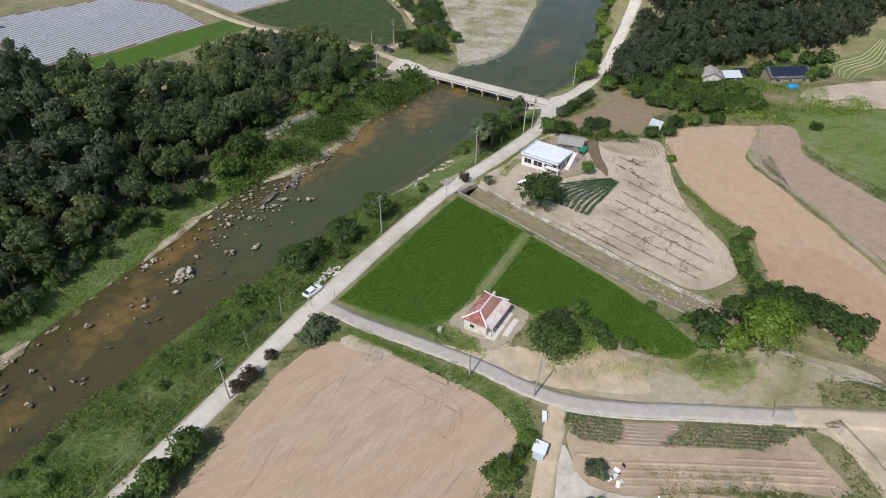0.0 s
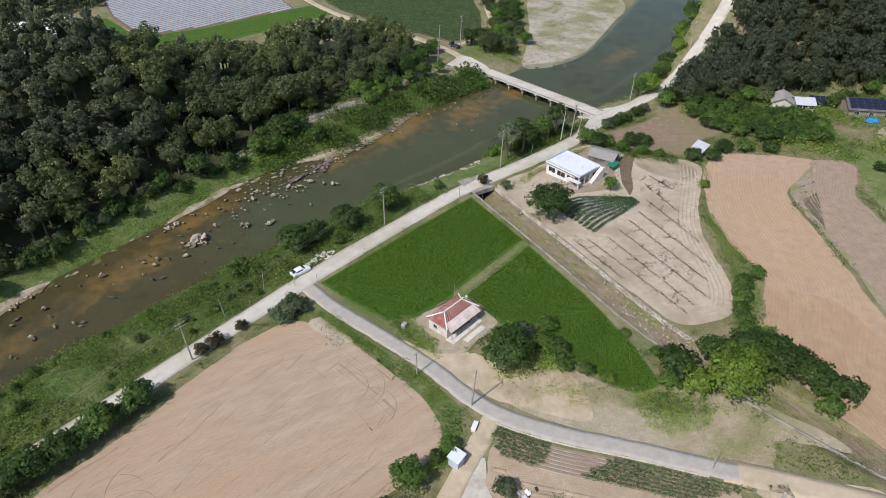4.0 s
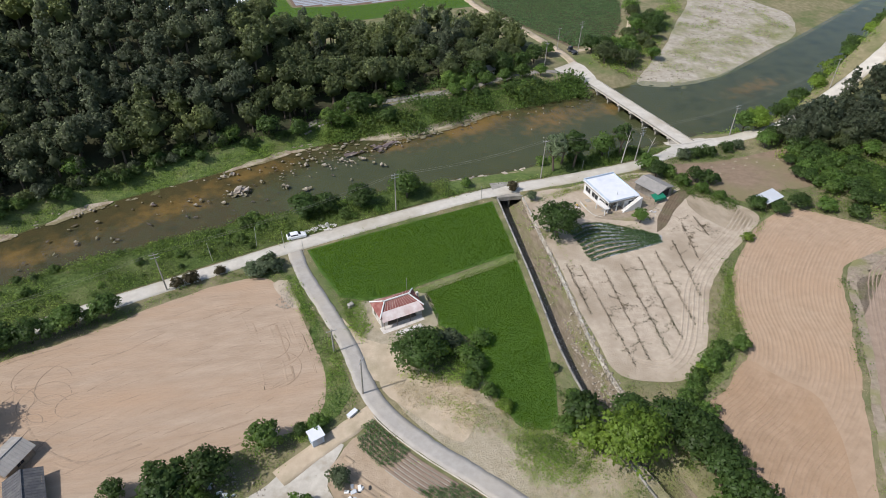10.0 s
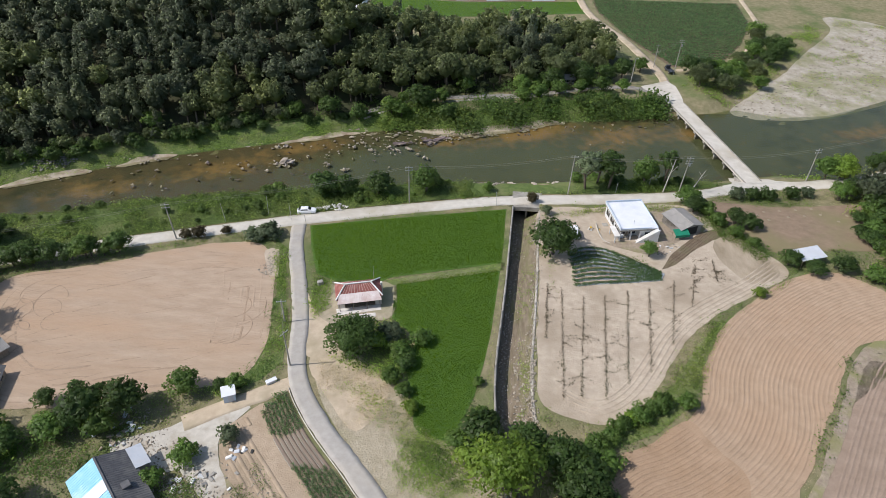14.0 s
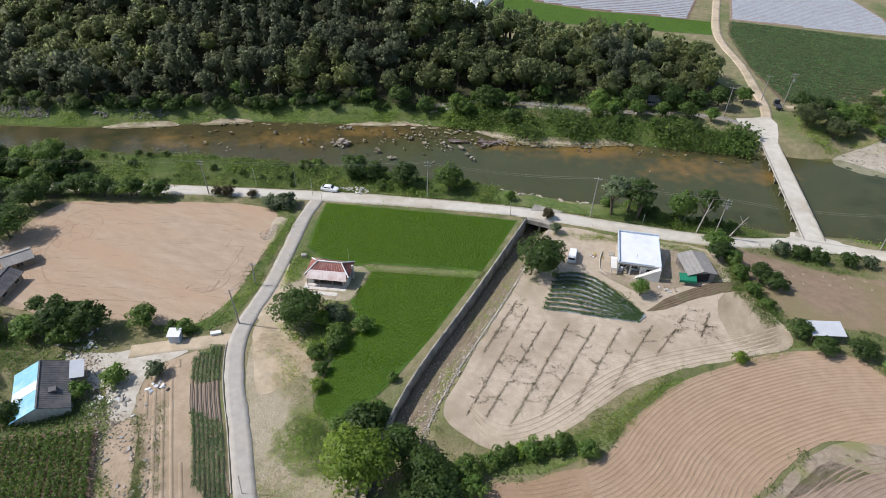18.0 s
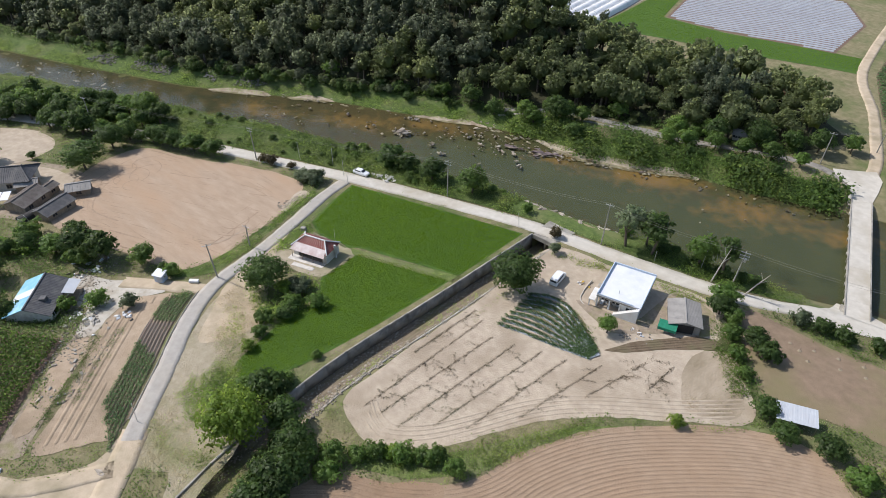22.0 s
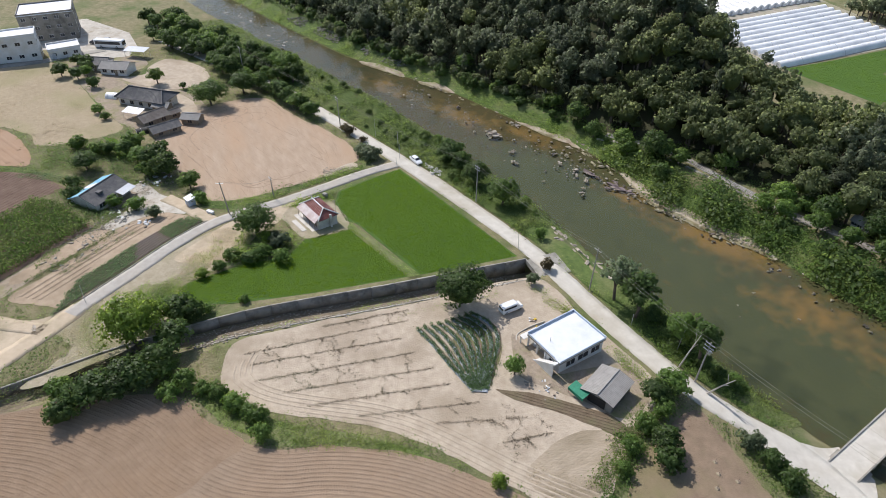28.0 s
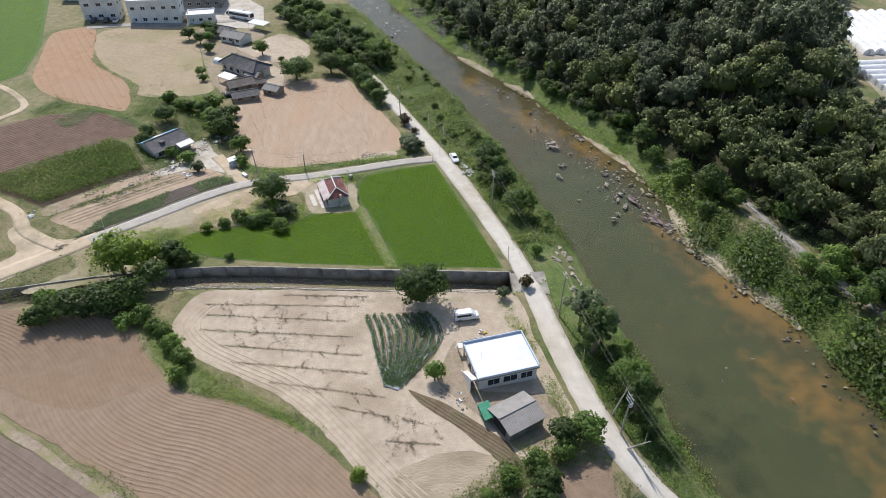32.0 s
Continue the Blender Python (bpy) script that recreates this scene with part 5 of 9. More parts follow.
def tube(pts, r, n=5):
    """One bent tube through points."""
    P = np.array([tuple(p) for p in pts], float)
    D = np.gradient(P, axis=0)
    D /= np.linalg.norm(D, axis=1, keepdims=True)
    A = np.cross(D, [0.13, 0.21, 0.97])
    A /= np.maximum(np.linalg.norm(A, axis=1, keepdims=True), 1e-6)
    C = np.cross(D, A)
    V = np.stack([P + r * (A * math.cos(6.2832 * i / n) + C * math.sin(6.2832 * i / n)) for i in range(n)], 1)
    g = np.arange(len(P) * n).reshape(len(P), n)
    q = np.roll(g, -1, 1)
    return np_mesh("tube", V.reshape(-1, 3), np.stack([g[:-1], q[:-1], q[1:], g[1:]], -1).reshape(-1, 4))


def gable_roof(parent, w, d, z, rise, over, m1, m2=None, t=0.12, rows=0, row_m=None, ridge_m=None, row_r=0.06):
    """Two slopes with the ridge along x, gable walls not included."""
    x, y = w / 2 + over, d / 2 + over
    k = rise / (d / 2)
    ze = z - over * k
    zr = z + rise
    S = [(-x, -y, ze), (x, -y, ze), (x, 0, zr), (-x, 0, zr)]
    N = [(x, y, ze), (-x, y, ze), (-x, 0, zr), (x, 0, zr)]
    for q, m in ((S, m1), (N, m2 or m1)):
        s = part("roof_slope", slope(*q, t), M[m], parent)
        if rows:
            ribs(s, *q, rows, row_r, M[row_m or m])
    part("ridge_cap", boxes((-x, -0.16, zr - 0.05, x, 0.16, zr + 0.12), bevel=0.05), M[ridge_m or m1], parent)


def gable_walls(parent, w, d, h, rise, m):
    bm = boxes((-w / 2, -d / 2, -0.6, w / 2, d / 2, h))
    for s in (-1, 1):
        x = s * (w / 2 - 0.1)
        V = [bm.verts.new(p) for p in ((x - 0.1, -d / 2, h), (x - 0.1, d / 2, h), (x - 0.1, 0, h + rise * 0.96), (x + 0.1, -d / 2, h), (x + 0.1, d / 2, h), (x + 0.1, 0, h + rise * 0.96))]
        for f in ((0, 1, 2), (5, 4, 3), (0, 2, 5, 3), (1, 4, 5, 2)):
            bm.faces.new([V[i] for i in f])
    bmesh.ops.recalc_face_normals(bm, faces=bm.faces[:])
    return part("wall", bm, M[m], parent)


def hip_roof(parent, w, d, z, rise, over, hip, m, rows=0, row_m=None, ridge_m=None, t=0.14, curl=0.15):
    x, y = w / 2 + over, d / 2 + over
    ze, zr, r = z - over * rise / (d / 2), z + rise, w / 2 - hip
    c = [(-x, -y, ze + curl), (x, -y, ze + curl), (x, y, ze + curl), (-x, y, ze + curl)]
    a, b = (-r, 0, zr), (r, 0, zr)
    for q in ((c[0], c[1], b, a), (c[2], c[3], a, b)):
        s = part("roof_slope", slope(*q, t), M[m], parent)
        if rows:
            ribs(s, *q, rows, 0.055, M[row_m or m])
    for q in ((c[1], c[2], b), (c[3], c[0], a)):
        bm = bmesh.new()
        P = [Vector(p) for p in q]
        nn = (P[1] - P[0]).cross(P[2] - P[0]).normalized() * t
        up, lo = [bm.verts.new(p) for p in P], [bm.verts.new(p - nn) for p in P]
        bm.faces.new(up), bm.faces.new(lo[::-1])
        for i in range(3):
            bm.faces.new((lo[i], lo[(i + 1) % 3], up[(i + 1) % 3], up[i]))
        bmesh.ops.recalc_face_normals(bm, faces=bm.faces[:])
        part("roof_hip", bm, M[m], parent)
    rm = M[ridge_m or m]
    part("ridge_cap", rods(((-r - 0.5, 0, zr + 0.3), (-r, 0, zr + 0.1), 0.13), ((-r, 0, zr + 0.1), (r, 0, zr + 0.1), 0.15), ((r, 0, zr + 0.1), (r + 0.5, 0, zr + 0.3), 0.13)), rm, parent)
    for p, e in zip(c, (a, b, b, a)):
        part("hip_cap", rods(((p[0], p[1], p[2] + 0.14), (e[0], e[1], e[2] + 0.08), 0.14)), rm, parent)


def ridge_wall(pts, w, z0, z1):
    """A low wall along a rounded plan line."""
    P = smooth_line(pts, 0.6)
    V, Fq = [], []
    for i, (x, y) in enumerate(P):
        a, b = P[max(i - 1, 0)], P[min(i + 1, len(P) - 1)]
        d = Vector((b[0] - a[0], b[1] - a[1])).normalized()
        for s_, z in ((-1, z0), (-1, z1), (1, z1), (1, z0)):
            V.append((x - d.y * s_ * w / 2, y + d.x * s_ * w / 2, z))
    for i in range(len(P) - 1):
        for j in range(4):
            Fq.append((i * 4 + j, i * 4 + (j + 1) % 4, i * 4 + 4 + (j + 1) % 4, i * 4 + 4 + j))
    Fq += [(3, 2, 1, 0), tuple(len(V) - 4 + k for k in range(4))]
    return np_mesh("low_wall", V, Fq)


M["red_tile"] = mat("faded_red_tiles", (0.19, 0.06, 0.05), (0.25, 0.095, 0.08), 1.5, 0.8, 0.01, 8, (0.33, 0.17, 0.15), big=0.5)
M["lime_wash"] = mat("dirty_whitewash", (0.52, 0.49, 0.45), (0.66, 0.63, 0.59), 0.9, 0.9, 0.01, 6, (0.40, 0.37, 0.33), big=0.5)
M["roof_grey"] = mat("grey_cement_roof", (0.25, 0.24, 0.225), (0.35, 0.335, 0.315), 0.8, 0.85, 0.01, 8, (0.25, 0.24, 0.225), big=0.4)
M["tile_dark"] = mat("charcoal_tiles", (0.075, 0.075, 0.08), (0.115, 0.115, 0.12), 1.5, 0.7, 0.01, 8, (0.15, 0.145, 0.14), big=0.4)
M["blue_tin"] = mat("sky_blue_tin", (0.22, 0.50, 0.68), (0.30, 0.58, 0.74), 0.8, 0.5, 0.004, 6, (0.40, 0.62, 0.74), big=0.4)
M["green_tarp"] = mat("green_tarpaulin", (0.01, 0.16, 0.09), (0.02, 0.22, 0.13), 1.2, 0.6, 0.03, 5)
M["tin"] = mat("pale_tin_sheet", (0.42, 0.45, 0.49), (0.53, 0.56, 0.60), 0.8, 0.5, 0.004, 6, (0.45, 0.46, 0.48), big=0.4)
M["blue_tarp"] = mat("blue_tarpaulin", (0.02, 0.20, 0.52), (0.03, 0.28, 0.62), 1.2, 0.5, 0.03, 5)
M["solar"] = mat("solar_cells", (0.012, 0.016, 0.035), (0.02, 0.026, 0.05), 2.0, 0.2, spec=0.5)
M["vinyl"] = mat("white_vinyl_film", (0.74, 0.75, 0.76), (0.82, 0.83, 0.83), 0.4, 0.45, 0.01, 3, (0.66, 0.67, 0.68), big=0.15)
M["film"] = mat("silver_mulch_film", (0.28, 0.31, 0.35), (0.39, 0.42, 0.46), 0.6, 0.4, 0.02, 3)
M["yellow"] = mat("yellow_plastic", (0.5, 0.33, 0.03), (0.6, 0.42, 0.05), 1, 0.5)

# ---- the white flat-roofed house ----
HX, HY = 123.75, 96.0
hz = gz(HX, HY)
house = thing("house", pose(HX, HY, hz, 0, 0, 12.5), "white single-storey house with a flat white roof and low blue parapet", "house")
HW, HD, HT = 4.35, 5.55, 3.25 - hz
part("wall", boxes((-HW + 0.3, -HD + 1.9, -0.8, HW - 0.3, HD - 0.3, HT - 0.25), (0.6, -HD + 0.3, -0.8, HW - 0.3, -HD + 1.9, HT - 0.25)), M["white"], house)
part("roof", boxes((-HW, -HD, HT - 0.25, HW, HD, HT), bevel=0.02), M["paint_white"], house)
for nm, b in (("parapet", (-HW, HD - 0.2, HT + 0.003, HW, HD, HT + 0.45)), ("parapet", (-HW, -HD, HT + 0.003, -HW + 0.2, HD - 0.2, HT + 0.45)),
              ("parapet", (HW - 0.2, -HD + 0.2, HT + 0.003, HW, HD - 0.2, HT + 0.18)), ("parapet", (-HW + 0.2, -HD, HT + 0.003, HW - 1.5, -HD + 0.2, HT + 0.18))):
    part(nm, boxes(b, bevel=0.02), M["blue_white"], house)
part("fascia", boxes((-HW - 0.02, -HD - 0.02, HT - 0.55, HW + 0.02, -HD + 0.28, HT - 0.254), (HW - 0.28, -HD + 0.3, HT - 0.55, HW + 0.02, HD + 0.02, HT - 0.254), (-HW - 0.02, -HD + 0.3, HT - 0.55, -HW + 0.28, HD + 0.02, HT - 0.254)), M["concrete"], house)
part("roof_pipe", rods(((-0.6, -3.4, HT), (-0.6, -3.4, HT + 1.0), 0.05)), M["steel"], house)
part("porch_floor", boxes((-HW - 0.6, -HD - 0.9, -0.5, 0.58, -HD + 1.88, 0.25), bevel=0.03), M["concrete"], house)
for x in (-HW + 0.2, -1.7, 0.4):
    part("porch_column", boxes((x - 0.14, -HD + 0.1, 0.25, x + 0.14, -HD + 0.38, HT - 0.25), bevel=0.02), M["white"], house)
part("porch_canopy", boxes((-HW - 1.3, -HD - 0.7, 2.0, -HW - 0.05, -HD + 3.2, 2.18), bevel=0.03), M["white"], house)
for y in (-HD - 0.5, -HD + 3.0):
    part("canopy_post", boxes((-HW - 1.2, y - 0.1, -0.5, -HW - 1.0, y + 0.1, 2.0)), M["white"], house)
for i in range(15):
    x = 4.2 - i * 0.36
    zt = HT - 0.02 - i * (HT + 0.2) / 15
    part("stair_step", boxes((x - 0.36, -HD - 1.3, zt - 0.28, x, -HD - 0.15, zt), bevel=0.01), M["white"], house)
st = part("stair_wall", slope((4.2, -HD - 1.34, HT + 0.35), (-1.2, -HD - 1.34, 0.25), (-1.2, -HD - 1.34, -0.6), (4.2, -HD - 1.34, -0.6), 0.12), M["white"], house)
for x, w in ((-3.0, 1.5), (-0.8, 1.7)):
    window(house, x, -HD + 1.88, 1.45, w, 1.5, 0)
window(house, 2.3, -HD + 0.28, 1.7, 1.6, 1.1, 0)
for y, w in ((-2.6, 2.2), (0.4, 2.6), (3.4, 2.2)):
    window(house, HW - 0.28, y, 1.6, w, 1.5, 1)
    window(house, -HW + 0.28, y, 1.6, w, 1.5, 3)
for x in (-2.2, 1.6):
    window(house, x, HD - 0.28, 1.7, 1.6, 1.0, 2)
door(house, -1.9, -HD + 1.88, 0.25, 0.0 + 0.9, 2.0, 0)
yard_wall = part("yard_wall", ridge_wall([(-HW - 3.0, 1.5), (-HW - 3.4, -2.5), (-HW - 2.4, -6.0), (-0.5, -8.2), (3.0, -8.4), (4.6, -7.0)], 0.22, -0.6, 0.35), M["pale_concrete"], house)
part("water_tank", boxes((-HW + 0.7, -HD + 1.0, 0.25, -HW + 1.4, -HD + 1.6, 1.1), bevel=0.08), M["tin"], house)
part("flower_bed", boxes((-HW - 1.5, 0.6, -0.4, -HW - 0.2, 2.0, 0.1), bevel=0.1), M["concrete"], house)

# ---- the grey-roofed shed with its green lean-to ----
sz = gz(135.6, 97)
shed = thing("shed", pose(135.6, 97.2, sz, 0, 0, 118), "open shed with a grey cement gable roof", "shed")
gable_walls(shed, 6.6, 5.6, 2.3, 0.75, "dark_wall")
gable_roof(shed, 6.6, 5.6, 2.3, 0.75, 0.35, "roof_grey", rows=22, row_r=0.03)
# black slab on the closed wall, its colour standing for the unlit inside
part("doorway", boxes((-3.42, -1.6, 0, -3.30, 1.6, 2.1)), M["black"], shed)
lean = thing("lean_to", pose(134.6, 92.4, gz(134.6, 92.4), 0, 0, 15), "small lean-to under a green tarpaulin", "lean-to")
part("tarpaulin", slope((-1.7, -0.9, 1.5), (1.7, -0.9, 1.5), (1.7, 0.9, 2.0), (-1.7, 0.9, 2.0), 0.05), M["green_tarp"], lean)
part("side_sheet", boxes((-1.7, -0.92, 0.9, 1.7, -0.88, 1.5)), M["green_tarp"], lean)
for x in (-1.6, 1.6):
    for y, h in ((-0.8, 1.48), (0.8, 1.92)):
        part("post", rods(((x, y, -0.3), (x, y, h), 0.05)), M["wood"], lean)

# ---- the old red-roofed house ----
rz_ = gz(67.8, 62)
old = thing("old_house", pose(67.6, 63.0, rz_, 0, 0, 17), "abandoned whitewashed house with a faded red hipped tile roof", "house")
part("wall", boxes((-4.2, -0.9, -0.6, 4.2, 2.3, 2.55), (-4.2, -2.4, -0.6, -2.9, -0.9, 2.55), (3.0, -2.4, -0.6, 4.2, -0.9, 2.55), (-2.9, -2.4, 1.75, 3.0, -2.2, 2.55)), M["lime_wash"], old)
part("porch_floor", boxes((-2.88, -2.38, -0.3, 2.98, -0.92, 0.3)), M["wood"], old)
part("plinth", boxes((-4.6, -4.3, -0.6, 4.0, -2.42, 0.22), bevel=0.04), M["lime_wash"], old)
hip_roof(old, 8.4, 4.7, 2.55, 1.55, 0.3, 1.75, "red_tile", rows=13, row_m="pink_tile", ridge_m="white")
lean = part("porch_roof", slope((-4.3, -3.45, 2.2), (4.2, -3.45, 2.2), (3.7, -1.75, 3.2), (-3.8, -1.75, 3.2), 0.08), M["pale_pink"], old, "bleached pink sheet over the porch")
ribs(lean, (-4.3, -3.45, 2.2), (4.2, -3.45, 2.2), (3.7, -1.75, 3.2), (-3.8, -1.75, 3.2), 12, 0.03, M["pale_pink"])
for x in (-3.9, -1.3, 1.3, 3.8):
    part("porch_post", rods(((x, -3.3, -0.3), (x, -3.3, 2.2), 0.07), n=6), M["wood"], old)
door(old, -1.4, -0.92, 0.3, 0.9, 1.6, 0)
window(old, 0.6, -0.92, 1.15, 1.3, 1.0, 0, "wood")
window(old, 2.1, -0.92, 1.15, 0.9, 1.0, 0, "wood")
window(old, -4.2, 0.6, 1.3, 0.9, 0.8, 3, "wood")
part("chimney", boxes((4.3, 0.3, -0.4, 4.75, 0.75, 3.3), bevel=0.03), M["lime_wash"], old)
part("antenna_pole", rods(((3.3, 2.6, -0.3), (3.3, 2.6, 5.8), 0.035)), M["steel"], old)
step = thing("stone_slab", pose(69.3, 57.9, gz(69.3, 57.9), 0, 0, 17), "pale concrete slab before the old house", "slab")
part("slab_top", boxes((-2.6, -0.55, -0.3, 2.6, 0.55, 0.18), bevel=0.04), M["lime_wash"], step)
tank = thing("oil_tank", pose(58.9, 66.3, gz(58.9, 66.3), 0, 0, 30), "rusty pale tank at the roadside", "tank")
part("body", boxes((-0.6, -0.45, 0.25, 0.6, 0.45, 1.3), bevel=0.15), M["concrete"], tank)
for x in (-0.4, 0.4):
    part("foot", boxes((x - 0.06, -0.35, -0.2, x + 0.06, 0.35, 0.25)), M["concrete"], tank)

# ---- small hut, tin shed ----
hut = thing("hut", pose(51.8, 35.6, gz(51.8, 35.6), 0, 0, 25), "small pale blue hut with a white roof", "hut")
part("wall", boxes((-0.95, -0.85, -0.3, 0.95, 0.85, 1.85)), M["blue_white"], hut)
part("roof", slope((-1.15, -1.05, 1.86), (1.15, -1.05, 1.86), (1.15, 1.05, 2.15), (-1.15, 1.05, 2.15), 0.08), M["paint_white"], hut)
door(hut, 0.2, -0.85, -0.1, 0.7, 1.7, 0, "tin")
window(hut, 0.95, 0.1, 1.2, 0.6, 0.5, 1)
crate = thing("crate", pose(57.6, 39.6, gz(57.6, 39.6), 0, 0, 40), "white upturned box beside the road", "box")
part("body", boxes((-0.9, -0.35, -0.05, 0.9, 0.35, 0.55), bevel=0.03), M["white"], crate)
part("lid", boxes((-0.95, -0.4, 0.554, 0.95, 0.4, 0.62), bevel=0.02), M["paint_white"], crate)
tin = thing("tin_shed", pose(159.8, 86.2, gz(159.8, 86.2), 0, 0, 22), "low open shed with a pale tin roof", "shed")
part("roof", slope((-3.1, -1.75, 2.1), (3.1, -1.75, 2.1), (3.1, 1.75, 2.6), (-3.1, 1.75, 2.6), 0.06), M["tin"], tin)
ribs(tin, (-3.1, -1.75, 2.1), (3.1, -1.75, 2.1), (3.1, 1.75, 2.6), (-3.1, 1.75, 2.6), 16, 0.03, M["tin"])
for x in (-2.9, 0, 2.9):
    for y, h in ((-1.6, 2.04), (1.6, 2.5)):
        part("post", rods(((x, y, -0.4), (x, y, h), 0.06)), M["wood"], tin)
part("back_wall", boxes((-3.0, 1.6, -0.3, 3.0, 1.68, 2.4)), M["tin"], tin)

# ---- farmhouse with a blue and a dark slope ----
farm = thing("farmhouse", pose(42.3, 15.9, gz(42.3, 15.9), 0, 0, 137), "farmhouse with one sky-blue and one charcoal roof slope", "house")
gable_walls(farm, 10.0, 8.0, 2.3, 1.7, "lime_wash")
gable_roof(farm, 10.0, 8.0, 2.3, 1.7, 0.4, "tile_dark", "blue_tin", rows=26, row_r=0.035)
part("roof_panel", slope((0.9, 4.3, 2.23), (-1.2, 4.3, 2.23), (-1.2, 0.2, 3.98), (0.9, 0.2, 3.98), 0.03), M["paint_white"], farm, "whitish translucent roof sheet")
for x in (-3.4, 0.2, 3.2):
    window(farm, x, -4.0, 1.4, 1.7, 1.4, 0)
window(farm, 5.0, 0, 1.5, 1.6, 1.2, 1)
door(farm, 1.9, -4.0, 0, 0.9, 2.0, 0)
part("dormer", boxes((-2.2, -2.6, 2.7, -1.0, -1.4, 3.6), bevel=0.05), M["tile_dark"], farm)
part("awning", slope((1.0, -6.2, 2.0), (5.3, -6.2, 2.0), (5.3, -4.02, 2.4), (1.0, -4.02, 2.4), 0.06), M["tin"], farm)
part("terrace", boxes((-1.5, -6.0, -0.4, 5.2, -4.02, 0.12), bevel=0.03), M["wood"], farm)

# ---- the old tiled farmstead ----
def tiled(name, x, y, w, d, h, rise, turn, label, wall="lime_wash", hip=None, m="tile_dark"):
    th = thing(name, pose(x, y, gz(x, y), 0, 0, turn), label, "house")
    if hip:
        part("wall", boxes((-w / 2 + 0.3, -d / 2 + 0.3, -0.6, w / 2 - 0.3, d / 2 - 0.3, h)), M[wall], th)
        hip_roof(th, w, d, h, rise, 0.5, hip, m, rows=int(w / 0.5), ridge_m=m)
    else:
        gable_walls(th, w - 0.4, d - 0.4, h, rise, wall)
        gable_roof(th, w - 0.4, d - 0.4, h, rise, 0.4, m, rows=int(w / 0.5), row_r=0.05)
    k = 0.3 if hip else 0.2
    for i in range(max(1, int(w / 3.2))):
        window(th, -w / 2 + (i + 0.5) * w / max(1, int(w / 3.2)), -d / 2 + k, 1.3, 1.3, 1.2, 0, "wood")
        window(th, -w / 2 + (i + 0.5) * w / max(1, int(w / 3.2)), d / 2 - k, 1.3, 1.0, 0.9, 2, "wood")
    door(th, w / 2 - k, 0, 0, 0.9, 1.9, 1)
    return th


M["brown_roof"] = mat("weathered_brown_roof", (0.11, 0.095, 0.085), (0.17, 0.15, 0.135), 1.2, 0.85, 0.01, 8, (0.21, 0.19, 0.17), big=0.4)
tiled("old_farmhouse", -11.0, 27.8, 16.0, 7.6, 2.8, 2.0, 52, "old farmhouse with a broad charcoal tile roof", hip=2.2)
tiled("outbuilding", 3.4, 28.6, 8.0, 6.0, 2.2, 1.2, 118, "farm outbuilding with a brown weathered roof", "wood", m="brown_roof")
tiled("barn", 11.2, 31.6, 8.0, 5.0, 1.9, 1.0, 110, "low dark barn beside the raked field", "wood")
tiled("barn", 6.4, 39.4, 5.4, 4.4, 2.0, 0.8, 62, "small grey shed at the field corner", "wood", m="roof_grey")
tunnel_spots = [(9.4, 26.6, 5.0, 1.5, 100)]
tiled("shed", -4.2, 31.6, 5.0, 3.6, 2.0, 0.7, 60, "small lean shed with a grey roof in the farm yard", "wood", m="roof_grey")
tiled("shed", 1.6, 34.0, 4.2, 3.2, 1.9, 0.6, 118, "small shed with a weathered brown roof", "wood", m="brown_roof")
aw = thing("awning", pose(-1.2, 24.0, gz(-1.2, 24.0), 0, 0, 52), "striped pale awning over a farm yard", "awning")
for i in range(3):
    part("sheet", slope((-3 + 2 * i, -1.8, 2.2), (-1.15 + 2 * i, -1.8, 2.2), (-1.15 + 2 * i, 1.4, 2.6), (-3 + 2 * i, 1.4, 2.6), 0.05), M["paint_white"], aw)
for x in (-2.8, 2.7):
    for y in (-1.6, 1.2):
        part("post", rods(((x, y, -0.4), (x, y, 2.2), 0.05)), M["steel"], aw)


def tunnel(name, x, y, length, r, turn, m, label, group="", hoops=0, h=None):
    """A film tunnel: an arched sheet on hoops with closed ends."""
    th = thing(name, pose(x, y, gz(x, y), 0, 0, turn), label, "greenhouse", group)
    n, k = 10, max(2, int(length / 3))
    h = h or r * 0.9
    V, Fc = [], []
    for j in range(k + 1):
        px = -length / 2 + length * j / k
        for i in range(n + 1):
            a = math.pi * i / n
            V.append((px, math.cos(a) * r, math.sin(a) * h + (0.03 * math.sin(j * 2.1))))
    for j in range(k):
        for i in range(n):
            a = j * (n + 1) + i
            Fc.append((a, a + 1, a + n + 2, a + n + 1))
    part("film", np_mesh("film", V, [f[::-1] for f in Fc]), M[m], th, smooth=True)
    for s in (0, 1):
        bm = bmesh.new()
        bm.faces.new([bm.verts.new(V[s * k * (n + 1) + i]) for i in range(n + 1)])
        bm.faces.ensure_lookup_table()
        e = part("end_sheet", bm, M[m], th)
        d = part("end_door", boxes((-length / 2 - 0.04 if s == 0 else length / 2, -0.5, 0, -length / 2 if s == 0 else length / 2 + 0.04, 0.5, h * 0.75)), M["tin"], th)
    for j in range(hoops):
        px = -length / 2 + length * (j + 0.5) / hoops
        pts = [(px, math.cos(math.pi * i / 8) * (r + 0.04), math.sin(math.pi * i / 8) * (h + 0.04)) for i in range(9)]
        part("hoop", tube(pts, 0.04), M["steel"], th)
    return th


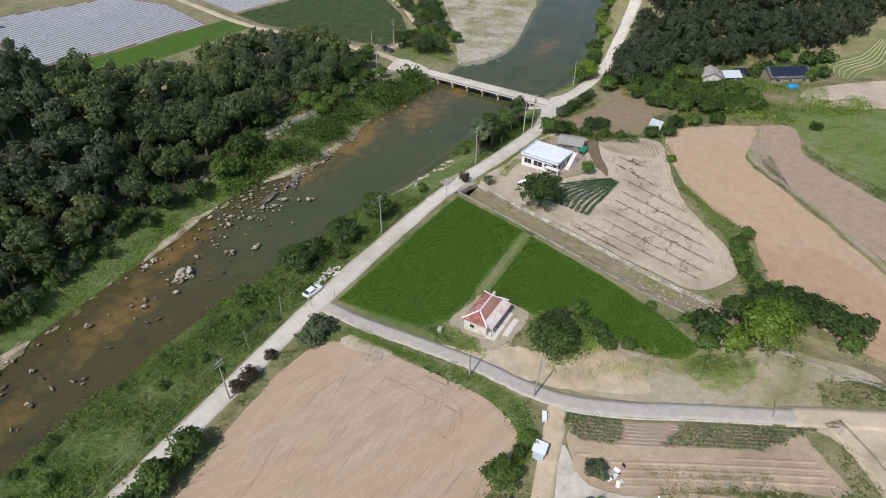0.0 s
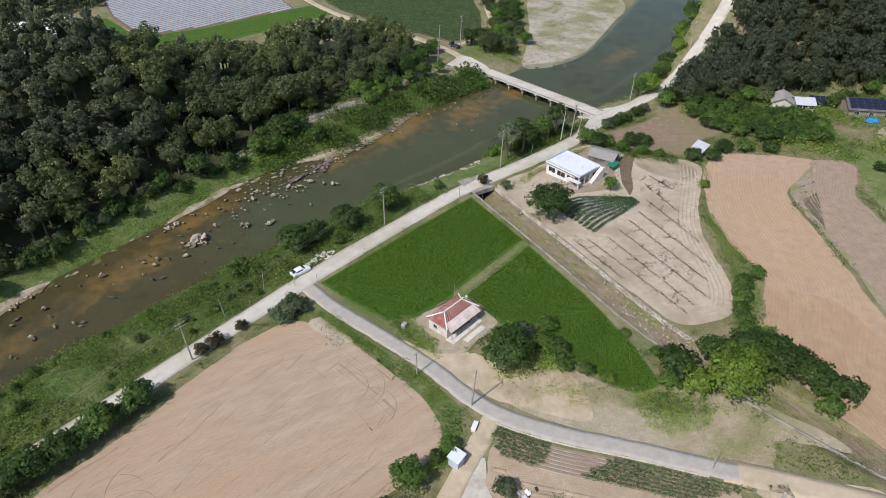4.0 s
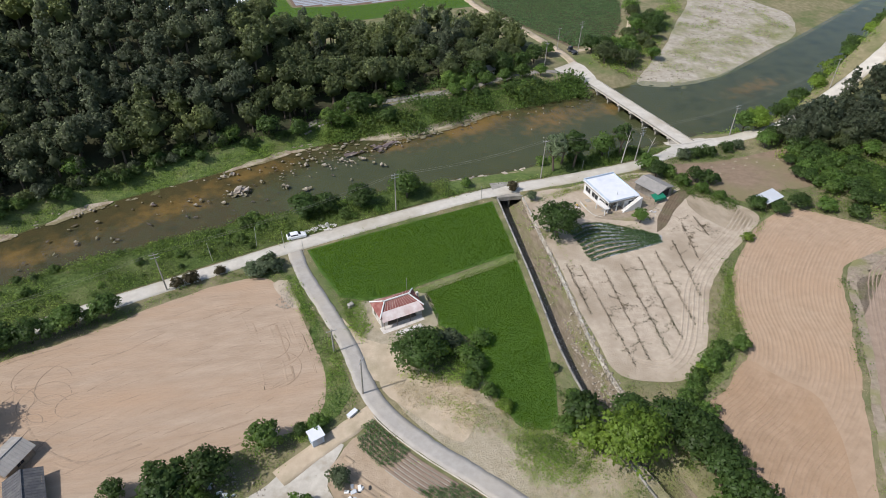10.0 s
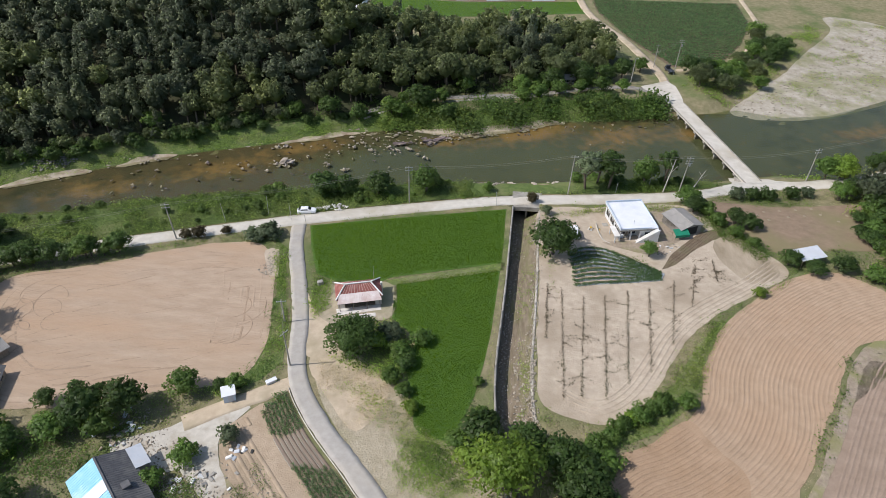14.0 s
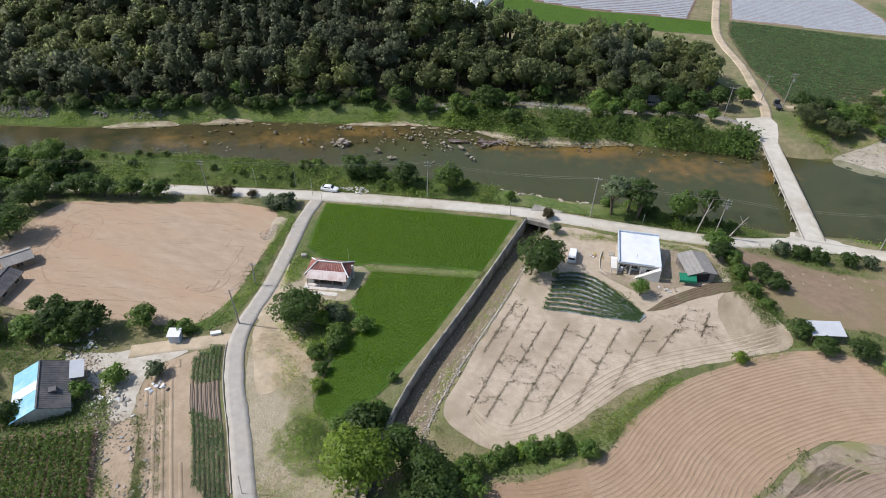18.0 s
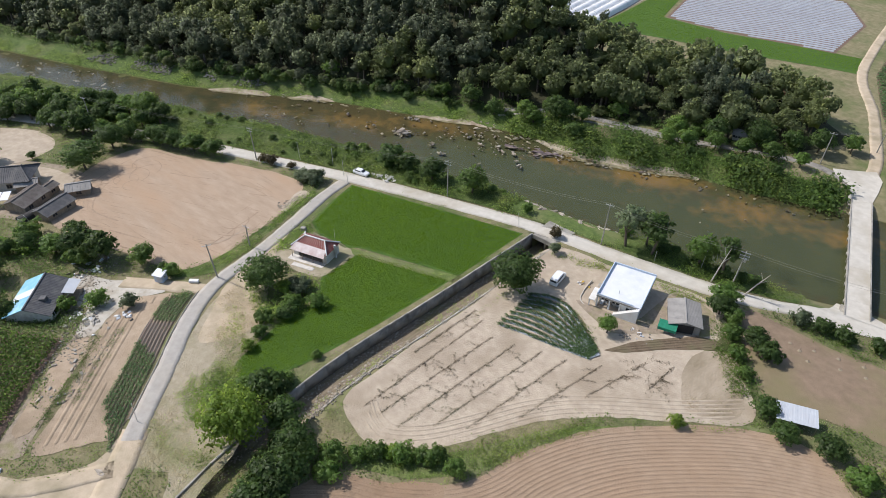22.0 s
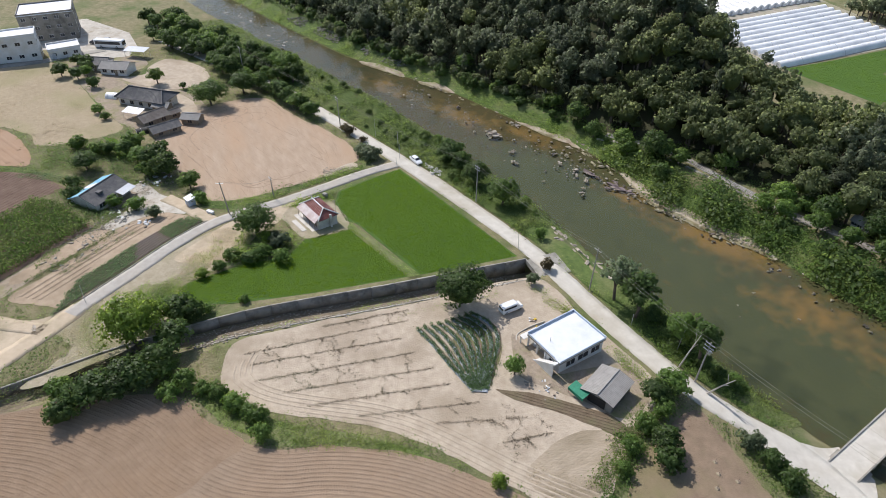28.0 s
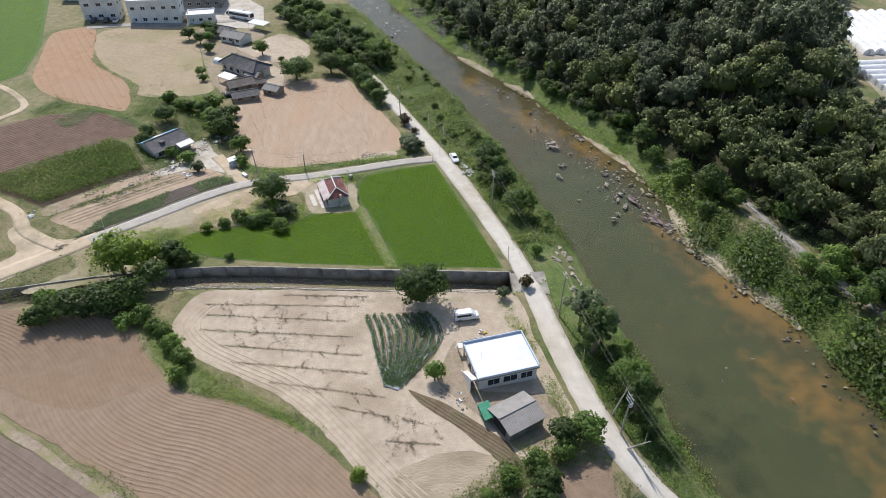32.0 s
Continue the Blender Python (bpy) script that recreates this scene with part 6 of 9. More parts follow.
for x, y, ln, r, a in tunnel_spots:
    tunnel("tarpaulin_shelter", x, y, ln, r, a, "black", "low arched shelter under black tarpaulin", hoops=2)
tunnel("dome_shelter", -18.5, 17.5, 3.5, 1.6, 60, "vinyl", "small white arched shelter by the farmhouse", hoops=2)
for i in range(11):
    x = 25.2 - 4.0 * i
    tunnel("film_greenhouse", x, 270 + 0.25 * i, 66, 1.85, 94, "vinyl", "long white vinyl film greenhouse", "greenhouses", 3, 2.3)
for i in range(15):
    y = 256 + 4.2 * i
    tunnel("film_greenhouse", -46 - 0.25 * i, y, 44, 1.95, 172, "vinyl", "long white vinyl film greenhouse", "greenhouses", 3, 2.4)

# ---- houses under the wooded hill ----
def gable_house(name, x, y, w, d, h, rise, turn, wall, roof, label, solar=0):
    th = thing(name, pose(x, y, gz(x, y), 0, 0, turn), label, "house")
    gable_walls(th, w, d, h, rise, wall)
    gable_roof(th, w, d, h, rise, 0.5, roof, rows=int(w / 0.7), row_r=0.03)
    for i in range(3):
        window(th, -w / 2 + w * (i + 0.5) / 3, -d / 2, 1.5, 1.6, 1.2, 0)
    door(th, 0.9, -d / 2, 0, 0.9, 2.0, 0)
    for i in range(solar):
        for j in range(2):
            x0, y0 = -w / 2 + 0.3 + i * (w - 0.5) / solar, -d / 2 + 0.2 + j * d * 0.24
            k = rise / (d / 2)
            p = part("solar_panel", slope((x0, y0, h + (y0 + d / 2) * k + 0.2), (x0 + (w - 0.5) / solar - 0.12, y0, h + (y0 + d / 2) * k + 0.2),
                                          (x0 + (w - 0.5) / solar - 0.12, y0 + d * 0.22, h + (y0 + d / 2 + d * 0.22) * k + 0.2), (x0, y0 + d * 0.22, h + (y0 + d / 2 + d * 0.22) * k + 0.2), 0.05), M["solar"], th)
    return th


gable_house("house", 221, 77.5, 13, 8, 2.8, 1.8, -38, "wood", "tile_dark", "wooden house with solar panels on a dark roof", 6)
gable_house("house", 209.5, 90.5, 5, 5.5, 2.5, 1.0, -38, "white", "tin", "small white house with a pale tin roof")
gable_house("house", 205.8, 95, 6.4, 6, 2.5, 1.5, 40, "lime_wash", "roof_grey", "small old house with a grey roof")
sp = thing("solar_array", pose(215.5, 89.5, gz(215.5, 89.5), 0, 0, -38), "tilted black solar panels on posts", "solar panel")
for i in range(3):
    part("panel", slope((-2.4 + 1.6 * i, -1.5, 1.0), (-0.9 + 1.6 * i, -1.5, 1.0), (-0.9 + 1.6 * i, 1.5, 2.4), (-2.4 + 1.6 * i, 1.5, 2.4), 0.06), M["solar"], sp)
for x in (-2, 2):
    part("post", rods(((x, 0, -0.5), (x, 0, 1.65), 0.07)), M["steel"], sp)
tp = thing("tarpaulin_heap", pose(216, 72.3, gz(216, 72.3), 0, 0, -30), "goods heaped under a bright blue tarpaulin", "tarpaulin")
bm = bmesh.new()
bmesh.ops.create_icosphere(bm, subdivisions=3, radius=1)
for v in bm.verts:
    v.co = Vector((v.co.x * 2.3, v.co.y * 1.5, max(v.co.z, -0.2) * 1.2)) * (1 + 0.15 * noise.noise(v.co * 2.2))
part("tarpaulin", bm, M["blue_tarp"], tp)

# ---- the white village buildings ----
def block(name, x, y, w, d, storeys, turn, label, wall="white", roof="paint_white", n=4, sh=3.3):
    th = thing(name, pose(x, y, gz(x, y), 0, 0, turn), label, "building")
    h = storeys * sh
    part("wall", boxes((-w / 2, -d / 2, -1, w / 2, d / 2, h - 0.3)), M[wall], th)
    part("roof", boxes((-w / 2 - 0.15, -d / 2 - 0.15, h - 0.3, w / 2 + 0.15, d / 2 + 0.15, h), bevel=0.03), M[roof], th)
    for b in ((-w / 2 - 0.15, -d / 2 - 0.15, w / 2 + 0.15, -d / 2 + 0.1), (-w / 2 - 0.15, d / 2 - 0.1, w / 2 + 0.15, d / 2 + 0.15)):
        part("parapet", boxes((b[0], b[1], h + 0.003, b[2], b[3], h + 0.5), bevel=0.02), M[wall], th)
    for b in ((-w / 2 - 0.15, -d / 2 + 0.1, -w / 2 + 0.1, d / 2 - 0.1), (w / 2 - 0.1, -d / 2 + 0.1, w / 2 + 0.15, d / 2 - 0.1)):
        part("parapet", boxes((b[0], b[1], h + 0.003, b[2], b[3], h + 0.5), bevel=0.02), M[wall], th)
    for s in range(storeys):
        for i in range(n):
            px = -w / 2 + w * (i + 0.5) / n
            window(th, px, -d / 2, s * sh + 1.7, w / n * 0.42, 1.2, 0)
        for i in range(2):
            window(th, w / 2, -d / 2 + d * (i + 0.5) / 2, s * sh + 1.7, 1.6, 1.2, 1)
            window(th, -w / 2, -d / 2 + d * (i + 0.5) / 2, s * sh + 1.7, 1.6, 1.2, 3)
    door(th, -w / 2 + 1.4, -d / 2, 0, 1.1, 2.1, 0, "tin")
    return th


block("white_building", -63.5, -36, 13, 8, 2, 95, "white two-storey building with a flat roof", n=3, sh=4.2)
block("white_building", -61.5, -15, 19, 8, 2, 94, "long white two-storey building with a flat roof", n=5, sh=4.2)
block("grey_building", -86, -4, 18, 14, 3, 92, "grey three-storey building with a white roof", wall="dark_wall", n=5)
block("low_building", -62, 1.5, 10, 7, 1, 100, "low white building beside the car park", n=3)
gable_house("village_house", -46, 12.5, 9, 6, 2.5, 1.3, 62, "lime_wash", "tile_dark", "village house with a dark roof")
gable_house("village_house", -40, 19, 9, 6, 2.5, 1.3, 62, "white", "roof_grey", "village house with a grey roof")
block("low_building", -88, -52, 16, 9, 2, 95, "white building at the village edge", n=4)
cn = thing("canopy", pose(-54, 25, gz(-54, 25), 0, 0, 60), "pale green flat canopy beside the car park", "canopy")
part("sheet", slope((-4, -2, 2.6), (4, -2, 2.6), (4, 2, 2.9), (-4, 2, 2.9), 0.06), M["tin"], cn)
for x in (-3.7, 3.7):
    for y in (-1.7, 1.7):
        part("post", rods(((x, y, -0.3), (x, y, 2.6), 0.06)), M["steel"], cn)
gable_house("forest_house", 115.5, 216, 8, 6, 2.4, 1.3, 30, "lime_wash", "red_tile", "house with a brown roof behind the woods")
gable_house("forest_hut", 113, 182, 4, 3, 2.2, 0.8, 10, "lime_wash", "roof_grey", "small hut under the trees by the track")


# ---- vehicles ----
def loft(sections):
    """A closed body through cross sections (x, half width, z low, z high)."""
    bm = bmesh.new()
    rings = []
    for x, w, lo, hi in sections:
        c = min(0.12, (hi - lo) * 0.3)
        rings.append([bm.verts.new(p) for p in ((x, -w + 0.03, lo), (x, w - 0.03, lo), (x, w, lo + c), (x, w, hi - c), (x, w - c, hi), (x, -w + c, hi), (x, -w, hi - c), (x, -w, lo + c))])
    for a, b in zip(rings[:-1], rings[1:]):
        for i in range(8):
            bm.faces.new((a[i], a[(i + 1) % 8], b[(i + 1) % 8], b[i]))
    bm.faces.new(rings[0][::-1])
    bm.faces.new(rings[-1])
    bmesh.ops.recalc_face_normals(bm, faces=bm.faces[:])
    return bm


CAR_PAINT = {c: mat("car_paint_" + c, v, tuple(k * 1.08 for k in v), 0.5, 0.25, spec=0.5) for c, v in {"white": (0.72, 0.73, 0.74), "silver": (0.45, 0.46, 0.47), "dark": (0.05, 0.055, 0.065), "blue": (0.08, 0.14, 0.3)}.items()}


def vehicle(name, x, y, turn, paint, label, kind="saloon", dz=0.0):
    z = gz(x, y) + dz
    th = thing(name, pose(x, y, z, 0, 0, turn), label, "car")
    P = CAR_PAINT[paint]
    if kind == "van":
        part("body", loft([(-2.35, 0.8, 0.4, 1.0), (-2.3, 0.86, 0.3, 1.05), (1.6, 0.88, 0.3, 1.05), (2.2, 0.84, 0.3, 0.95), (2.38, 0.75, 0.4, 0.8)]), P, th)
        part("cabin", loft([(-2.3, 0.8, 1.0, 1.75), (-2.15, 0.8, 1.0, 1.88), (0.7, 0.8, 1.0, 1.88), (1.0, 0.78, 1.0, 1.8), (1.7, 0.74, 0.95, 1.1)]), P, th)
        side, front, back, wb, R = (-2.0, 0.8, 1.15, 1.6), (0.85, 1.72, 1.06, 1.7), -2.34, 1.45, 0.33
    elif kind == "truck":
        part("body", loft([(1.1, 0.85, 0.4, 1.1), (2.3, 0.85, 0.4, 1.05), (2.4, 0.8, 0.5, 0.95)]), P, th)
        part("cabin", loft([(1.1, 0.82, 1.05, 1.95), (1.3, 0.82, 1.05, 2.0), (1.9, 0.8, 1.05, 1.9), (2.25, 0.78, 1.0, 1.2)]), P, th)
        part("bed", boxes((-2.4, -0.85, 0.6, 1.0, 0.85, 0.7), (-2.4, -0.85, 0.7, -2.32, 0.85, 1.05), (-2.32, -0.85, 0.7, 1.0, -0.78, 1.05), (-2.32, 0.78, 0.7, 1.0, 0.85, 1.05)), P, th)
        side, front, back, wb, R = (1.2, 1.9, 1.2, 1.7), (1.95, 2.24, 1.2, 1.8), None, 1.5, 0.33
    elif kind == "bus":
        part("body", loft([(-5.4, 1.1, 0.5, 2.8), (-5.3, 1.2, 0.4, 3.0), (5.2, 1.2, 0.4, 3.0), (5.4, 1.1, 0.5, 2.8)]), P, th)
        side, front, back, wb, R = (-4.9, 4.6, 1.5, 2.5), (5.38, 5.42, 1.3, 2.6), -5.42, 3.0, 0.48
    else:
        part("body", loft([(-2.2, 0.7, 0.45, 0.9), (-2.1, 0.84, 0.3, 0.98), (0.8, 0.88, 0.25, 1.0), (1.9, 0.82, 0.28, 0.85), (2.2, 0.68, 0.4, 0.72)]), P, th)
        part("cabin", loft([(-1.9, 0.7, 0.92, 1.05), (-1.3, 0.66, 0.92, 1.42), (-0.2, 0.66, 0.92, 1.48), (0.3, 0.66, 0.92, 1.42), (1.05, 0.72, 0.9, 1.02)]), P, th)
        side, front, back, wb, R = (-1.3, 0.3, 1.05, 1.32), (0.4, 1.0, 1.05, 1.4), None, 1.35, 0.32
    hw = 1.21 if kind == "bus" else 0.815 if kind != "saloon" else 0.71
    for s in (-1, 1):
        part("side_window", boxes((side[0], s * hw - 0.02, side[2], side[1], s * hw + 0.02, side[3])), M["glass"], th)
    w = hw - 0.12
    part("windscreen", slope((front[1] + 0.02, -w, front[2]), (front[1] + 0.02, w, front[2]), (front[0] + 0.06, w, front[3]), (front[0] + 0.06, -w, front[3]), 0.03), M["glass"], th)
    if kind == "saloon":
        part("rear_window", slope((-1.92, w, 1.06), (-1.92, -w, 1.06), (-1.34, -w, 1.4), (-1.34, w, 1.4), 0.03), M["glass"], th)
    elif back:
        part("rear_window", boxes((back - 0.02, -w, 1.2, back + 0.04, w, 1.65)), M["glass"], th)
    for x_ in (-wb, wb):
        for s in (-1, 1):
            o = hw + (0.06 if kind != "saloon" else 0.12)
            wh = part("wheel", rods(((x_, s * (o - 0.2), R), (x_, s * o, R), R), n=14), M["black"], th)
            part("rim", rods(((x_, s * o, R), (x_, s * (o + 0.015), R), R * 0.6), n=10), M["steel"], wh)
    lx = {"van": 2.34, "truck": 2.38, "bus": 5.4, "saloon": 2.12}[kind]
    for s in (-1, 1):
        part("headlight", boxes((lx - 0.06, s * 0.6 - 0.14, 0.62, lx + 0.03, s * 0.6 + 0.14, 0.78)), M["steel"], th)
    return th


vehicle("saloon_car", 48.2, 93.4, 12, "white", "pale car parked at the river lane", dz=0.12)
vehicle("van", 110.9, 91.2, 98, "white", "white van parked in the sandy yard", "van", 0.06)
vehicle("pickup_truck", 149.4, 197.5, 105, "dark", "dark pickup truck on the farm track", "truck", 0.1)
vehicle("bus", -66, 16, 62, "white", "white minibus in the car park", "bus", 0.08)
vehicle("parked_car", -57.2, -38, 5, "dark", "dark car parked before the white building", dz=0.05)
vehicle("parked_car", -57.6, -33.5, 5, "dark", "dark car parked before the white building", dz=0.05)
vehicle("parked_car", -58, -30, 5, "silver", "silver car parked before the white building", dz=0.05)
vehicle("parked_car", -71, 11, 60, "dark", "dark car in the car park", dz=0.08)
vehicle("parked_car", -73, 15, 60, "silver", "silver car in the car park", dz=0.08)


# ---- poles and wires ----
def utility_pole(x, y, h, label, lean_x=0.0, lean_y=0.0, arms=2, turn=20, box_=False):
    th = thing("utility_pole", pose(x, y, gz(x, y), lean_y, lean_x, turn), label, "utility pole", "utility poles")
    part("pole", rods(((0, 0, -0.8), (0, 0, h), 0.17, 0.1), n=10), M["concrete"], th)
    for i in range(arms):
        z = h - 0.35 - 0.75 * i
        a = part("crossarm", boxes((-0.9, -0.16, z - 0.05, 0.9, -0.06, z + 0.05)), M["steel"], th)
        for px in (-0.8, 0.0, 0.8):
            part("insulator", rods(((px, -0.11, z + 0.05), (px, -0.11, z + 0.22), 0.05, 0.03), n=6), M["white"], a)
    if box_:
        part("transformer", rods(((0.38, 0, h - 2.6), (0.38, 0, h - 1.8), 0.24), n=12), M["steel"], th)
    return th


POLES = [(22.3, 79.1, 9.8, -2, 1, 2), (71.7, 100.8, 10.3, 0.5, 0, 2), (110.4, 109.4, 11.0, 2, 0, 1), (59.6, 43.7, 9.0, -3, 3, 1), (138.2, 114.0, 10.5, 3, 2, 3), (173.5, 126.5, 9.5, 1, 0, 2),
         (150.6, 195.5, 12.5, 2, 0, 2), (134.5, 184.8, 9.5, 2, 0, 1), (55.2, 54.5, 5.8, 0, 0, 1), (144.5, 201, 8.5, 1, 0, 1), (-28, 58, 9.5, 0, 0, 1), (212, 138.5, 9.5, 0, 0, 1)]
for i, (x, y, h, lx, ly, arms) in enumerate(POLES):
    utility_pole(x, y, h, "grey concrete utility pole with steel crossarms", lx, ly, arms, 15 if i != 3 else 60, i in (4, 6))
for x, y, h in ((30.5, 87.3, 5.2), (39.5, 91.2, 5.6), (93.0, 101.9, 4.0), (45.6, 89.6, 4.6), (83.2, 14.6, 4.2), (49.8, 87.5, 3.2), (122.3, 111.5, 3.0), (131.0, 115.5, 5.5)):
    th = thing("post", pose(x, y, gz(x, y), rng.uniform(-4, 4), rng.uniform(-4, 4), 0), "thin grey metal post beside the lane", "post", "roadside posts")
    part("shaft", rods(((0, 0, -0.5), (0, 0, h), 0.06, 0.045), n=8), M["steel"], th)
    part("cap", rods(((0, 0, h), (0, 0, h + 0.08), 0.075), n=8), M["steel"], th)
for x, y, h, dx, dy in ((134.2, 113.6, 9.0, 1.6, 1.0), (140.8, 114.2, 6.0, 3.2, 1.8)):
    th = thing("dead_tree", pose(x, y, gz(x, y)), "bare pale leaning tree trunk", "tree")
    part("trunk", rods(((0, 0, -0.5), (dx * 0.5, dy * 0.5, h * 0.5), 0.17, 0.13), ((dx * 0.5, dy * 0.5, h * 0.5), (dx, dy, h), 0.13, 0.05)), M["pale_bark"], th)
    part("branch", rods(((dx * 0.6, dy * 0.6, h * 0.6), (dx * 0.6 + 1.3, dy * 0.6 - 0.4, h * 0.86), 0.06, 0.02)), M["pale_bark"], th)
    part("branch", rods(((dx * 0.75, dy * 0.75, h * 0.75), (dx * 0.75 - 0.9, dy * 0.75 + 0.5, h * 0.95), 0.05, 0.02)), M["pale_bark"], th)
links = [(10, 0), (0, 1), (1, 2), (2, 4), (4, 5), (5, 11), (6, 7), (3, 8)]
for a, b in links:
    pa, pb = POLES[a], POLES[b]
    for k, off in ((0, -0.8), (1, 0.8)):
        p0, p1 = Vector((pa[0], pa[1] + off * 0.5, gz(pa[0], pa[1]) + pa[2] - 0.2)), Vector((pb[0], pb[1] + off * 0.5, gz(pb[0], pb[1]) + pb[2] - 0.2))
        pts = [p0.lerp(p1, i / 10) - Vector((0, 0, 1.1 * 4 * (i / 10) * (1 - i / 10))) for i in range(11)]
        w = part("power_line", tube(pts, 0.016), M["concrete"])
        tagged(w, "thin black power line sagging between poles", "wire", "power lines")

# ---- railing on the far track ----
rail = thing("railing", pose(0, 0, 0), "pale steel railing along the riverside track", "railing")
RP = smooth_line([(58, 156.5), (66, 161.2), (76, 164.2), (92, 168.2)], 2.0)
for i, (x, y) in enumerate(RP):
    part("post", rods(((x, y, gz(x, y) - 0.3), (x, y, gz(x, y) + 1.25), 0.05), n=6), M["steel"], rail)
for dz in (0.45, 0.85, 1.22):
    part("rail", tube([(p[0], p[1], gz(*p) + dz) for p in RP], 0.035), M["steel"], rail)
kerb = thing("track_wall", pose(0, 0, 0), "pale concrete edge wall below the riverside track", "wall", kind="structure")
KP = smooth_line([(50, 149.0), (60, 155.5), (76, 162.5), (95, 167.5), (108, 171.5)], 4.0)
for a, b in zip(KP[:-1], KP[1:]):
    d = (Vector(b) - Vector(a)).normalized() * 0.02
    n2 = Vector((-d.y, d.x)).normalized() * 0.25
    za, zb = gz(*a), gz(*b)
    V = [(a[0] - n2.x, a[1] - n2.y, za - 0.8), (b[0] - d.x - n2.x, b[1] - d.y - n2.y, zb - 0.8), (b[0] - d.x + n2.x, b[1] - d.y + n2.y, zb - 0.8), (a[0] + n2.x, a[1] + n2.y, za - 0.8)]
    V += [(x, y, (za if k in (0, 3) else zb) + 0.35) for k, (x, y, _) in enumerate(V)]
    part("wall_panel", np_mesh("wall_panel", V, [(0, 3, 2, 1), (4, 5, 6, 7), (0, 1, 5, 4), (1, 2, 6, 5), (2, 3, 7, 6), (3, 0, 4, 7)]), M["concrete"], kerb)

# ---- more trees ----
def inside_of(poly):
    P = np.array(poly, float)

    def test(x, y):
        x1, y1 = P[:, 0], P[:, 1]
        x2, y2 = np.roll(x1, -1), np.roll(y1, -1)
        hit = ((y1 > y) != (y2 > y)) & (x < (x2 - x1) * (y - y1) / np.where(y2 == y1, 1e-9, y2 - y1) + x1)
        return bool(hit.sum() % 2)
    return test


def grove(poly, n, r0, r1, kinds, leaves, label, group, ratio=1.7, gap=1.5):
    t, got, tries = inside_of(poly), [], 0
    xs, ys = [p[0] for p in poly], [p[1] for p in poly]
    while len(got) < n and tries < n * 40:
        tries += 1
        x, y, r = rt.uniform(min(xs), max(xs)), rt.uniform(min(ys), max(ys)), rt.uniform(r0, r1)
        if t(x, y) and all((x - a) ** 2 + (y - b) ** 2 > ((r + c) / gap) ** 2 for a, b, c in got):
            got.append((x, y, r))
            k = kinds[len(got) % len(kinds)]
            tree("bush" if k == "bush" else "tree", x, y, r, r * (1.3 if k == "bush" else ratio), k, leaves[len(got) % len(leaves)], "bark", label, group)


grove([(166, 183), (178, 190), (190, 210), (197, 226), (190, 244), (184, 226), (172, 204), (156, 198), (158, 184)], 24, 2.8, 4.6, ["round"], ["dark", "forest", "mid"], "dark leafy tree beside the gravel bar", "trees at the gravel bar")
grove([(178, 86), (190, 70), (200, 74), (204, 84), (192, 104), (180, 110), (174, 98)], 56, 1.8, 3.4, ["bush", "round", "bush"], ["mid", "dark", "mid"], "green shrub on the rough slope", "shrubs on the slope", 1.4, 1.7)
grove([(174, 113), (186, 108), (196, 102), (204, 98), (200, 104), (186, 116), (178, 118)], 14, 2.4, 3.8, ["round"], ["dark", "mid", "forest"], "leafy tree below the pine woods", "trees above the lane")
grove([(222, 66), (240, 70), (262, 80), (250, 96), (228, 88), (212, 92)], 16, 2.2, 3.6, ["round", "bush"], ["mid", "dark"], "leafy green tree behind the hill houses", "trees round the hill houses")
grove([(-95, 36), (-60, 54), (-28, 74), (-16, 78), (-14, 71), (-26, 64), (-60, 44), (-90, 28)], 30, 2.8, 4.6, ["round"], ["dark", "mid", "dark"], "leafy tree on the village river bank", "trees on the village bank", 1.9)
grove([(-66, 34), (-52, 46), (-34, 58), (-22, 54), (-30, 50), (-44, 47), (-54, 37)], 12, 2.8, 4.2, ["round"], ["dark"], "dark tree beside the small field", "trees beside the small field", 1.9)
grove([(14, 8), (26, 20), (40, 30), (30, 34), (16, 27)], 8, 2.0, 3.2, ["round", "bush"], ["dark", "mid"], "leafy green tree behind the farmhouse", "trees behind the farmhouse")
for i in range(62):
    x = rt.uniform(-62, 134)
    f, n_ = float(line(FOOT, x)), float(line(NORTH_BANK, x))
    y = f - rt.uniform(0.5, 3.5) if i % 2 else n_ + rt.uniform(5.0, 8.0)
    r = 0.9 + 2.2 * rt.uniform(0, 1) ** 1.5
    tree("bush", x, y, r, r * rt.uniform(1.1, 1.8), "bush", ["dark", "mid", "dark", "forest"][i % 4], "bark", "leafy bush on the far river bank", "bushes on the far bank")
for x, y, r in ((66, 156.5, 4.2), (58, 152.5, 3.2), (40, 148, 3.6), (30, 145, 3.0), (98, 172, 3.4), (108, 176.5, 4.0), (118, 181, 4.4), (126, 186, 3.6), (80, 170, 3.4), (-8, 131, 3.2), (132, 190, 3.8), (139, 196, 3.0), (131, 178, 2.4), (61, 152, 3.0), (68.5, 158.2, 3.4), (73, 160.6, 2.8), (98, 165.5, 2.6), (103, 167.5, 3.2), (110, 171, 3.0), (117, 173.5, 2.8), (124, 176, 3.0)):
    tree("tree", x, y, r, r * 1.8, "round", "mid" if r < 3.5 else "dark", "bark", "rounded tree at the foot of the woods", "trees at the foot of the woods")

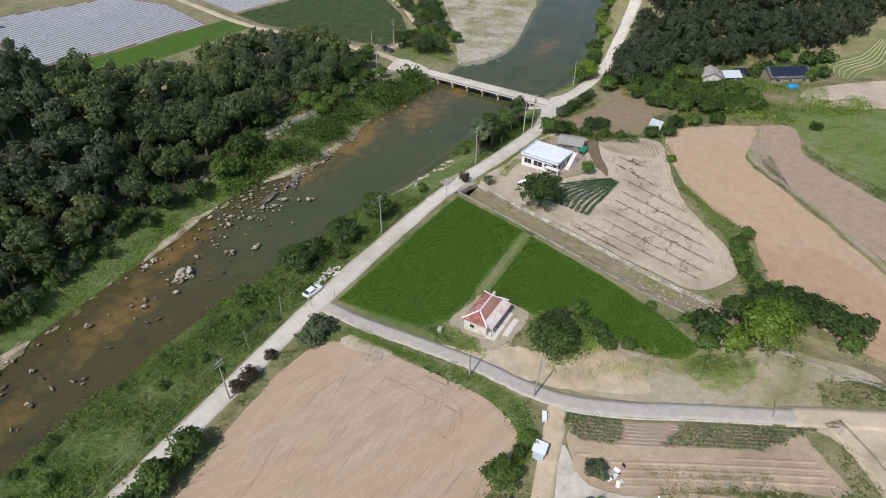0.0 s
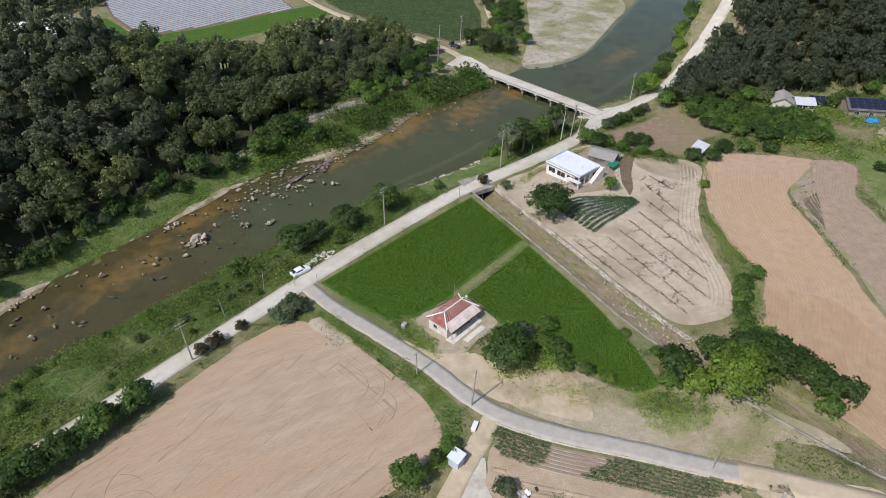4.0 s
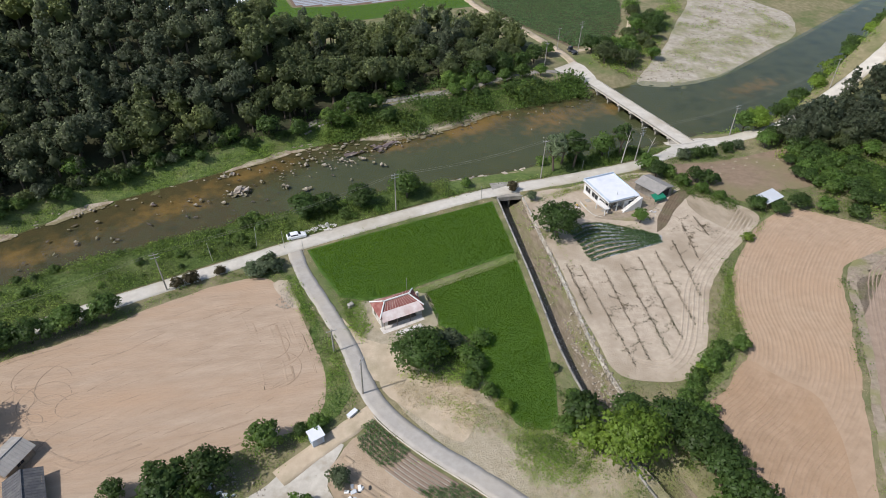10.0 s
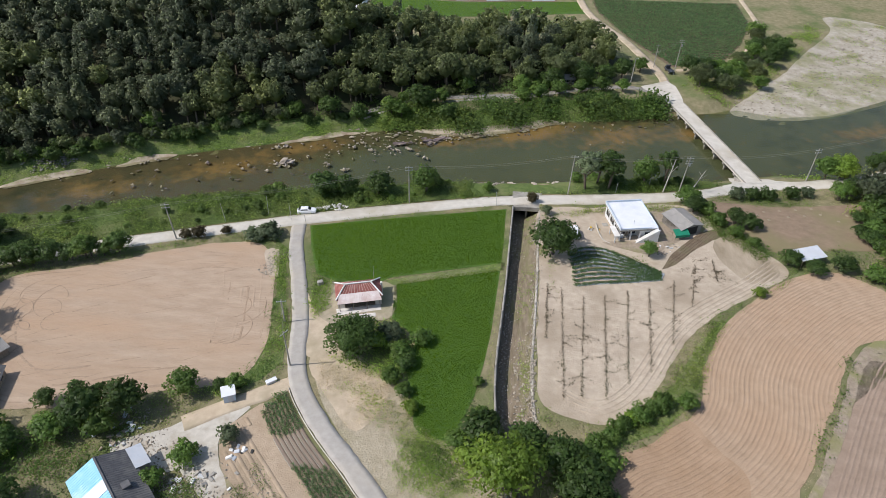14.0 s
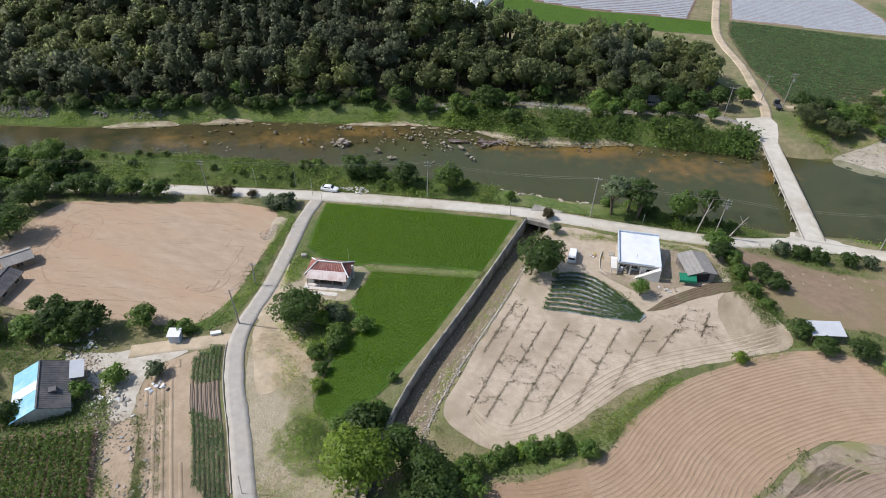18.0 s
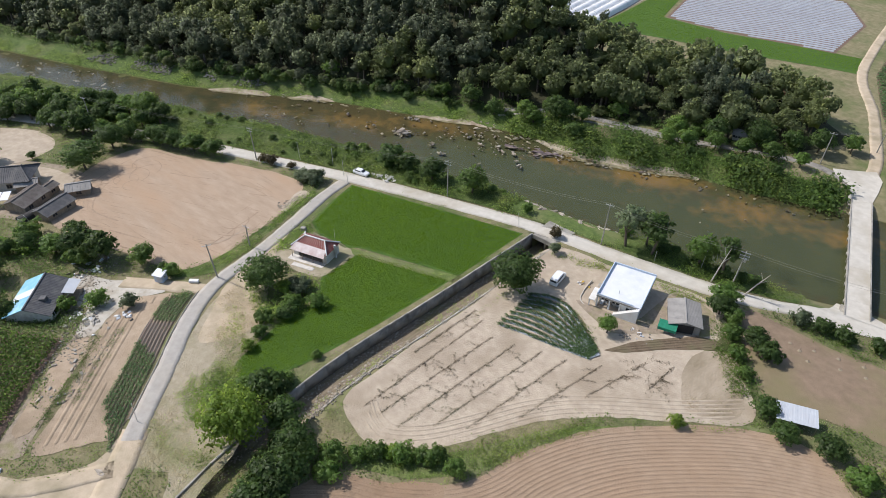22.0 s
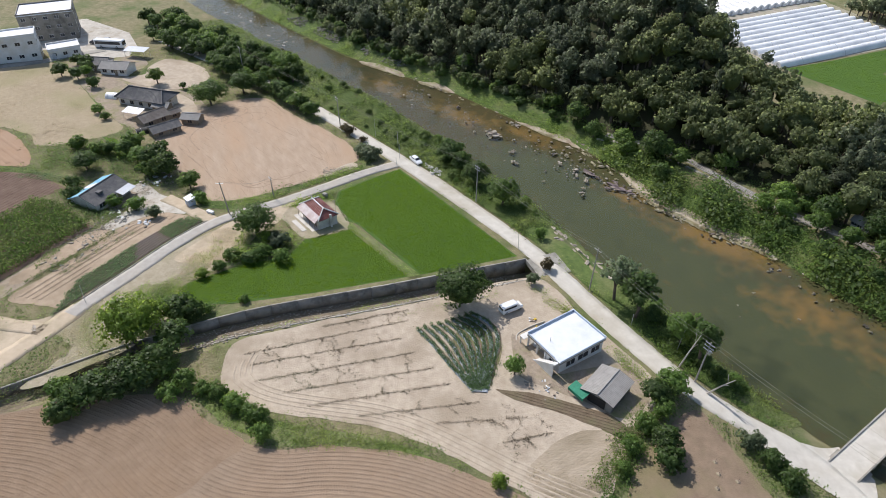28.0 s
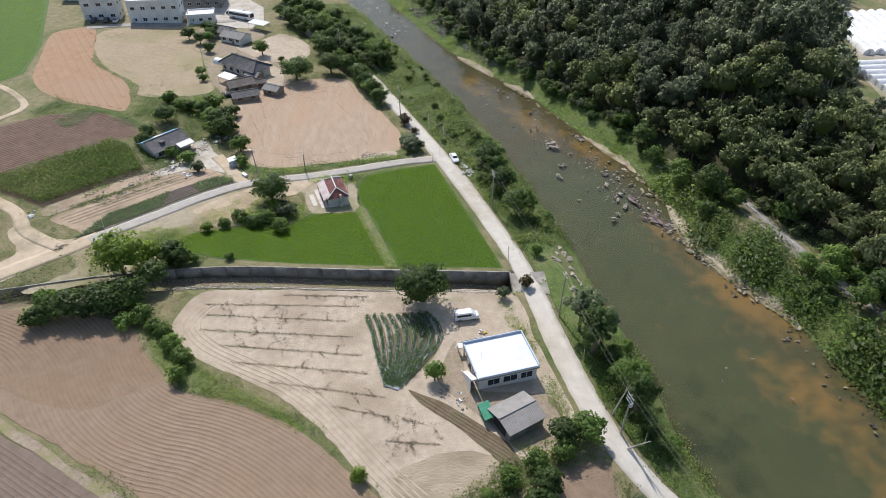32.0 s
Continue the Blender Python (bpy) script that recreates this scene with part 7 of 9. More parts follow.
for i in range(120):
    x = float(rt.uniform(-40, 146))
    if 84 < x < 112:
        continue
    lo, hi = float(np.interp(x, [p[0] for p in ROAD_1], [p[1] for p in ROAD_1])) + 4.0, float(line(SOUTH_BANK, x)) - 1.5
    r = float(0.6 + 1.5 * rt.uniform(0, 1) ** 2)
    tree("bush", x, float(rt.uniform(lo, hi)), r, r * 1.3, "bush", ["dark", "reed", "mid", "reed"][i % 4], "bark", "leafy green bush among the bank weeds", "bushes on the near bank")

for i in range(14):
    x = -28 + i * 3.1 + rt.uniform(-1, 1)
    r = float(rt.uniform(1.8, 3.2))
    tree("tree", x, float(np.interp(x, [-70, -30, -8, 5, 22], [34, 57, 69, 74, 80])) - float(rt.uniform(3.8, 5.2)), r, r * 1.7, "round", ["dark", "dark", "mid"][i % 3], "bark", "dark leafy tree between field and lane", "trees along the river lane")

# bushes added in dark leaves to imitate the band of shade below the woods
for i in range(64):
    x = -130 + i * 2.5 + rt.uniform(-1, 1)
    r = float(rt.uniform(1.5, 2.8))
    tree("bush", x, float(line(FOOT, x)) - float(rt.uniform(-0.5, 3.2)), r, r * 1.5, "bush", ["dark", "forest", "pine", "dark"][i % 4], "bark", "dark bush added to imitate the shade below the woods", "bushes at the foot of the woods")

# ---- rocks ----
ROCKS = []
for i in range(6):
    bm = bmesh.new()
    bmesh.ops.create_icosphere(bm, subdivisions=2, radius=1.0)
    o = Vector((i * 7.3, i * 3.1, 1.7))
    for v in bm.verts:
        k = 0.8 + 0.9 * noise.noise(v.co * 1.3 + o) + 0.7 * noise.noise(v.co * 3.1 + o)
        v.co = Vector((v.co.x * 1.15, v.co.y * 0.8, v.co.z * 0.55)) * k
    me = bpy.data.meshes.new("rock")
    bm.to_mesh(me)
    bm.free()
    ROCKS.append(me)
M["white_stone"] = mat("white_broken_stone", (0.5, 0.48, 0.45), (0.66, 0.64, 0.61), 1.0, 0.9, 0.05, 4, per_object=0.2)
ROCK_MESH = {(i, m): None for i in range(6) for m in ("rock", "rock_dark", "white_stone")}
rr = np.random.default_rng(23)


def rock(x, y, s, m="rock", stretch=1.0, turn=None, flat=1.0, label="", sink=0.1):
    i = int(rr.integers(6))
    if ROCK_MESH[(i, m)] is None:
        c = ROCKS[i].copy()
        c.materials.append(M[m])
        ROCK_MESH[(i, m)] = c
    ob = new("river_rock", ROCK_MESH[(i, m)])
    z = max(gz(x, y), WATER - 0.15)
    ob.matrix_world = pose(x, y, z + s * 0.12 - sink, rr.uniform(-8, 8), rr.uniform(-8, 8), rr.uniform(0, 360) if turn is None else turn) @ Matrix.Diagonal((s * stretch, s, s * flat, 1))
    return tagged(ob, label or ("pale weathered boulder in shallow water" if m == "rock" else "dark wet boulder in shallow water"), "rock", "river rocks")


for x, y, s in ((32.5, 123.6, 1.6), (34.5, 124.2, 1.2), (30.8, 122.6, 1.1), (33.4, 122.2, 0.9), (45, 124, 0.8), (50, 122, 0.9), (28, 132, 1.0), (30, 133, 1.1), (52, 138, 0.8), (29, 119, 0.7), (38, 128, 0.6), (44, 125, 0.7), (23, 121, 0.6),
                (-1, 115, 0.6), (-4, 107, 0.5), (11, 121, 0.7), (1, 96.5, 0.4), (20, 121, 0.5), (51, 122.5, 0.6), (71, 132, 0.7), (50, 135, 0.9), (55, 134, 0.8), (115, 157, 0.5), (119, 146, 0.3), (121, 140, 0.25), (124, 138, 0.25),
                (129, 149, 0.3), (121, 157, 0.4), (124, 158, 0.45), (127, 160, 0.5), (-61, 76, 1.0), (22, 119, 0.7), (50, 122, 0.5), (60, 136.5, 0.9), (63, 135, 0.7), (66, 136, 0.9), (69, 133.5, 0.6), (72, 131.5, 0.5)):
    rock(x, y, s)
for x, y, s, st in ((62.5, 138.7, 1.2, 1.9), (66, 140, 0.8, 1.6), (71, 141.3, 1.3, 1.5), (73.6, 142.2, 1.2, 1.4), (75, 143.6, 0.9, 1.6), (71.5, 139.4, 0.7, 1.4), (69.6, 143, 0.8, 1.3), (11.5, 120.5, 0.7, 1.0)):
    rock(x, y, s, "rock_dark", st, 25 + rr.uniform(-10, 10), 0.9)
for i in range(84):
    x = rr.uniform(46, 104)
    y = float(line(NORTH_BANK, x)) + rr.uniform(-3.0, 3.2)
    rock(x, y, rr.uniform(0.3, 0.8), "rock" if i % 4 else "rock_dark", rr.uniform(1.0, 1.6), rr.uniform(-20, 60), 0.5, "pale flat rock ledge at the water's edge")
for i in range(52):
    x = rr.uniform(-16, 66)
    k = rr.uniform(0.25, 0.95)
    a, b = float(line(SOUTH_BANK, x)), float(line(NORTH_BANK, x))
    rock(x, a + (b - a) * k, rr.uniform(0.16, 0.45), "rock" if i % 3 == 0 else "rock_dark", rr.uniform(1, 1.6), None, 0.7)
for i in range(26):
    x = rr.uniform(-38, 2) if i % 3 else rr.uniform(2, 45)
    rock(x, float(line(NORTH_BANK, x)) + rr.uniform(-1.2, 2.4), rr.uniform(0.3, 0.8), "rock", rr.uniform(1.2, 2.2), rr.uniform(10, 50), 0.35, "pale flat stone at the water's edge")
for i in range(36):
    x = rr.uniform(-116, -60)
    a, b = float(line(SOUTH_BANK, x)), float(line(NORTH_BANK, x))
    rock(x, a + (b - a) * rr.uniform(0.2, 0.95), rr.uniform(0.2, 0.7), "rock", rr.uniform(1, 1.8), None, 0.5, "pale boulder in the rapids")
for i in range(20):
    x = rr.uniform(96, 146)
    rock(x, float(line(NORTH_BANK, x)) - rr.uniform(0.3, 5), rr.uniform(0.15, 0.42), "rock" if i % 2 else "rock_dark", 1.3)
for i in range(34):
    x = rr.uniform(86, 112)
    rock(x, float(line(SOUTH_BANK, x)) - rr.uniform(1.0, 7.5), rr.uniform(0.3, 0.9), "rock", 1.2, None, 0.7, "pale broken stone dumped on the bank", 0.05)
for i in range(26):
    rock(rr.uniform(50, 57), 94.6 + rr.uniform(0, 2.2) + (rr.uniform(0, 1)), rr.uniform(0.25, 0.55), "white_stone", 1.1, None, 0.9, "white broken stone heaped beside the lane", -0.25)


# stones along the canal, too many to count
bm = bmesh.new()
bmesh.ops.create_icosphere(bm, subdivisions=1, radius=1.0)
SV = np.array([v.co[:] for v in bm.verts])
SF = np.array([[v.index for v in f.verts] for f in bm.faces])
bm.free()
STONE_T = [(SV * (1 + 0.25 * rr.normal(size=(len(SV), 1))) * np.array([1.2, 0.9, 0.6]), SF) for _ in range(6)]


def stones(name, spots, m, label):
    V, F_ = place_many(STONE_T, spots, rr)
    return tagged(part(name, np_mesh(name, V, F_), M[m]), label, "stones", kind="stuff")


M["ledge"] = mat("pale_rock_ledge", (0.36, 0.30, 0.225), (0.50, 0.43, 0.34), 0.7, 0.9, 0.15, 2.5, (0.27, 0.21, 0.15), big=0.3)
for xs_, w0, w1, lab in ((np.arange(66, 113, 2.0), -1.6, 2.6, "pale water-worn rock ledge along the far bank"), (np.arange(-38, -16, 2.0), -0.8, 2.4, "pale rock ledge below the woods"), (np.arange(-13, 3, 2.0), -0.9, 2.0, "pale rock ledge below the woods"), (np.arange(28, 52, 2.0), -0.6, 1.6, "pale stony shore on the far bank")):
    mid = (xs_[0] + xs_[-1]) / 2
    half = (xs_[-1] - xs_[0]) / 2
    ends = np.sqrt(np.clip(1.05 - ((xs_ - mid) / half) ** 2, 0.03, 1))
    out = [(float(x), float(line(NORTH_BANK, x)) + w0 * k + 0.5 * noise.noise(Vector((x * 0.4, 1.0, 0.0)))) for x, k in zip(xs_, ends)]
    out += [(float(x), float(line(NORTH_BANK, x)) + w1 * k + 0.8 * noise.noise(Vector((x * 0.4, 7.0, 0.0)))) for x, k in zip(xs_[::-1], ends[::-1])]
    patch("rock_ledge", out, M["ledge"], 0.2, lab, "rock ledge")
M["scree"] = mat("grey_scree", (0.17, 0.158, 0.14), (0.26, 0.245, 0.22), 1.0, 0.95, 0.05, 5, island=0.3)
M["rubble"] = mat("pale_rubble", (0.24, 0.205, 0.16), (0.37, 0.33, 0.27), 1.0, 0.95, 0.05, 5, island=0.3)
sp_ = []
for y in np.arange(34, 98, 0.11):
    s_ = rr.uniform(0.06, 0.22)
    dx = CANAL_WIDTH + rr.normal() * 0.45 - 0.1
    sp_.append((at_canal(y, dx), y, gz(at_canal(y, CANAL_WIDTH + 0.6), y) + 0.05 - 0.8 * max(0, CANAL_WIDTH - 0.3 - dx), s_, s_))
for y in np.arange(2, 99, 0.14):
    s_, dx = rr.uniform(0.06, 0.22), abs(rr.normal()) * 1.2 + 0.6
    dx = min(dx, CANAL_WIDTH - 0.6)
    sp_.append((at_canal(y, dx), y, float(canal_profile(dx, y, gz(at_canal(y, CANAL_WIDTH + 0.5), y))) + 0.12, s_, s_))
shore = []
for cx, cy, sx, sy, n_ in ((31.5, 123.4, 2.2, 1.0, 50), (28, 132.5, 3.0, 1.0, 40), (46, 137, 6, 1.6, 90), (60, 139.5, 5, 1.8, 110), (72, 141.5, 5, 1.8, 110), (90, 149.5, 9, 1.8, 150), (104, 155.6, 5, 1.4, 60), (40, 128, 9, 3, 60), (52, 132, 7, 2.4, 60), (-27, 108.5, 7, 2.0, 90), (-6, 120, 5, 1.4, 60), (66, 135, 4, 1.6, 40)):
    for x, y in zip(rr.normal(cx, sx, n_ // 2), cy + rr.normal(0, sy, n_ // 2)):
        y += 0.4 * (x - cx)
        s_ = 0.07 + 0.32 * rr.uniform(0, 1) ** 2.5
        shore.append((x, y, max(gz(x, y), WATER - 0.1) + 0.05, s_ * 1.2, s_ * 0.8))
scree = []
for i in range(1100):
    x = rr.uniform(-95, -14)
    y = float(line(NORTH_BANK, x)) + rr.uniform(3.5, 8.0)
    if noise.noise(Vector((x * 0.09, y * 0.09, 5.0))) > 0.12:
        s_ = rr.uniform(0.15, 0.5)
        scree.append((x, y, gz(x, y) + 0.25, s_, s_ * 0.7))
stones("scree", scree, "scree", "grey broken rock at the foot of the woods")
stones("shore_stones", shore, "rubble", "broken pale stones in the shallows and along the shore")
for i in range(380):
    y = 33 + 24 * rr.uniform(0, 1) ** 1.4
    dx, s_ = rr.uniform(3.2, CANAL_WIDTH + 0.6), 0.05 + 0.2 * rr.uniform(0, 1) ** 2
    top = gz(at_canal(y, CANAL_WIDTH + 0.6), y)
    sp_.append((at_canal(y, dx), y, float(canal_profile(min(dx, CANAL_WIDTH - 0.1), y, top)) + 0.12 if dx < CANAL_WIDTH - 0.3 else top + 0.08, s_ * 1.3, s_))
stones("canal_rubble", sp_, "rubble", "broken pale stones along the canal")
sp_ = []
for i in range(900):
    x, y = rr.uniform(36, 62), 0.0
    y = 12 + (62 - x) * 0.62 + rr.normal() * 3.2
    s_ = rr.uniform(0.05, 0.22)
    sp_.append((x, y, gz(x, y) + 0.1, s_, s_))
stones("yard_rubble", sp_, "rubble", "broken concrete and stones round the farmhouse yard")
sp_ = [(x, y, gz(x, y) + 0.08, s_, s_) for x, y, s_ in zip(rr.uniform(168, 256, 2600), rr.uniform(171, 262, 2600), rr.uniform(0.1, 0.42, 2600)) if abs(y - np.interp(x, [168, 180, 197, 214, 232, 250, 256], [180, 182, 195, 212, 228, 238, 240])) < np.interp(x, [168, 197, 232, 256], [5, 14, 26, 16])]
stones("bar_stones", sp_, "rubble", "loose pale stones on the gravel bar")


# ---- rows and ridges ----
def scan_rows(poly, angle, gap):
    """Straight rows across a plan outline, as pairs of end points."""
    a = radians(angle)
    c, s = math.cos(a), math.sin(a)
    Q = [(x * c + y * s, -x * s + y * c) for x, y in poly]
    vs = [q[1] for q in Q]
    out, v = [], min(vs) + gap / 2
    while v < max(vs):
        cuts = []
        for (u1, v1), (u2, v2) in zip(Q, Q[1:] + Q[:1]):
            if (v1 > v) != (v2 > v):
                cuts.append(u1 + (u2 - u1) * (v - v1) / (v2 - v1))
        cuts.sort()
        for u0, u1 in zip(cuts[::2], cuts[1::2]):
            if u1 - u0 > 1.5:
                out.append(((u0 * c - v * s, u0 * s + v * c), (u1 * c - v * s, u1 * s + v * c)))
        v += gap
    return out


def along(a, b, step):
    n_ = max(1, int(math.hypot(b[0] - a[0], b[1] - a[1]) / step))
    return [(a[0] + (b[0] - a[0]) * i / n_, a[1] + (b[1] - a[1]) * i / n_) for i in range(n_ + 1)]


def ridge_mesh(pts, w, h, off=0.05, wob=0.0):
    P = np.array(pts, float)
    D = np.gradient(P, axis=0)
    D /= np.maximum(np.linalg.norm(D, axis=1, keepdims=True), 1e-6)
    N_ = np.stack([-D[:, 1], D[:, 0]], 1)
    prof = [(-0.5, -0.12), (-0.24, h * 0.85), (0.0, h), (0.24, h * 0.85), (0.5, -0.12)]
    V = np.zeros((len(P), 5, 3))
    zz = height(P[:, 0], P[:, 1]) + off
    for j, (a, z) in enumerate(prof):
        V[:, j, :2] = P + N_ * (a * w)
        V[:, j, 2] = zz + z + (rng.normal(size=len(P)) * wob if z > 0 else 0)
    g = np.arange(len(P) * 5).reshape(len(P), 5)
    return np_mesh("ridge", V.reshape(-1, 3), np.stack([g[:-1, 1:], g[:-1, :-1], g[1:, :-1], g[1:, 1:]], -1).reshape(-1, 4)[:, ::-1])


def find(name, label_start):
    return next(o for o in bpy.data.objects if o.name.split(".")[0] == name and o.get("label", "").startswith(label_start))


def clipped(pts, test):
    run, out = [], []
    for p in pts:
        if test(*p):
            run.append(p)
        else:
            if len(run) > 3:
                out.append(run)
            run = []
    if len(run) > 3:
        out.append(run)
    return out


def offset_line(pts, d):
    P = np.array(pts, float)
    D = np.gradient(P, axis=0)
    D /= np.maximum(np.linalg.norm(D, axis=1, keepdims=True), 1e-6)
    Q = P + np.stack([D[:, 1], -D[:, 0]], 1) * d
    keep = (np.gradient(Q, axis=0) * D).sum(1) > 0.3 * (np.gradient(P, axis=0) * D).sum(1)
    return [(x, y) for x, y in Q[keep]] if keep.sum() > 12 else [(x, y) for x, y in Q]


BROWN = [(110, -18), (108.5, 8), (111, 24), (114.5, 30), (120.5, 33.5), (128.5, 41), (132, 52), (137.5, 61.5), (146.5, 71.5), (155, 79.5), (165, 82), (173, 76), (178.5, 67), (176, 63), (166, 61.5), (158, 58.5), (150.5, 46), (141.5, 31), (133.5, 18), (124.5, 2), (121.5, -18)]
EDGE = smooth_line([(96, 4), (104, 20), (114, 30.5), (121, 34.5), (128.5, 41.5), (132, 52), (137.5, 62), (146.5, 72), (156, 80), (168, 86), (184, 90)], 1.5)
bf, tb = find("brown_field", "ploughed"), inside_of(BROWN)
rf_, t_red = find("brown_field", "damp"), inside_of(RED_END)
for k in range(44):
    row = smooth_line(offset_line(EDGE, 0.7 + 0.74 * k)[::3], 1.5)
    for run in clipped(row, lambda x, y: tb(x, y) and not t_red(x, y)):
        part("furrow_ridge", ridge_mesh(run, 0.7, 0.072, 0.05, 0.018), M["brown_soil"], bf)
    for run in clipped(row, lambda x, y: tb(x, y) and t_red(x, y)):
        part("furrow_ridge", ridge_mesh(run, 0.62, 0.085, 0.06, 0.018), M["red_brown_soil"], rf_)
GREY = [(179, 65.5), (185, 59), (177, 53), (169, 47), (159, 25), (149, 8), (140, -18), (126, -18), (129, 3), (138, 18), (146, 31.5), (155, 46), (162, 57), (169, 60)]
DIV = smooth_line([(112, -24), (124, -4), (136, 18), (144, 31), (153, 46), (161, 57), (170, 63), (184, 72)], 1.5)
gf, tg = find("grey_field", "ploughed"), inside_of(GREY)
for k in range(28):
    for run in clipped(smooth_line(offset_line(DIV, 2.2 + 0.72 * k)[::3], 1.5), tg):
        part("furrow_ridge", ridge_mesh(run, 0.65, 0.07, 0.06, 0.012), M["grey_soil"], gf)
TAN = [(9, 67), (23, 74.5), (36, 79), (43, 78), (47, 71), (50, 62), (52.8, 50), (52.5, 42.5), (48.5, 39), (37, 35.5), (24, 30.5), (14.5, 29.5), (5.5, 34.5), (-0.5, 41.5), (-5.5, 52), (-4.5, 62)]
tf, tt_ = find("tan_field", "bare raked"), inside_of(TAN)
M["tan_track"] = mat("turned_tan_soil", (0.28, 0.205, 0.142), (0.36, 0.27, 0.194), 0.8, 0.95, 0.05, 4)
for i in range(120):
    x, y, a = rr.uniform(-4, 52), rr.uniform(31, 78), radians(rr.normal(20, 9))
    n_ = int(rr.integers(2, 6))
    b = rr.normal(0, 0.05)
    pts = [(x, y)]
    for j in range(n_):
        a += b
        pts.append((pts[-1][0] + 1.3 * math.cos(a), pts[-1][1] + 1.3 * math.sin(a)))
    for run in clipped(pts, tt_):
        part("wheel_rut", ridge_mesh(run, rr.uniform(0.2, 0.4), 0.04, 0.05, 0.02), M["tan_track"], tf)
for k in range(8):
    for run in clipped(smooth_line(offset_line(smooth_line(TAN, 1.5, True), 0.9 + 1.25 * k)[::2], 1.5), lambda x, y, k=k: tt_(x, y) and noise.noise(Vector((x * 0.09, y * 0.09, k * 3.0))) > -0.05):
        part("rake_line", ridge_mesh(run, rr.uniform(0.6, 1.1), 0.035, 0.045, 0.016), M["tan_soil" if k % 3 else "tan_track"], tf)
for a, b in scan_rows([(8, 60), (22, 68), (36, 72), (43, 62), (46, 50), (44, 44), (32, 40), (18, 36), (10, 40), (4, 50)], 20, 1.25):
    part("rake_line", ridge_mesh([(x + 0.3 * math.sin(y), y + 0.35 * math.sin(x * 0.35 + a[1])) for x, y in along(a, b, 1.5)], 0.6, 0.05, 0.045, 0.016), M["tan_soil"], tf)
for cx, cy, r0, a0, a1 in ((44, 58, 3.2, -1.6, 1.4), (44, 58, 6.0, -1.2, 0.6), (8, 50, 3.0, 0.5, 5.0), (10, 56, 5.5, 1.8, 4.4), (14, 40, 5, 2.0, 4.2), (4, 58, 4.0, 2.0, 4.6), (7, 52, 4.2, 0.2, 4.0), (6, 47, 2.2, 0, 4.5), (12, 50, 2.6, 1.5, 5.5), (2, 52, 3.4, -1.0, 2.2), (0, 47, 2.4, 1.0, 3.6), (9, 44, 3.0, 2.4, 5.0), (5, 55, 5.4, 0.4, 2.0), (45, 52, 4.4, -1.4, 1.2)):
    pts = [(cx + r0 * math.cos(a0 + (a1 - a0) * j / 14), cy + r0 * math.sin(a0 + (a1 - a0) * j / 14)) for j in range(15)]
    for run in clipped(pts, tt_):
        part("wheel_rut", ridge_mesh(run, 0.35, 0.06, 0.05, 0.02), M["tan_track"], tf)
SAND = [(105, 69), (106, 45), (108.5, 38.5), (113, 37.5), (118.5, 41.5), (123.5, 48.5), (128.5, 57.5), (133.5, 63.5), (140.5, 69.5), (146.5, 74.5), (154, 82), (150.5, 88.5), (146, 91), (140.5, 91), (133.5, 85.5), (129.5, 79.5), (118, 75.5), (112, 74)]
sf, ts = find("orchard_field", "sandy"), inside_of(SAND)
SEDGE = smooth_line([(104, 40), (108.5, 37.5), (113, 36.7), (119, 40.7), (124, 48), (129, 57), (134, 63), (141, 69), (147, 74), (156, 83)], 1.5)
for k in range(5):
    for run in clipped(smooth_line(offset_line(SEDGE, -1.0 - 0.9 * k)[::3], 1.5), ts):
        part("furrow_ridge", ridge_mesh(run, 0.7, 0.09, 0.05, 0.02), M["sand_soil"], sf)
for name, lab, poly, ang, gap, mm in (("ploughed_plot", "dark purple", [(33, -31), (25.5, -21), (23, -9), (27.5, 0.5), (36, 7), (40, 1), (52, -11), (59, -19.5), (50, -29)], 134, 1.0, "dark_soil"),
                                      ("red_soil_field", "bare reddish", [(2, -34), (-20, -41), (-42, -46), (-49, -36), (-30, -29), (-15, -24), (2, -8), (20, -2), (18, -10), (13.5, -22)], 30, 2.4, "red_soil"),
                                      ("soil_plot", "bare soil", [(77, 2), (71, 8.5), (55, 25), (56, 32), (60, 27), (68, 18.5), (80, 7)], 133, 1.3, "plot_soil"),
                                      ("mulched_field", "field under", [(129, 282), (191, 289), (187, 311), (170, 348), (123, 348)], 8, 1.9, "film"),
                                      ("film_field", "grey soil", [(47, 270), (72, 269), (111, 274), (111, 314), (96, 343), (41, 343), (41, 301)], 14, 2.4, "film"),
                                      ("tilled_bed", "strip", [(129.2, 80.6), (132.4, 85.6), (136, 90.6), (140.6, 95.2), (143, 95.2), (142.4, 93.4), (139, 90), (135, 85.8), (131.2, 81.6)], 50, 0.62, "dug_soil")):
    par = find(name, lab)
    for a, b in scan_rows(poly, ang, gap):
        part("row_ridge" if mm != "film" else "film_row", ridge_mesh(along(a, b, 3.0), gap * (0.72 if mm != "film" else 0.62), 0.13 if mm != "film" else 0.3, 0.06, 0.015), M[mm], par)


tfd = find("terrace_field", "green terrace")
for k in range(6):
    ln = smooth_line([(234.5 - 0.6 * k, 67.5 - 1.3 * k), (241 + 0.1 * k, 71.5 - 2.0 * k), (252, 66.2 - 1.5 * k), (265, 65.4 - 0.7 * k)], 1.5)
    part("film_row", ridge_mesh(ln, 0.35, 0.15, 0.06), M["sand_soil"], tfd)

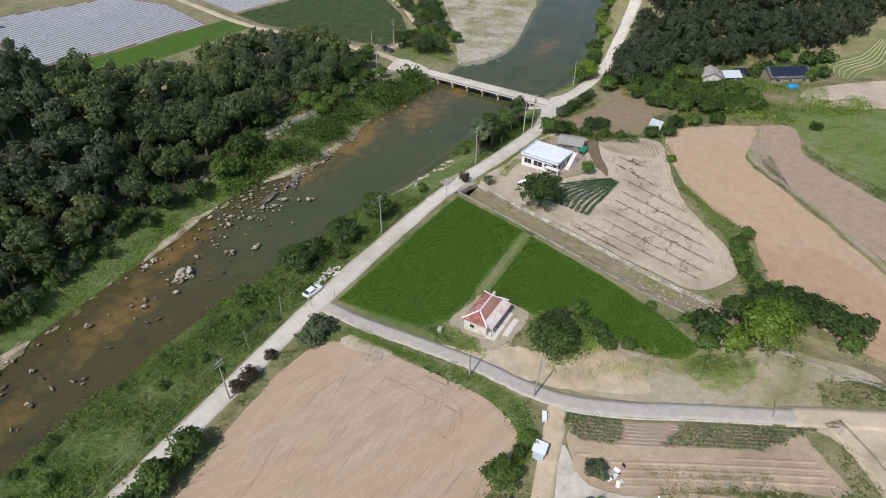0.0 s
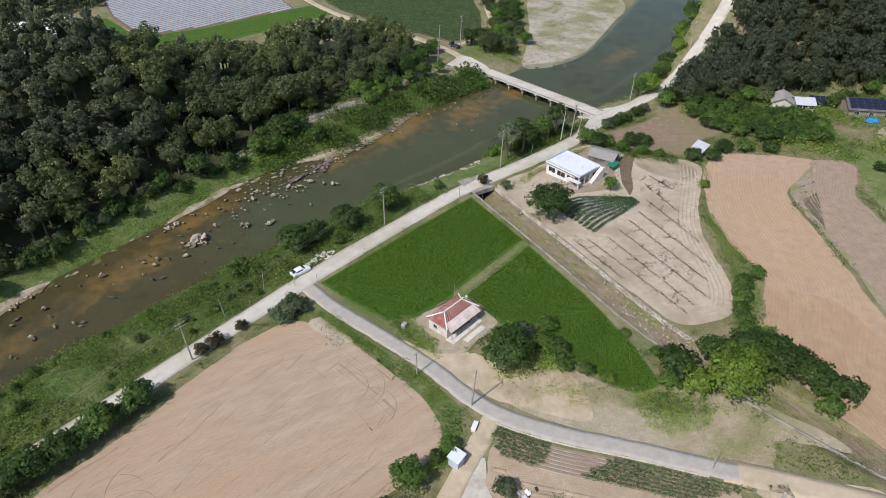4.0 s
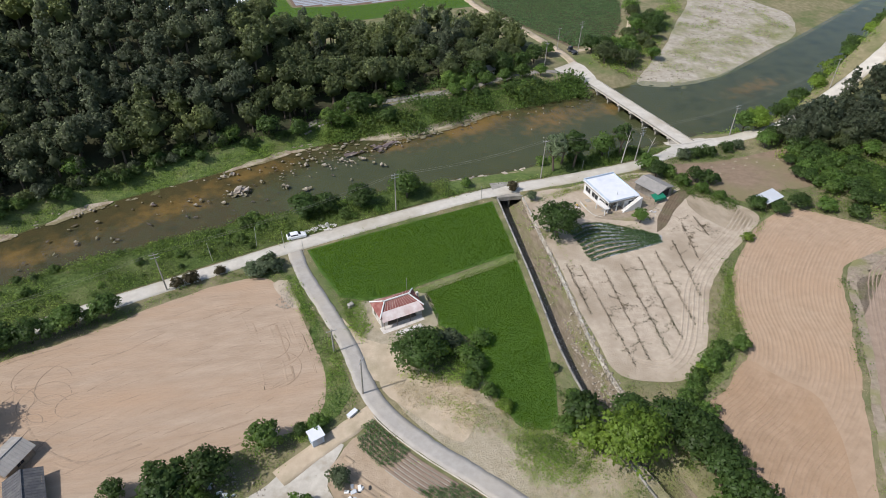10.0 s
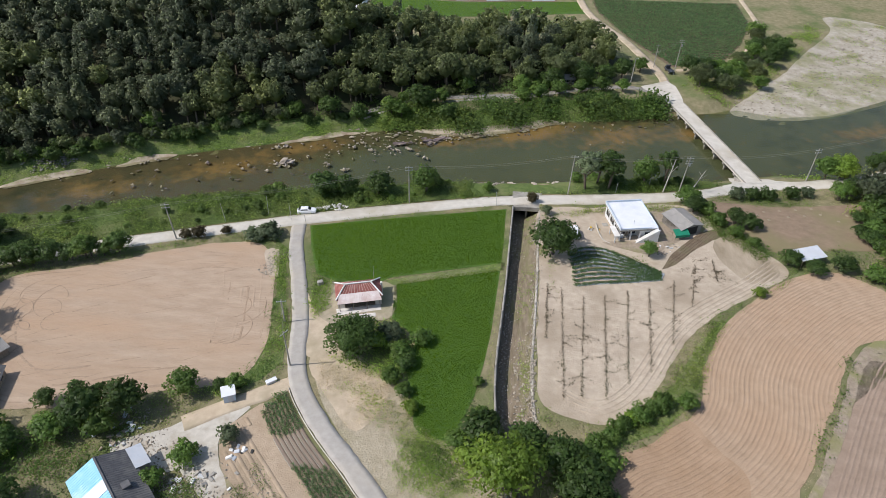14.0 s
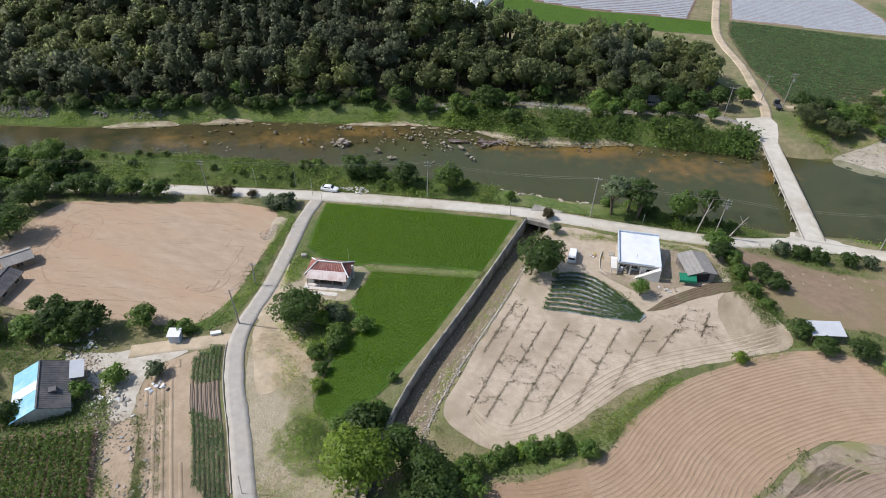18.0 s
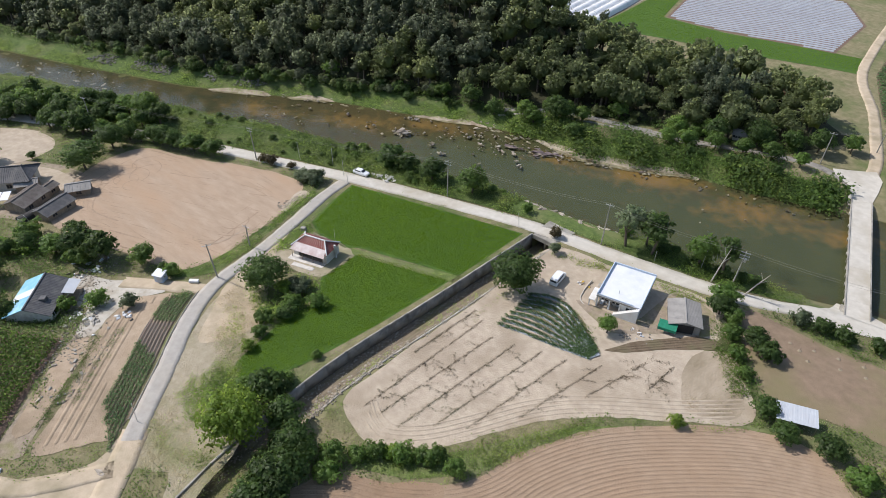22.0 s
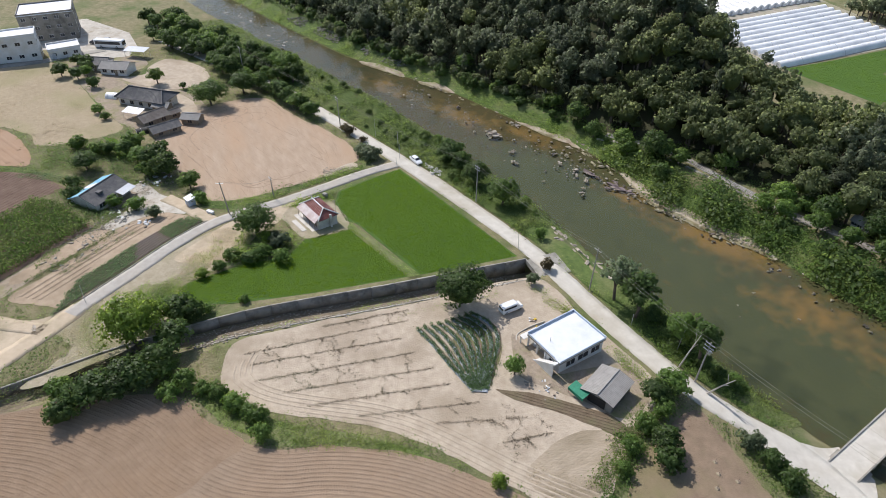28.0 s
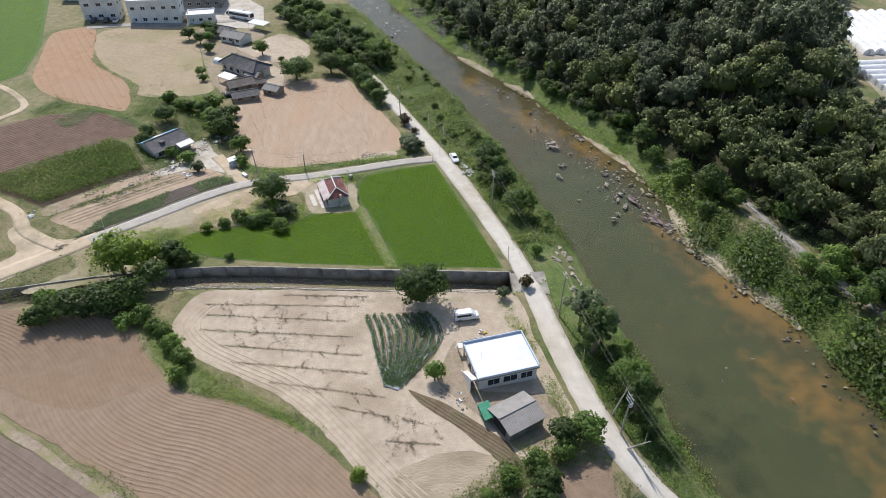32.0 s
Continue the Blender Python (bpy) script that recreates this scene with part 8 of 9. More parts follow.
# ---- low plants, too many to count ----
def tuft_template(r, k, rad, h, size, up=0.2, lie=0.9, round_=0.7):
    P = np.stack([r.normal(size=k) * rad * 0.5, r.normal(size=k) * rad * 0.5, r.uniform(0.1, 1.0, k) * h], 1)
    N_ = np.stack([r.normal(size=k), r.normal(size=k), np.abs(r.normal(size=k)) * lie + up], 1)
    V, F_ = leaf_cards(P, N_, size, r)
    N_ /= np.linalg.norm(N_, axis=1, keepdims=True)
    N_ = N_ * round_ + np.array([0, 0, 1.0])
    return V, F_, np.repeat(N_ / np.linalg.norm(N_, axis=1, keepdims=True), 4, 0)


rw = np.random.default_rng(31)
TUFT = {"weed": [tuft_template(rw, 26, 1.0, 0.75, 0.125) for _ in range(6)], "rice": [tuft_template(rw, 12, 0.5, 0.3, 0.07, 0.1, 0.5, 3.0) for _ in range(6)], "low": [tuft_template(rw, 15, 0.95, 0.26, 0.1) for _ in range(6)],
        "cabbage": [tuft_template(rw, 11, 0.45, 0.34, 0.14) for _ in range(6)], "corn": [tuft_template(rw, 18, 0.4, 1.9, 0.16, 0.1, 0.5, 1.5) for _ in range(6)], "twig": [tuft_template(rw, 9, 0.5, 0.26, 0.1) for _ in range(6)]}


def stuff(name, spots, kind, leaf, label, category):
    V, F_, N_ = place_many(TUFT[kind], spots, rw)
    me = np_mesh(name, V, F_)
    soften(me, N_)
    th = part(name, me, L[leaf])
    return tagged(th, label, category, kind="stuff")


def scatter(poly, step, size=1.0, keep=None, patchy=0.0):
    """Spots for tufts all over a plan outline."""
    P = np.array(poly, float)
    lo, hi = P.min(0), P.max(0)
    X, Y = np.meshgrid(np.arange(lo[0], hi[0], step), np.arange(lo[1], hi[1], step))
    X, Y = X.ravel() + rw.uniform(0, step, X.size), Y.ravel() + rw.uniform(0, step, Y.size)
    odd = np.zeros(len(X), bool)
    for (x1, y1), (x2, y2) in zip(P, np.roll(P, -1, 0)):
        odd ^= ((y1 > Y) != (y2 > Y)) & (X < (x2 - x1) * (Y - y1) / ((y2 - y1) or 1e-9) + x1)
    out = []
    for px, py in zip(X[odd].tolist(), Y[odd].tolist()):
        if keep is None or keep(px, py):
            k = noise.noise(Vector((px * 0.11, py * 0.11, 3.0)))
            if patchy and k < patchy - 0.5 + rw.uniform(-0.15, 0.15):
                continue
            s = size * rw.uniform(0.55, 1.35) * (1 + 0.9 * max(-0.4, k))
            out.append((px, py, gz(px, py) + 0.03, s, s * rw.uniform(0.7, 1.3)))
    return out


def bank_poly(pts, d0, d1, x0, x1, step=4):
    xs = np.arange(x0, x1 + 0.1, step)
    return [(float(x), float(line(pts, x) + d0)) for x in xs] + [(float(x), float(line(pts, x) + d1)) for x in xs[::-1]]


def road_y(x):
    return float(np.interp(x, [p[0] for p in ROAD_1], [p[1] for p in ROAD_1]))


XS = np.arange(-90, 150.1, 4)
SB_POLY = [(float(x), float(line(SOUTH_BANK, x)) + 0.3) for x in XS] + [(float(x), road_y(x) + 2.9) for x in XS[::-1]]
tagged(part("river_bank", drape(SB_POLY, 0.09), M["bank"], smooth=True), "overgrown green river bank below the lane", "river bank", kind="structure")
NB_POLY = bank_poly(NORTH_BANK, 0.8, 9.0, -196, 146)
tagged(part("river_bank", drape(NB_POLY, 0.09), M["bank"], smooth=True), "overgrown green far bank of the river", "river bank", kind="structure")
no_stone = lambda x, y: not (86 < x < 113 and y > road_y(x) + 3.5)
stuff("bank_weeds", scatter(SB_POLY, 1.0, 1.15, no_stone), "weed", "reed", "dense tall weeds and reeds on the near bank", "weeds")
stuff("bank_weeds", scatter(SB_POLY, 1.2, 0.95, no_stone, 0.4), "weed", "grass", "bright green grass among the bank weeds", "weeds")
stuff("bank_weeds", scatter(NB_POLY, 0.8, 0.8, lambda x, y: x < 70 and y < line(NORTH_BANK, x) + 5.5, 0.25), "weed", "grass", "bright grass along the far water's edge", "weeds")
stuff("bank_weeds", scatter(NB_POLY, 1.0, 1.9, lambda x, y: x > 56), "weed", "mid", "thick green shrubs on the far bank", "weeds")
stuff("bank_weeds", scatter(NB_POLY, 1.3, 2.3, lambda x, y: x > 62, 0.45), "weed", "dark", "dark scrub on the far bank", "weeds")
# dark leaves fill this band in place of the shade seen along the slope
FOOT_POLY = [(float(x), float(line(NORTH_BANK, x)) + 7) for x in np.arange(-180, 130.1, 4)] + [(float(x), float(line(FOOT, x)) + 2) for x in np.arange(-180, 130.1, 4)[::-1]]
stuff("undergrowth", scatter(FOOT_POLY, 1.3, 1.7, lambda x, y: abs(y - np.interp(x, [50, 66, 85, 104, 121, 135], [152, 163, 167.5, 172, 178.5, 182.5])) > 2.6), "weed", "dark", "dark undergrowth added for the shade at the foot of the woods", "undergrowth")
stuff("bank_weeds", scatter(bank_poly(SOUTH_BANK, -9, -0.5, 170, 290), 1.5, 1.3, lambda x, y: y > road_y(x) + 3.2), "weed", "grass", "weeds on the upstream bank", "weeds")
HEDGE = [(44, 83), (47.6, 72), (51, 62.5), (54, 50), (54, 42.5), (50, 38.2), (46, 37), (50, 35.8), (55.5, 40), (58, 44.5), (56, 54), (52, 65), (48, 78)]
STRIP = [(111, 35), (113.5, 36), (119.5, 39.6), (125.4, 46.6), (130.6, 55.8), (135.6, 62), (142.4, 68), (148.3, 73.2), (156, 82), (157.4, 81.4), (147.2, 72), (137.4, 62.4), (132.2, 53.4), (128.6, 43.4), (121.4, 36), (114, 32)]
tagged(part("verge", drape(HEDGE, 0.05), M["bank"], smooth=True), "green ditch between field and lane", "verge", kind="structure")
tagged(part("verge", drape(STRIP, 0.05), M["grass"], smooth=True), "green strip between two fields", "verge", kind="structure")
stuff("weeds", scatter(HEDGE, 0.7, 0.75, None, 0.42), "weed", "grass", "weeds along the ditch", "weeds")
stuff("weeds", scatter(HEDGE, 0.8, 0.6, None, 0.3), "low", "straw", "dry grass along the ditch", "grass")
stuff("weeds", scatter(STRIP, 0.7, 0.6, None, 0.4), "weed", "grass", "weeds along the field edge", "weeds")
stuff("weeds", scatter([(79, 37), (82, 31), (89, 29), (96, 25), (99, 21), (98, 16), (88, 24), (82, 29)], 0.8, 0.7, None, 0.55), "weed", "mid", "weeds on the slope above the canal", "weeds")
stuff("weeds", scatter([(66, 46), (72, 44), (80, 40), (82, 52), (76, 57), (68, 55.5), (64.5, 52)], 0.8, 0.8, None, 0.3), "weed", "grass", "weeds round the trees", "weeds")
stuff("weeds", scatter([(57, 69), (61, 68), (62, 60), (60.5, 56), (58, 62)], 0.6, 0.7, None, 0.3), "weed", "grass", "weeds beside the old house", "weeds")
stuff("weeds", scatter([(104, 99.5), (117, 103), (134, 106.5), (138, 105.5), (130, 103.2), (117, 101), (104, 95)], 0.7, 0.7, None, 0.45), "weed", "grass", "weeds between yard and lane", "weeds")
stuff("weeds", scatter([(141, 106), (147, 98), (153, 88), (150, 85), (145, 92), (140, 100)], 0.8, 0.9, None, 0.3), "weed", "mid", "weeds along the plot edge", "weeds")
stuff("weeds", scatter([(104, 98), (105, 86), (105, 70), (106.4, 70), (107, 84), (106, 98)], 0.8, 0.6, None, 0.45), "low", "grass", "thin weeds above the canal", "weeds")
stuff("weeds", scatter([(70, 4), (62, 10), (52, 20), (42, 12), (36, 6), (44, 9), (55, 16), (64, 7)], 0.8, 0.9, None, 0.4), "weed", "mid", "weeds between corn and plots", "weeds")
stuff("weeds", scatter([(176, 108), (190, 118), (204, 100), (222, 72), (214, 46), (186, 60), (182, 70), (172, 84), (184, 100)], 1.7, 1.5, None, 0.35), "weed", "grass", "rough weeds on the slope", "weeds")
stuff("weeds", scatter([(10, 2), (20, 24), (34, 30), (40, 28), (30, 12), (36, 9), (24, 2)], 1.0, 1.0, None, 0.35), "weed", "mid", "weeds behind the farmhouse", "weeds")
stuff("grass", scatter([(189, 60), (197, 62), (214, 46), (228, 30), (200, 12), (172, 17), (168, 28), (174, 46)], 1.1, 1.0), "low", "grass", "rough bright grass", "grass")
stuff("grass", scatter([(78.6, 30.5), (81.5, 31.6), (88.5, 30.4), (94.5, 29), (96.2, 24.6), (92.7, 21.2), (88.5, 20), (83, 21.4), (79.5, 26)], 0.4, 0.8, None, 0.36), "low", "grass", "bright clover and grass on the slope", "grass")
stuff("grass", scatter([(64, 46), (66, 38), (71, 31), (77, 23.5), (86, 14), (91, 10), (97, 14), (101, 8), (102, 16), (97, 22), (88, 30), (81.5, 35), (79.5, 44), (70, 44)], 0.6, 0.6, None, 0.35), "low", "straw", "dry straw-coloured grass on the verge", "grass")
stuff("grass", scatter([(141.8, 90), (146.3, 94.5), (151, 87), (152.2, 80.5), (146, 77), (142.9, 82)], 0.7, 0.45, None, 0.5), "low", "straw", "dry stubble at the field corner", "stubble")
stuff("grass", scatter([(66, 38), (71, 31), (86, 14.5), (97, 15), (96, 23), (86, 29), (80, 36), (72, 42)], 0.8, 0.7, None, 0.55), "low", "grass", "thin dry grass on the verge", "grass")
stuff("grass", [(at_canal(y, dx), y, float(canal_profile(dx, y, gz(at_canal(y, CANAL_WIDTH + 0.5), y))) + 0.12, rw.uniform(0.4, 0.8), rw.uniform(0.3, 0.6)) for y in np.arange(20, 101, 0.3) for dx in [rw.uniform(2.9, 6.6)] if noise.noise(Vector((dx * 0.5, y * 0.08, 0))) > -0.05], "weed", "grass", "weeds on the canal floor", "grass")
stuff("grass", [(at_canal(y, rw.uniform(-1.7, -0.4)), y, gz(at_canal(y, -1), y) + 0.2, 0.45, 0.4) for y in np.arange(2, 100, 0.5)], "low", "grass", "thin grass along the canal wall", "grass")
stuff("grass", [(x, y, gz(x, y) + 0.2, 0.5, 0.45) for x in np.arange(72, 95.5, 0.4) for y in [69 + (x - 72) * 0.345 + rw.uniform(-0.5, 0.7)]], "low", "grass", "grass on the paddy bund", "grass")

# rough growth on all the ground that is neither field nor road
def open_ground(X, Y, margin=2.9):
    free = np.ones(len(X), bool)
    for poly in PATCHES + [SB_POLY, FORK, [(95, 104), (103.2, 104), (103, 20), (95, 20)]]:
        P = np.array(poly, float)
        odd = np.zeros(len(X), bool)
        for (x1, y1), (x2, y2) in zip(P, np.roll(P, -1, 0)):
            odd ^= ((y1 > Y) != (y2 > Y)) & (X < (x2 - x1) * (Y - y1) / ((y2 - y1) or 1e-9) + x1)
        free &= ~odd
    for pts, w in [(ROAD_1, margin), (ROAD_2, margin - 0.3)] + [(t[1], t[2] / 2 + 0.4) for t in tracks]:
        for x, y in smooth_line(pts, 1.5):
            free &= (X - x) ** 2 + (Y - y) ** 2 > w * w
    return free


def rough(x0, x1, y0, y1, step, size, low, high, seed):
    X, Y = np.meshgrid(np.arange(x0, x1, step), np.arange(y0, y1, step))
    X, Y = X.ravel() + rw.uniform(0, step, X.size), Y.ravel() + rw.uniform(0, step, Y.size)
    keep = open_ground(X, Y) & (Y < line(SOUTH_BANK, X) - 1)
    out = []
    for px, py in zip(X[keep].tolist(), Y[keep].tolist()):
        k = noise.noise(Vector((px * 0.09, py * 0.09, seed))) + 0.4 * noise.noise(Vector((px * 0.3, py * 0.3, seed)))
        if low < k + rw.uniform(-0.1, 0.1) < high:
            s_ = size * rw.uniform(0.6, 1.35)
            out.append((px, py, gz(px, py) + 0.04, s_, s_ * rw.uniform(0.6, 1.1)))
    return out


stuff("rough_growth", rough(-60, 236, -24, 124, 1.3, 1.05, -0.05, 9, 1.0), "weed", "mid", "rough green weeds between the fields", "weeds")
stuff("rough_growth", rough(-60, 236, -24, 124, 1.3, 0.9, -0.45, 0.12, 1.0), "low", "grass", "short uneven grass between the fields", "grass")
stuff("rough_growth", rough(-60, 236, -24, 124, 1.2, 0.8, -9, -0.1, 1.0), "low", "straw", "dry yellow grass between the fields", "grass")
BAR = [(168, 175), (180, 171.5), (197, 176), (214, 188), (232, 200), (251, 213), (260, 236), (246, 260), (228, 266), (223, 250), (206, 226), (194, 208), (181, 192)]
stuff("bar_grass", scatter(BAR, 1.3, 0.9, None, 0.62), "low", "grass", "thin grass and herbs on the gravel bar", "grass")
stuff("bar_grass", scatter(BAR, 1.6, 0.8, None, 0.5), "low", "straw", "dry tufts on the gravel bar", "grass")
stuff("grass", scatter([(165, 176), (176, 187), (190, 207), (203, 226), (220, 250), (214, 256), (196, 232), (184, 212), (172, 204), (158, 198), (152, 186)], 1.2, 1.1, None, 0.2), "weed", "grass", "grass behind the gravel bar", "grass")

# rice in rows
R1 = [(51.3, 87.6), (57, 89.6), (77, 95), (95, 100), (94.9, 78.6), (72.5, 71.1), (70.5, 69.2), (62, 68.6), (57.5, 70.5), (53.6, 80)]
R2 = [(74, 69), (94.6, 75.7), (93.6, 54), (91.6, 40), (89.2, 31.6), (85.3, 30.6), (83.4, 33.2), (80.4, 45), (81, 53), (75.5, 58.3), (75, 63)]
for poly, ang, lab in ((R1, 16, "dense green rice of the upper paddy"), (R2, 84, "dense green rice of the lower paddy")):
    sp_ = []
    for a, b in scan_rows(poly, ang, 0.42):
        for x, y in along(a, b, 0.34):
            s = rw.uniform(0.75, 1.15)
            sp_.append((x + rw.normal() * 0.05, y + rw.normal() * 0.05, gz(x, y) + 0.06, s, s * rw.uniform(0.9, 1.1) * (1 + 0.12 * noise.noise(Vector((x * 0.2, y * 0.2, 0))))))
    stuff("rice", sp_, "rice", "rice" if poly is R1 else "young_rice", lab, "rice")
sp_ = [(x, y, gz(x, y) + 0.05, 1.7, 1.1) for poly in ([(31, 239), (72, 248), (123, 259), (120.5, 274), (72, 266), (45, 267), (37, 299), (29, 299)], [(-88, -88), (-82, -66), (-49, -54), (-30, -47), (-5, -42), (3, -46), (0, -78)]) for a, b in scan_rows(poly, 10, 1.3) for x, y in along(a, b, 1.1)]
stuff("rice", sp_, "rice", "rice", "distant green rice", "rice")

# vegetables
veg = thing("vegetable_bed", pose(0, 0, 0), "fan of curved beds of leafy crops under pale mulch film", "vegetable bed")
LOW_SIDE = smooth_line([(110.6, 72.2), (114.4, 73.2), (119, 74.1), (123.6, 75.0), (128.0, 76.0)], 0.8)
TOP_SIDE = smooth_line([(109.6, 83.6), (113.4, 85.6), (117.4, 85.4), (122.4, 82.2), (128.8, 77.8)], 0.8)
rows_v = []
for k in range(9):
    f = k / 8
    n_ = 26
    row = []
    for i in range(n_ + 1):
        a, b = LOW_SIDE[round(i / n_ * (len(LOW_SIDE) - 1))], TOP_SIDE[round(i / n_ * (len(TOP_SIDE) - 1))]
        row.append((a[0] + (b[0] - a[0]) * f, a[1] + (b[1] - a[1]) * f))
    row = smooth_line(row[::4] + row[-1:], 0.7)
    part("mulched_ridge", ridge_mesh(row, 0.8, 0.17, 0.09, 0.02), M["film"], veg)
    part("furrow", ridge_mesh([(x, y + 0.62) for x, y in row[:-3]], 0.4, 0.07, 0.08), M["grey_soil"], veg)
    rows_v += row[:-1]
stuff("crops", [(x + rw.uniform(-0.4, 0.4), y + rw.normal() * 0.12, gz(x, y) + 0.22, rw.uniform(0.65, 0.95), rw.uniform(0.8, 1.2)) for x, y in rows_v for _ in range(5)], "cabbage", "crop", "dark leafy crops on the curved beds", "crops")
strip = thing("vegetable_bed", pose(0, 0, 0), "long ridged vegetable bed beside the lane", "vegetable bed")
R2L = [p for p in smooth_line(ROAD_2, 1.0)]
crops_r = []
for k in range(7):
    ln = offset_line(R2L, 2.75 + 0.68 * k)
    run = [p for p in ln if 9.0 + 0.6 * k < p[1] < 38.2 - 0.75 * k]
    part("ridge", ridge_mesh(run, 0.55, 0.16, 0.1, 0.02), M["grey_soil"], strip)
    mid = [p for p in run if 23.2 < p[1] < 30.2 - 0.3 * k]
    if len(mid) > 4:
        part("mulch_strip", ridge_mesh(offset_line(mid, 0.34), 0.13, 0.1, 0.1, 0.02), M["concrete"], strip)
    crops_r += [p for p in run if p[1] > 30.2 - 0.3 * k or p[1] < 23.6]
stuff("crops", [(x + t * 0.66 + rw.normal() * 0.05, y - t * 0.75 + rw.normal() * 0.05, gz(x, y) + 0.2, rw.uniform(0.7, 0.95), rw.uniform(0.9, 1.3)) for x, y in crops_r for t in (-0.38, -0.12, 0.14, 0.4)], "cabbage", "crop", "leafy crops in rows beside the lane", "crops")
kerb = thing("kerb", pose(0, 0, 0), "low whitewashed kerb along the lane's field side", "kerb", kind="structure")
edge = [p for p in offset_line(R2L, 1.85) if 12.6 < p[1] < 39.5]
for i in range(0, len(edge) - 3, 3):
    part("kerb_stone", ridge_mesh(edge[i:i + 4], 0.2, 0.14, 0.1), M["pale_concrete"], kerb)
ST_LINE = [(60.4, 21.6), (63.8, 17.6), (67.6, 13), (71.6, 8.6)]
sp_ = []
for x, y in smooth_line(ST_LINE, 0.12):
    s_ = rr.uniform(0.05, 0.24)
    x, y = x + rr.normal() * 0.55, y + rr.normal() * 0.55
    sp_.append((x, y, gz(x, y) + 0.1, s_, s_))
stones("plot_stones", sp_, "rubble", "line of grey field stones between the plots")
GR_LINE = smooth_line([(59.6, 19), (62.4, 16.2), (65.8, 12.8), (69.6, 7.8), (73, 4)], 0.25)
stuff("weeds", [(x + rw.normal() * 0.35, y + rw.normal() * 0.35, gz(x, y) + 0.05, rw.uniform(0.5, 0.9), rw.uniform(0.4, 0.8)) for x, y in GR_LINE + smooth_line([(p[0] + 0.7, p[1] + 0.7) for p in ST_LINE], 0.6)], "weed", "corn", "yellow-green weeds between the plots", "weeds")
stuff("rice", [(x, y, gz(x, y) + 0.06, 1.0, 1.1) for a, b in scan_rows([(12.4, 18.8), (10, 15.8), (24.2, 20.4), (22.9, 22.8)], 20, 0.6) for x, y in along(a, b, 0.5)], "rice", "rice", "narrow strip of green rice", "rice")
sp_ = [(x, y, gz(x, y) + 0.1, s_, s_) for x, y, s_ in zip(rr.normal(46.6, 0.9, 260), rr.uniform(68.5, 77, 260), rr.uniform(0.05, 0.2, 260))]
stones("corner_rubble", sp_, "rubble", "broken pale stone at the field corner")
CORN = [(60, -18), (53.5, -9.5), (41, 1.5), (44.5, 7.5), (55, 14), (63.5, 5.5), (72, -3), (66, -15)]
stuff("corn", [(x, y, gz(x, y) + 0.1, rw.uniform(0.9, 1.3), rw.uniform(0.8, 1.15)) for a, b in scan_rows(CORN, 134, 1.15) for x, y in along(a, b, 0.36)], "corn", "corn", "tall green corn in rows", "corn")
CAB = [(152, 203), (168, 208), (180.5, 228), (190, 252), (192, 283), (129, 278), (130, 262), (140, 228)]
stuff("cabbages", [(x, y, gz(x, y) + 0.1, rw.uniform(1.9, 2.5), rw.uniform(1.2, 1.8)) for a, b in scan_rows(CAB, 3, 2.2) for x, y in along(a, b, 0.5)], "cabbage", "crop", "rows of leafy green crops", "crops")
sp_ = [(x, y, gz(x, y) + 0.1, rw.uniform(0.8, 1.3), rw.uniform(0.8, 1.2)) for poly in ([(29.4, -17.7), (19.7, -13.3), (22.2, -7.3), (34, -12.3)], [(26.9, -3.7), (25.4, -1.9), (31.5, 10.8), (33.7, 8.3)], [(23, -27), (15, -22), (18, -19), (25, -24)]) for a, b in scan_rows(poly, 134, 0.9) for x, y in along(a, b, 0.6)]
stuff("crops", sp_, "cabbage", "crop", "small beds of mixed vegetables", "crops")
stuff("stubble", scatter([(-45, -30), (-53, -2), (-30, 7), (-10, 13), (6, 19), (10, 1), (2, -3), (-16, -20)], 0.9, 0.5, None, 0.2), "low", "straw", "dry straw-coloured stubble rows", "stubble")

# rows of dead plants on the sandy field
BRUSH = [(107.5, 71.1, 106.8, 41.2), (111.7, 68.5, 109.7, 41.9), (115.9, 69.6, 113.8, 42.0), (120.6, 71.6, 117.8, 46.1), (125.0, 72.7, 122.0, 49.0), (130.4, 75.8, 126.9, 56.5), (135.8, 82.1, 132.4, 67.4), (139.9, 84.4, 139.2, 76.1), (104.7, 72.0, 104.1, 55.7)]
sp_ = []
for x0, y0, x1, y1 in BRUSH:
    for x, y in along((x0, y0), (x1, y1), 0.15):
        if noise.noise(Vector((x, y * 0.35, 1.0))) > -0.42:
            s = rw.uniform(0.36, 0.72)
            sp_.append((x + rw.normal() * 0.06, y + rw.normal() * 0.06, gz(x, y) + 0.06, s, s))
    for i in range(9):
        t = rw.uniform(0.05, 0.95)
        bx, by = x0 + (x1 - x0) * t, y0 + (y1 - y0) * t
        a = radians(rw.choice([rw.normal(-25, 18), rw.normal(205, 18), rw.normal(10, 15)]))
        b2 = rw.normal(0, 0.06)
        for j in range(int(rw.integers(7, 16))):
            a += b2
            s = rw.uniform(0.34, 0.7)
            sp_.append((bx + 0.19 * j * math.cos(a) + rw.normal() * 0.07, by + 0.19 * j * math.sin(a) + rw.normal() * 0.07, gz(bx, by) + 0.06, s, s))
for cx, cy in ((112, 56), (114, 52), (117, 58), (135, 80), (140, 76), (137, 84)):
    for j in range(26):
        sp_.append((cx + rw.normal() * 1.6, cy + rw.normal() * 0.8, gz(cx, cy) + 0.06, 0.6, 0.6))
stuff("dead_plants", sp_, "twig", "dry", "rows and heaps of withered plants", "plant debris")
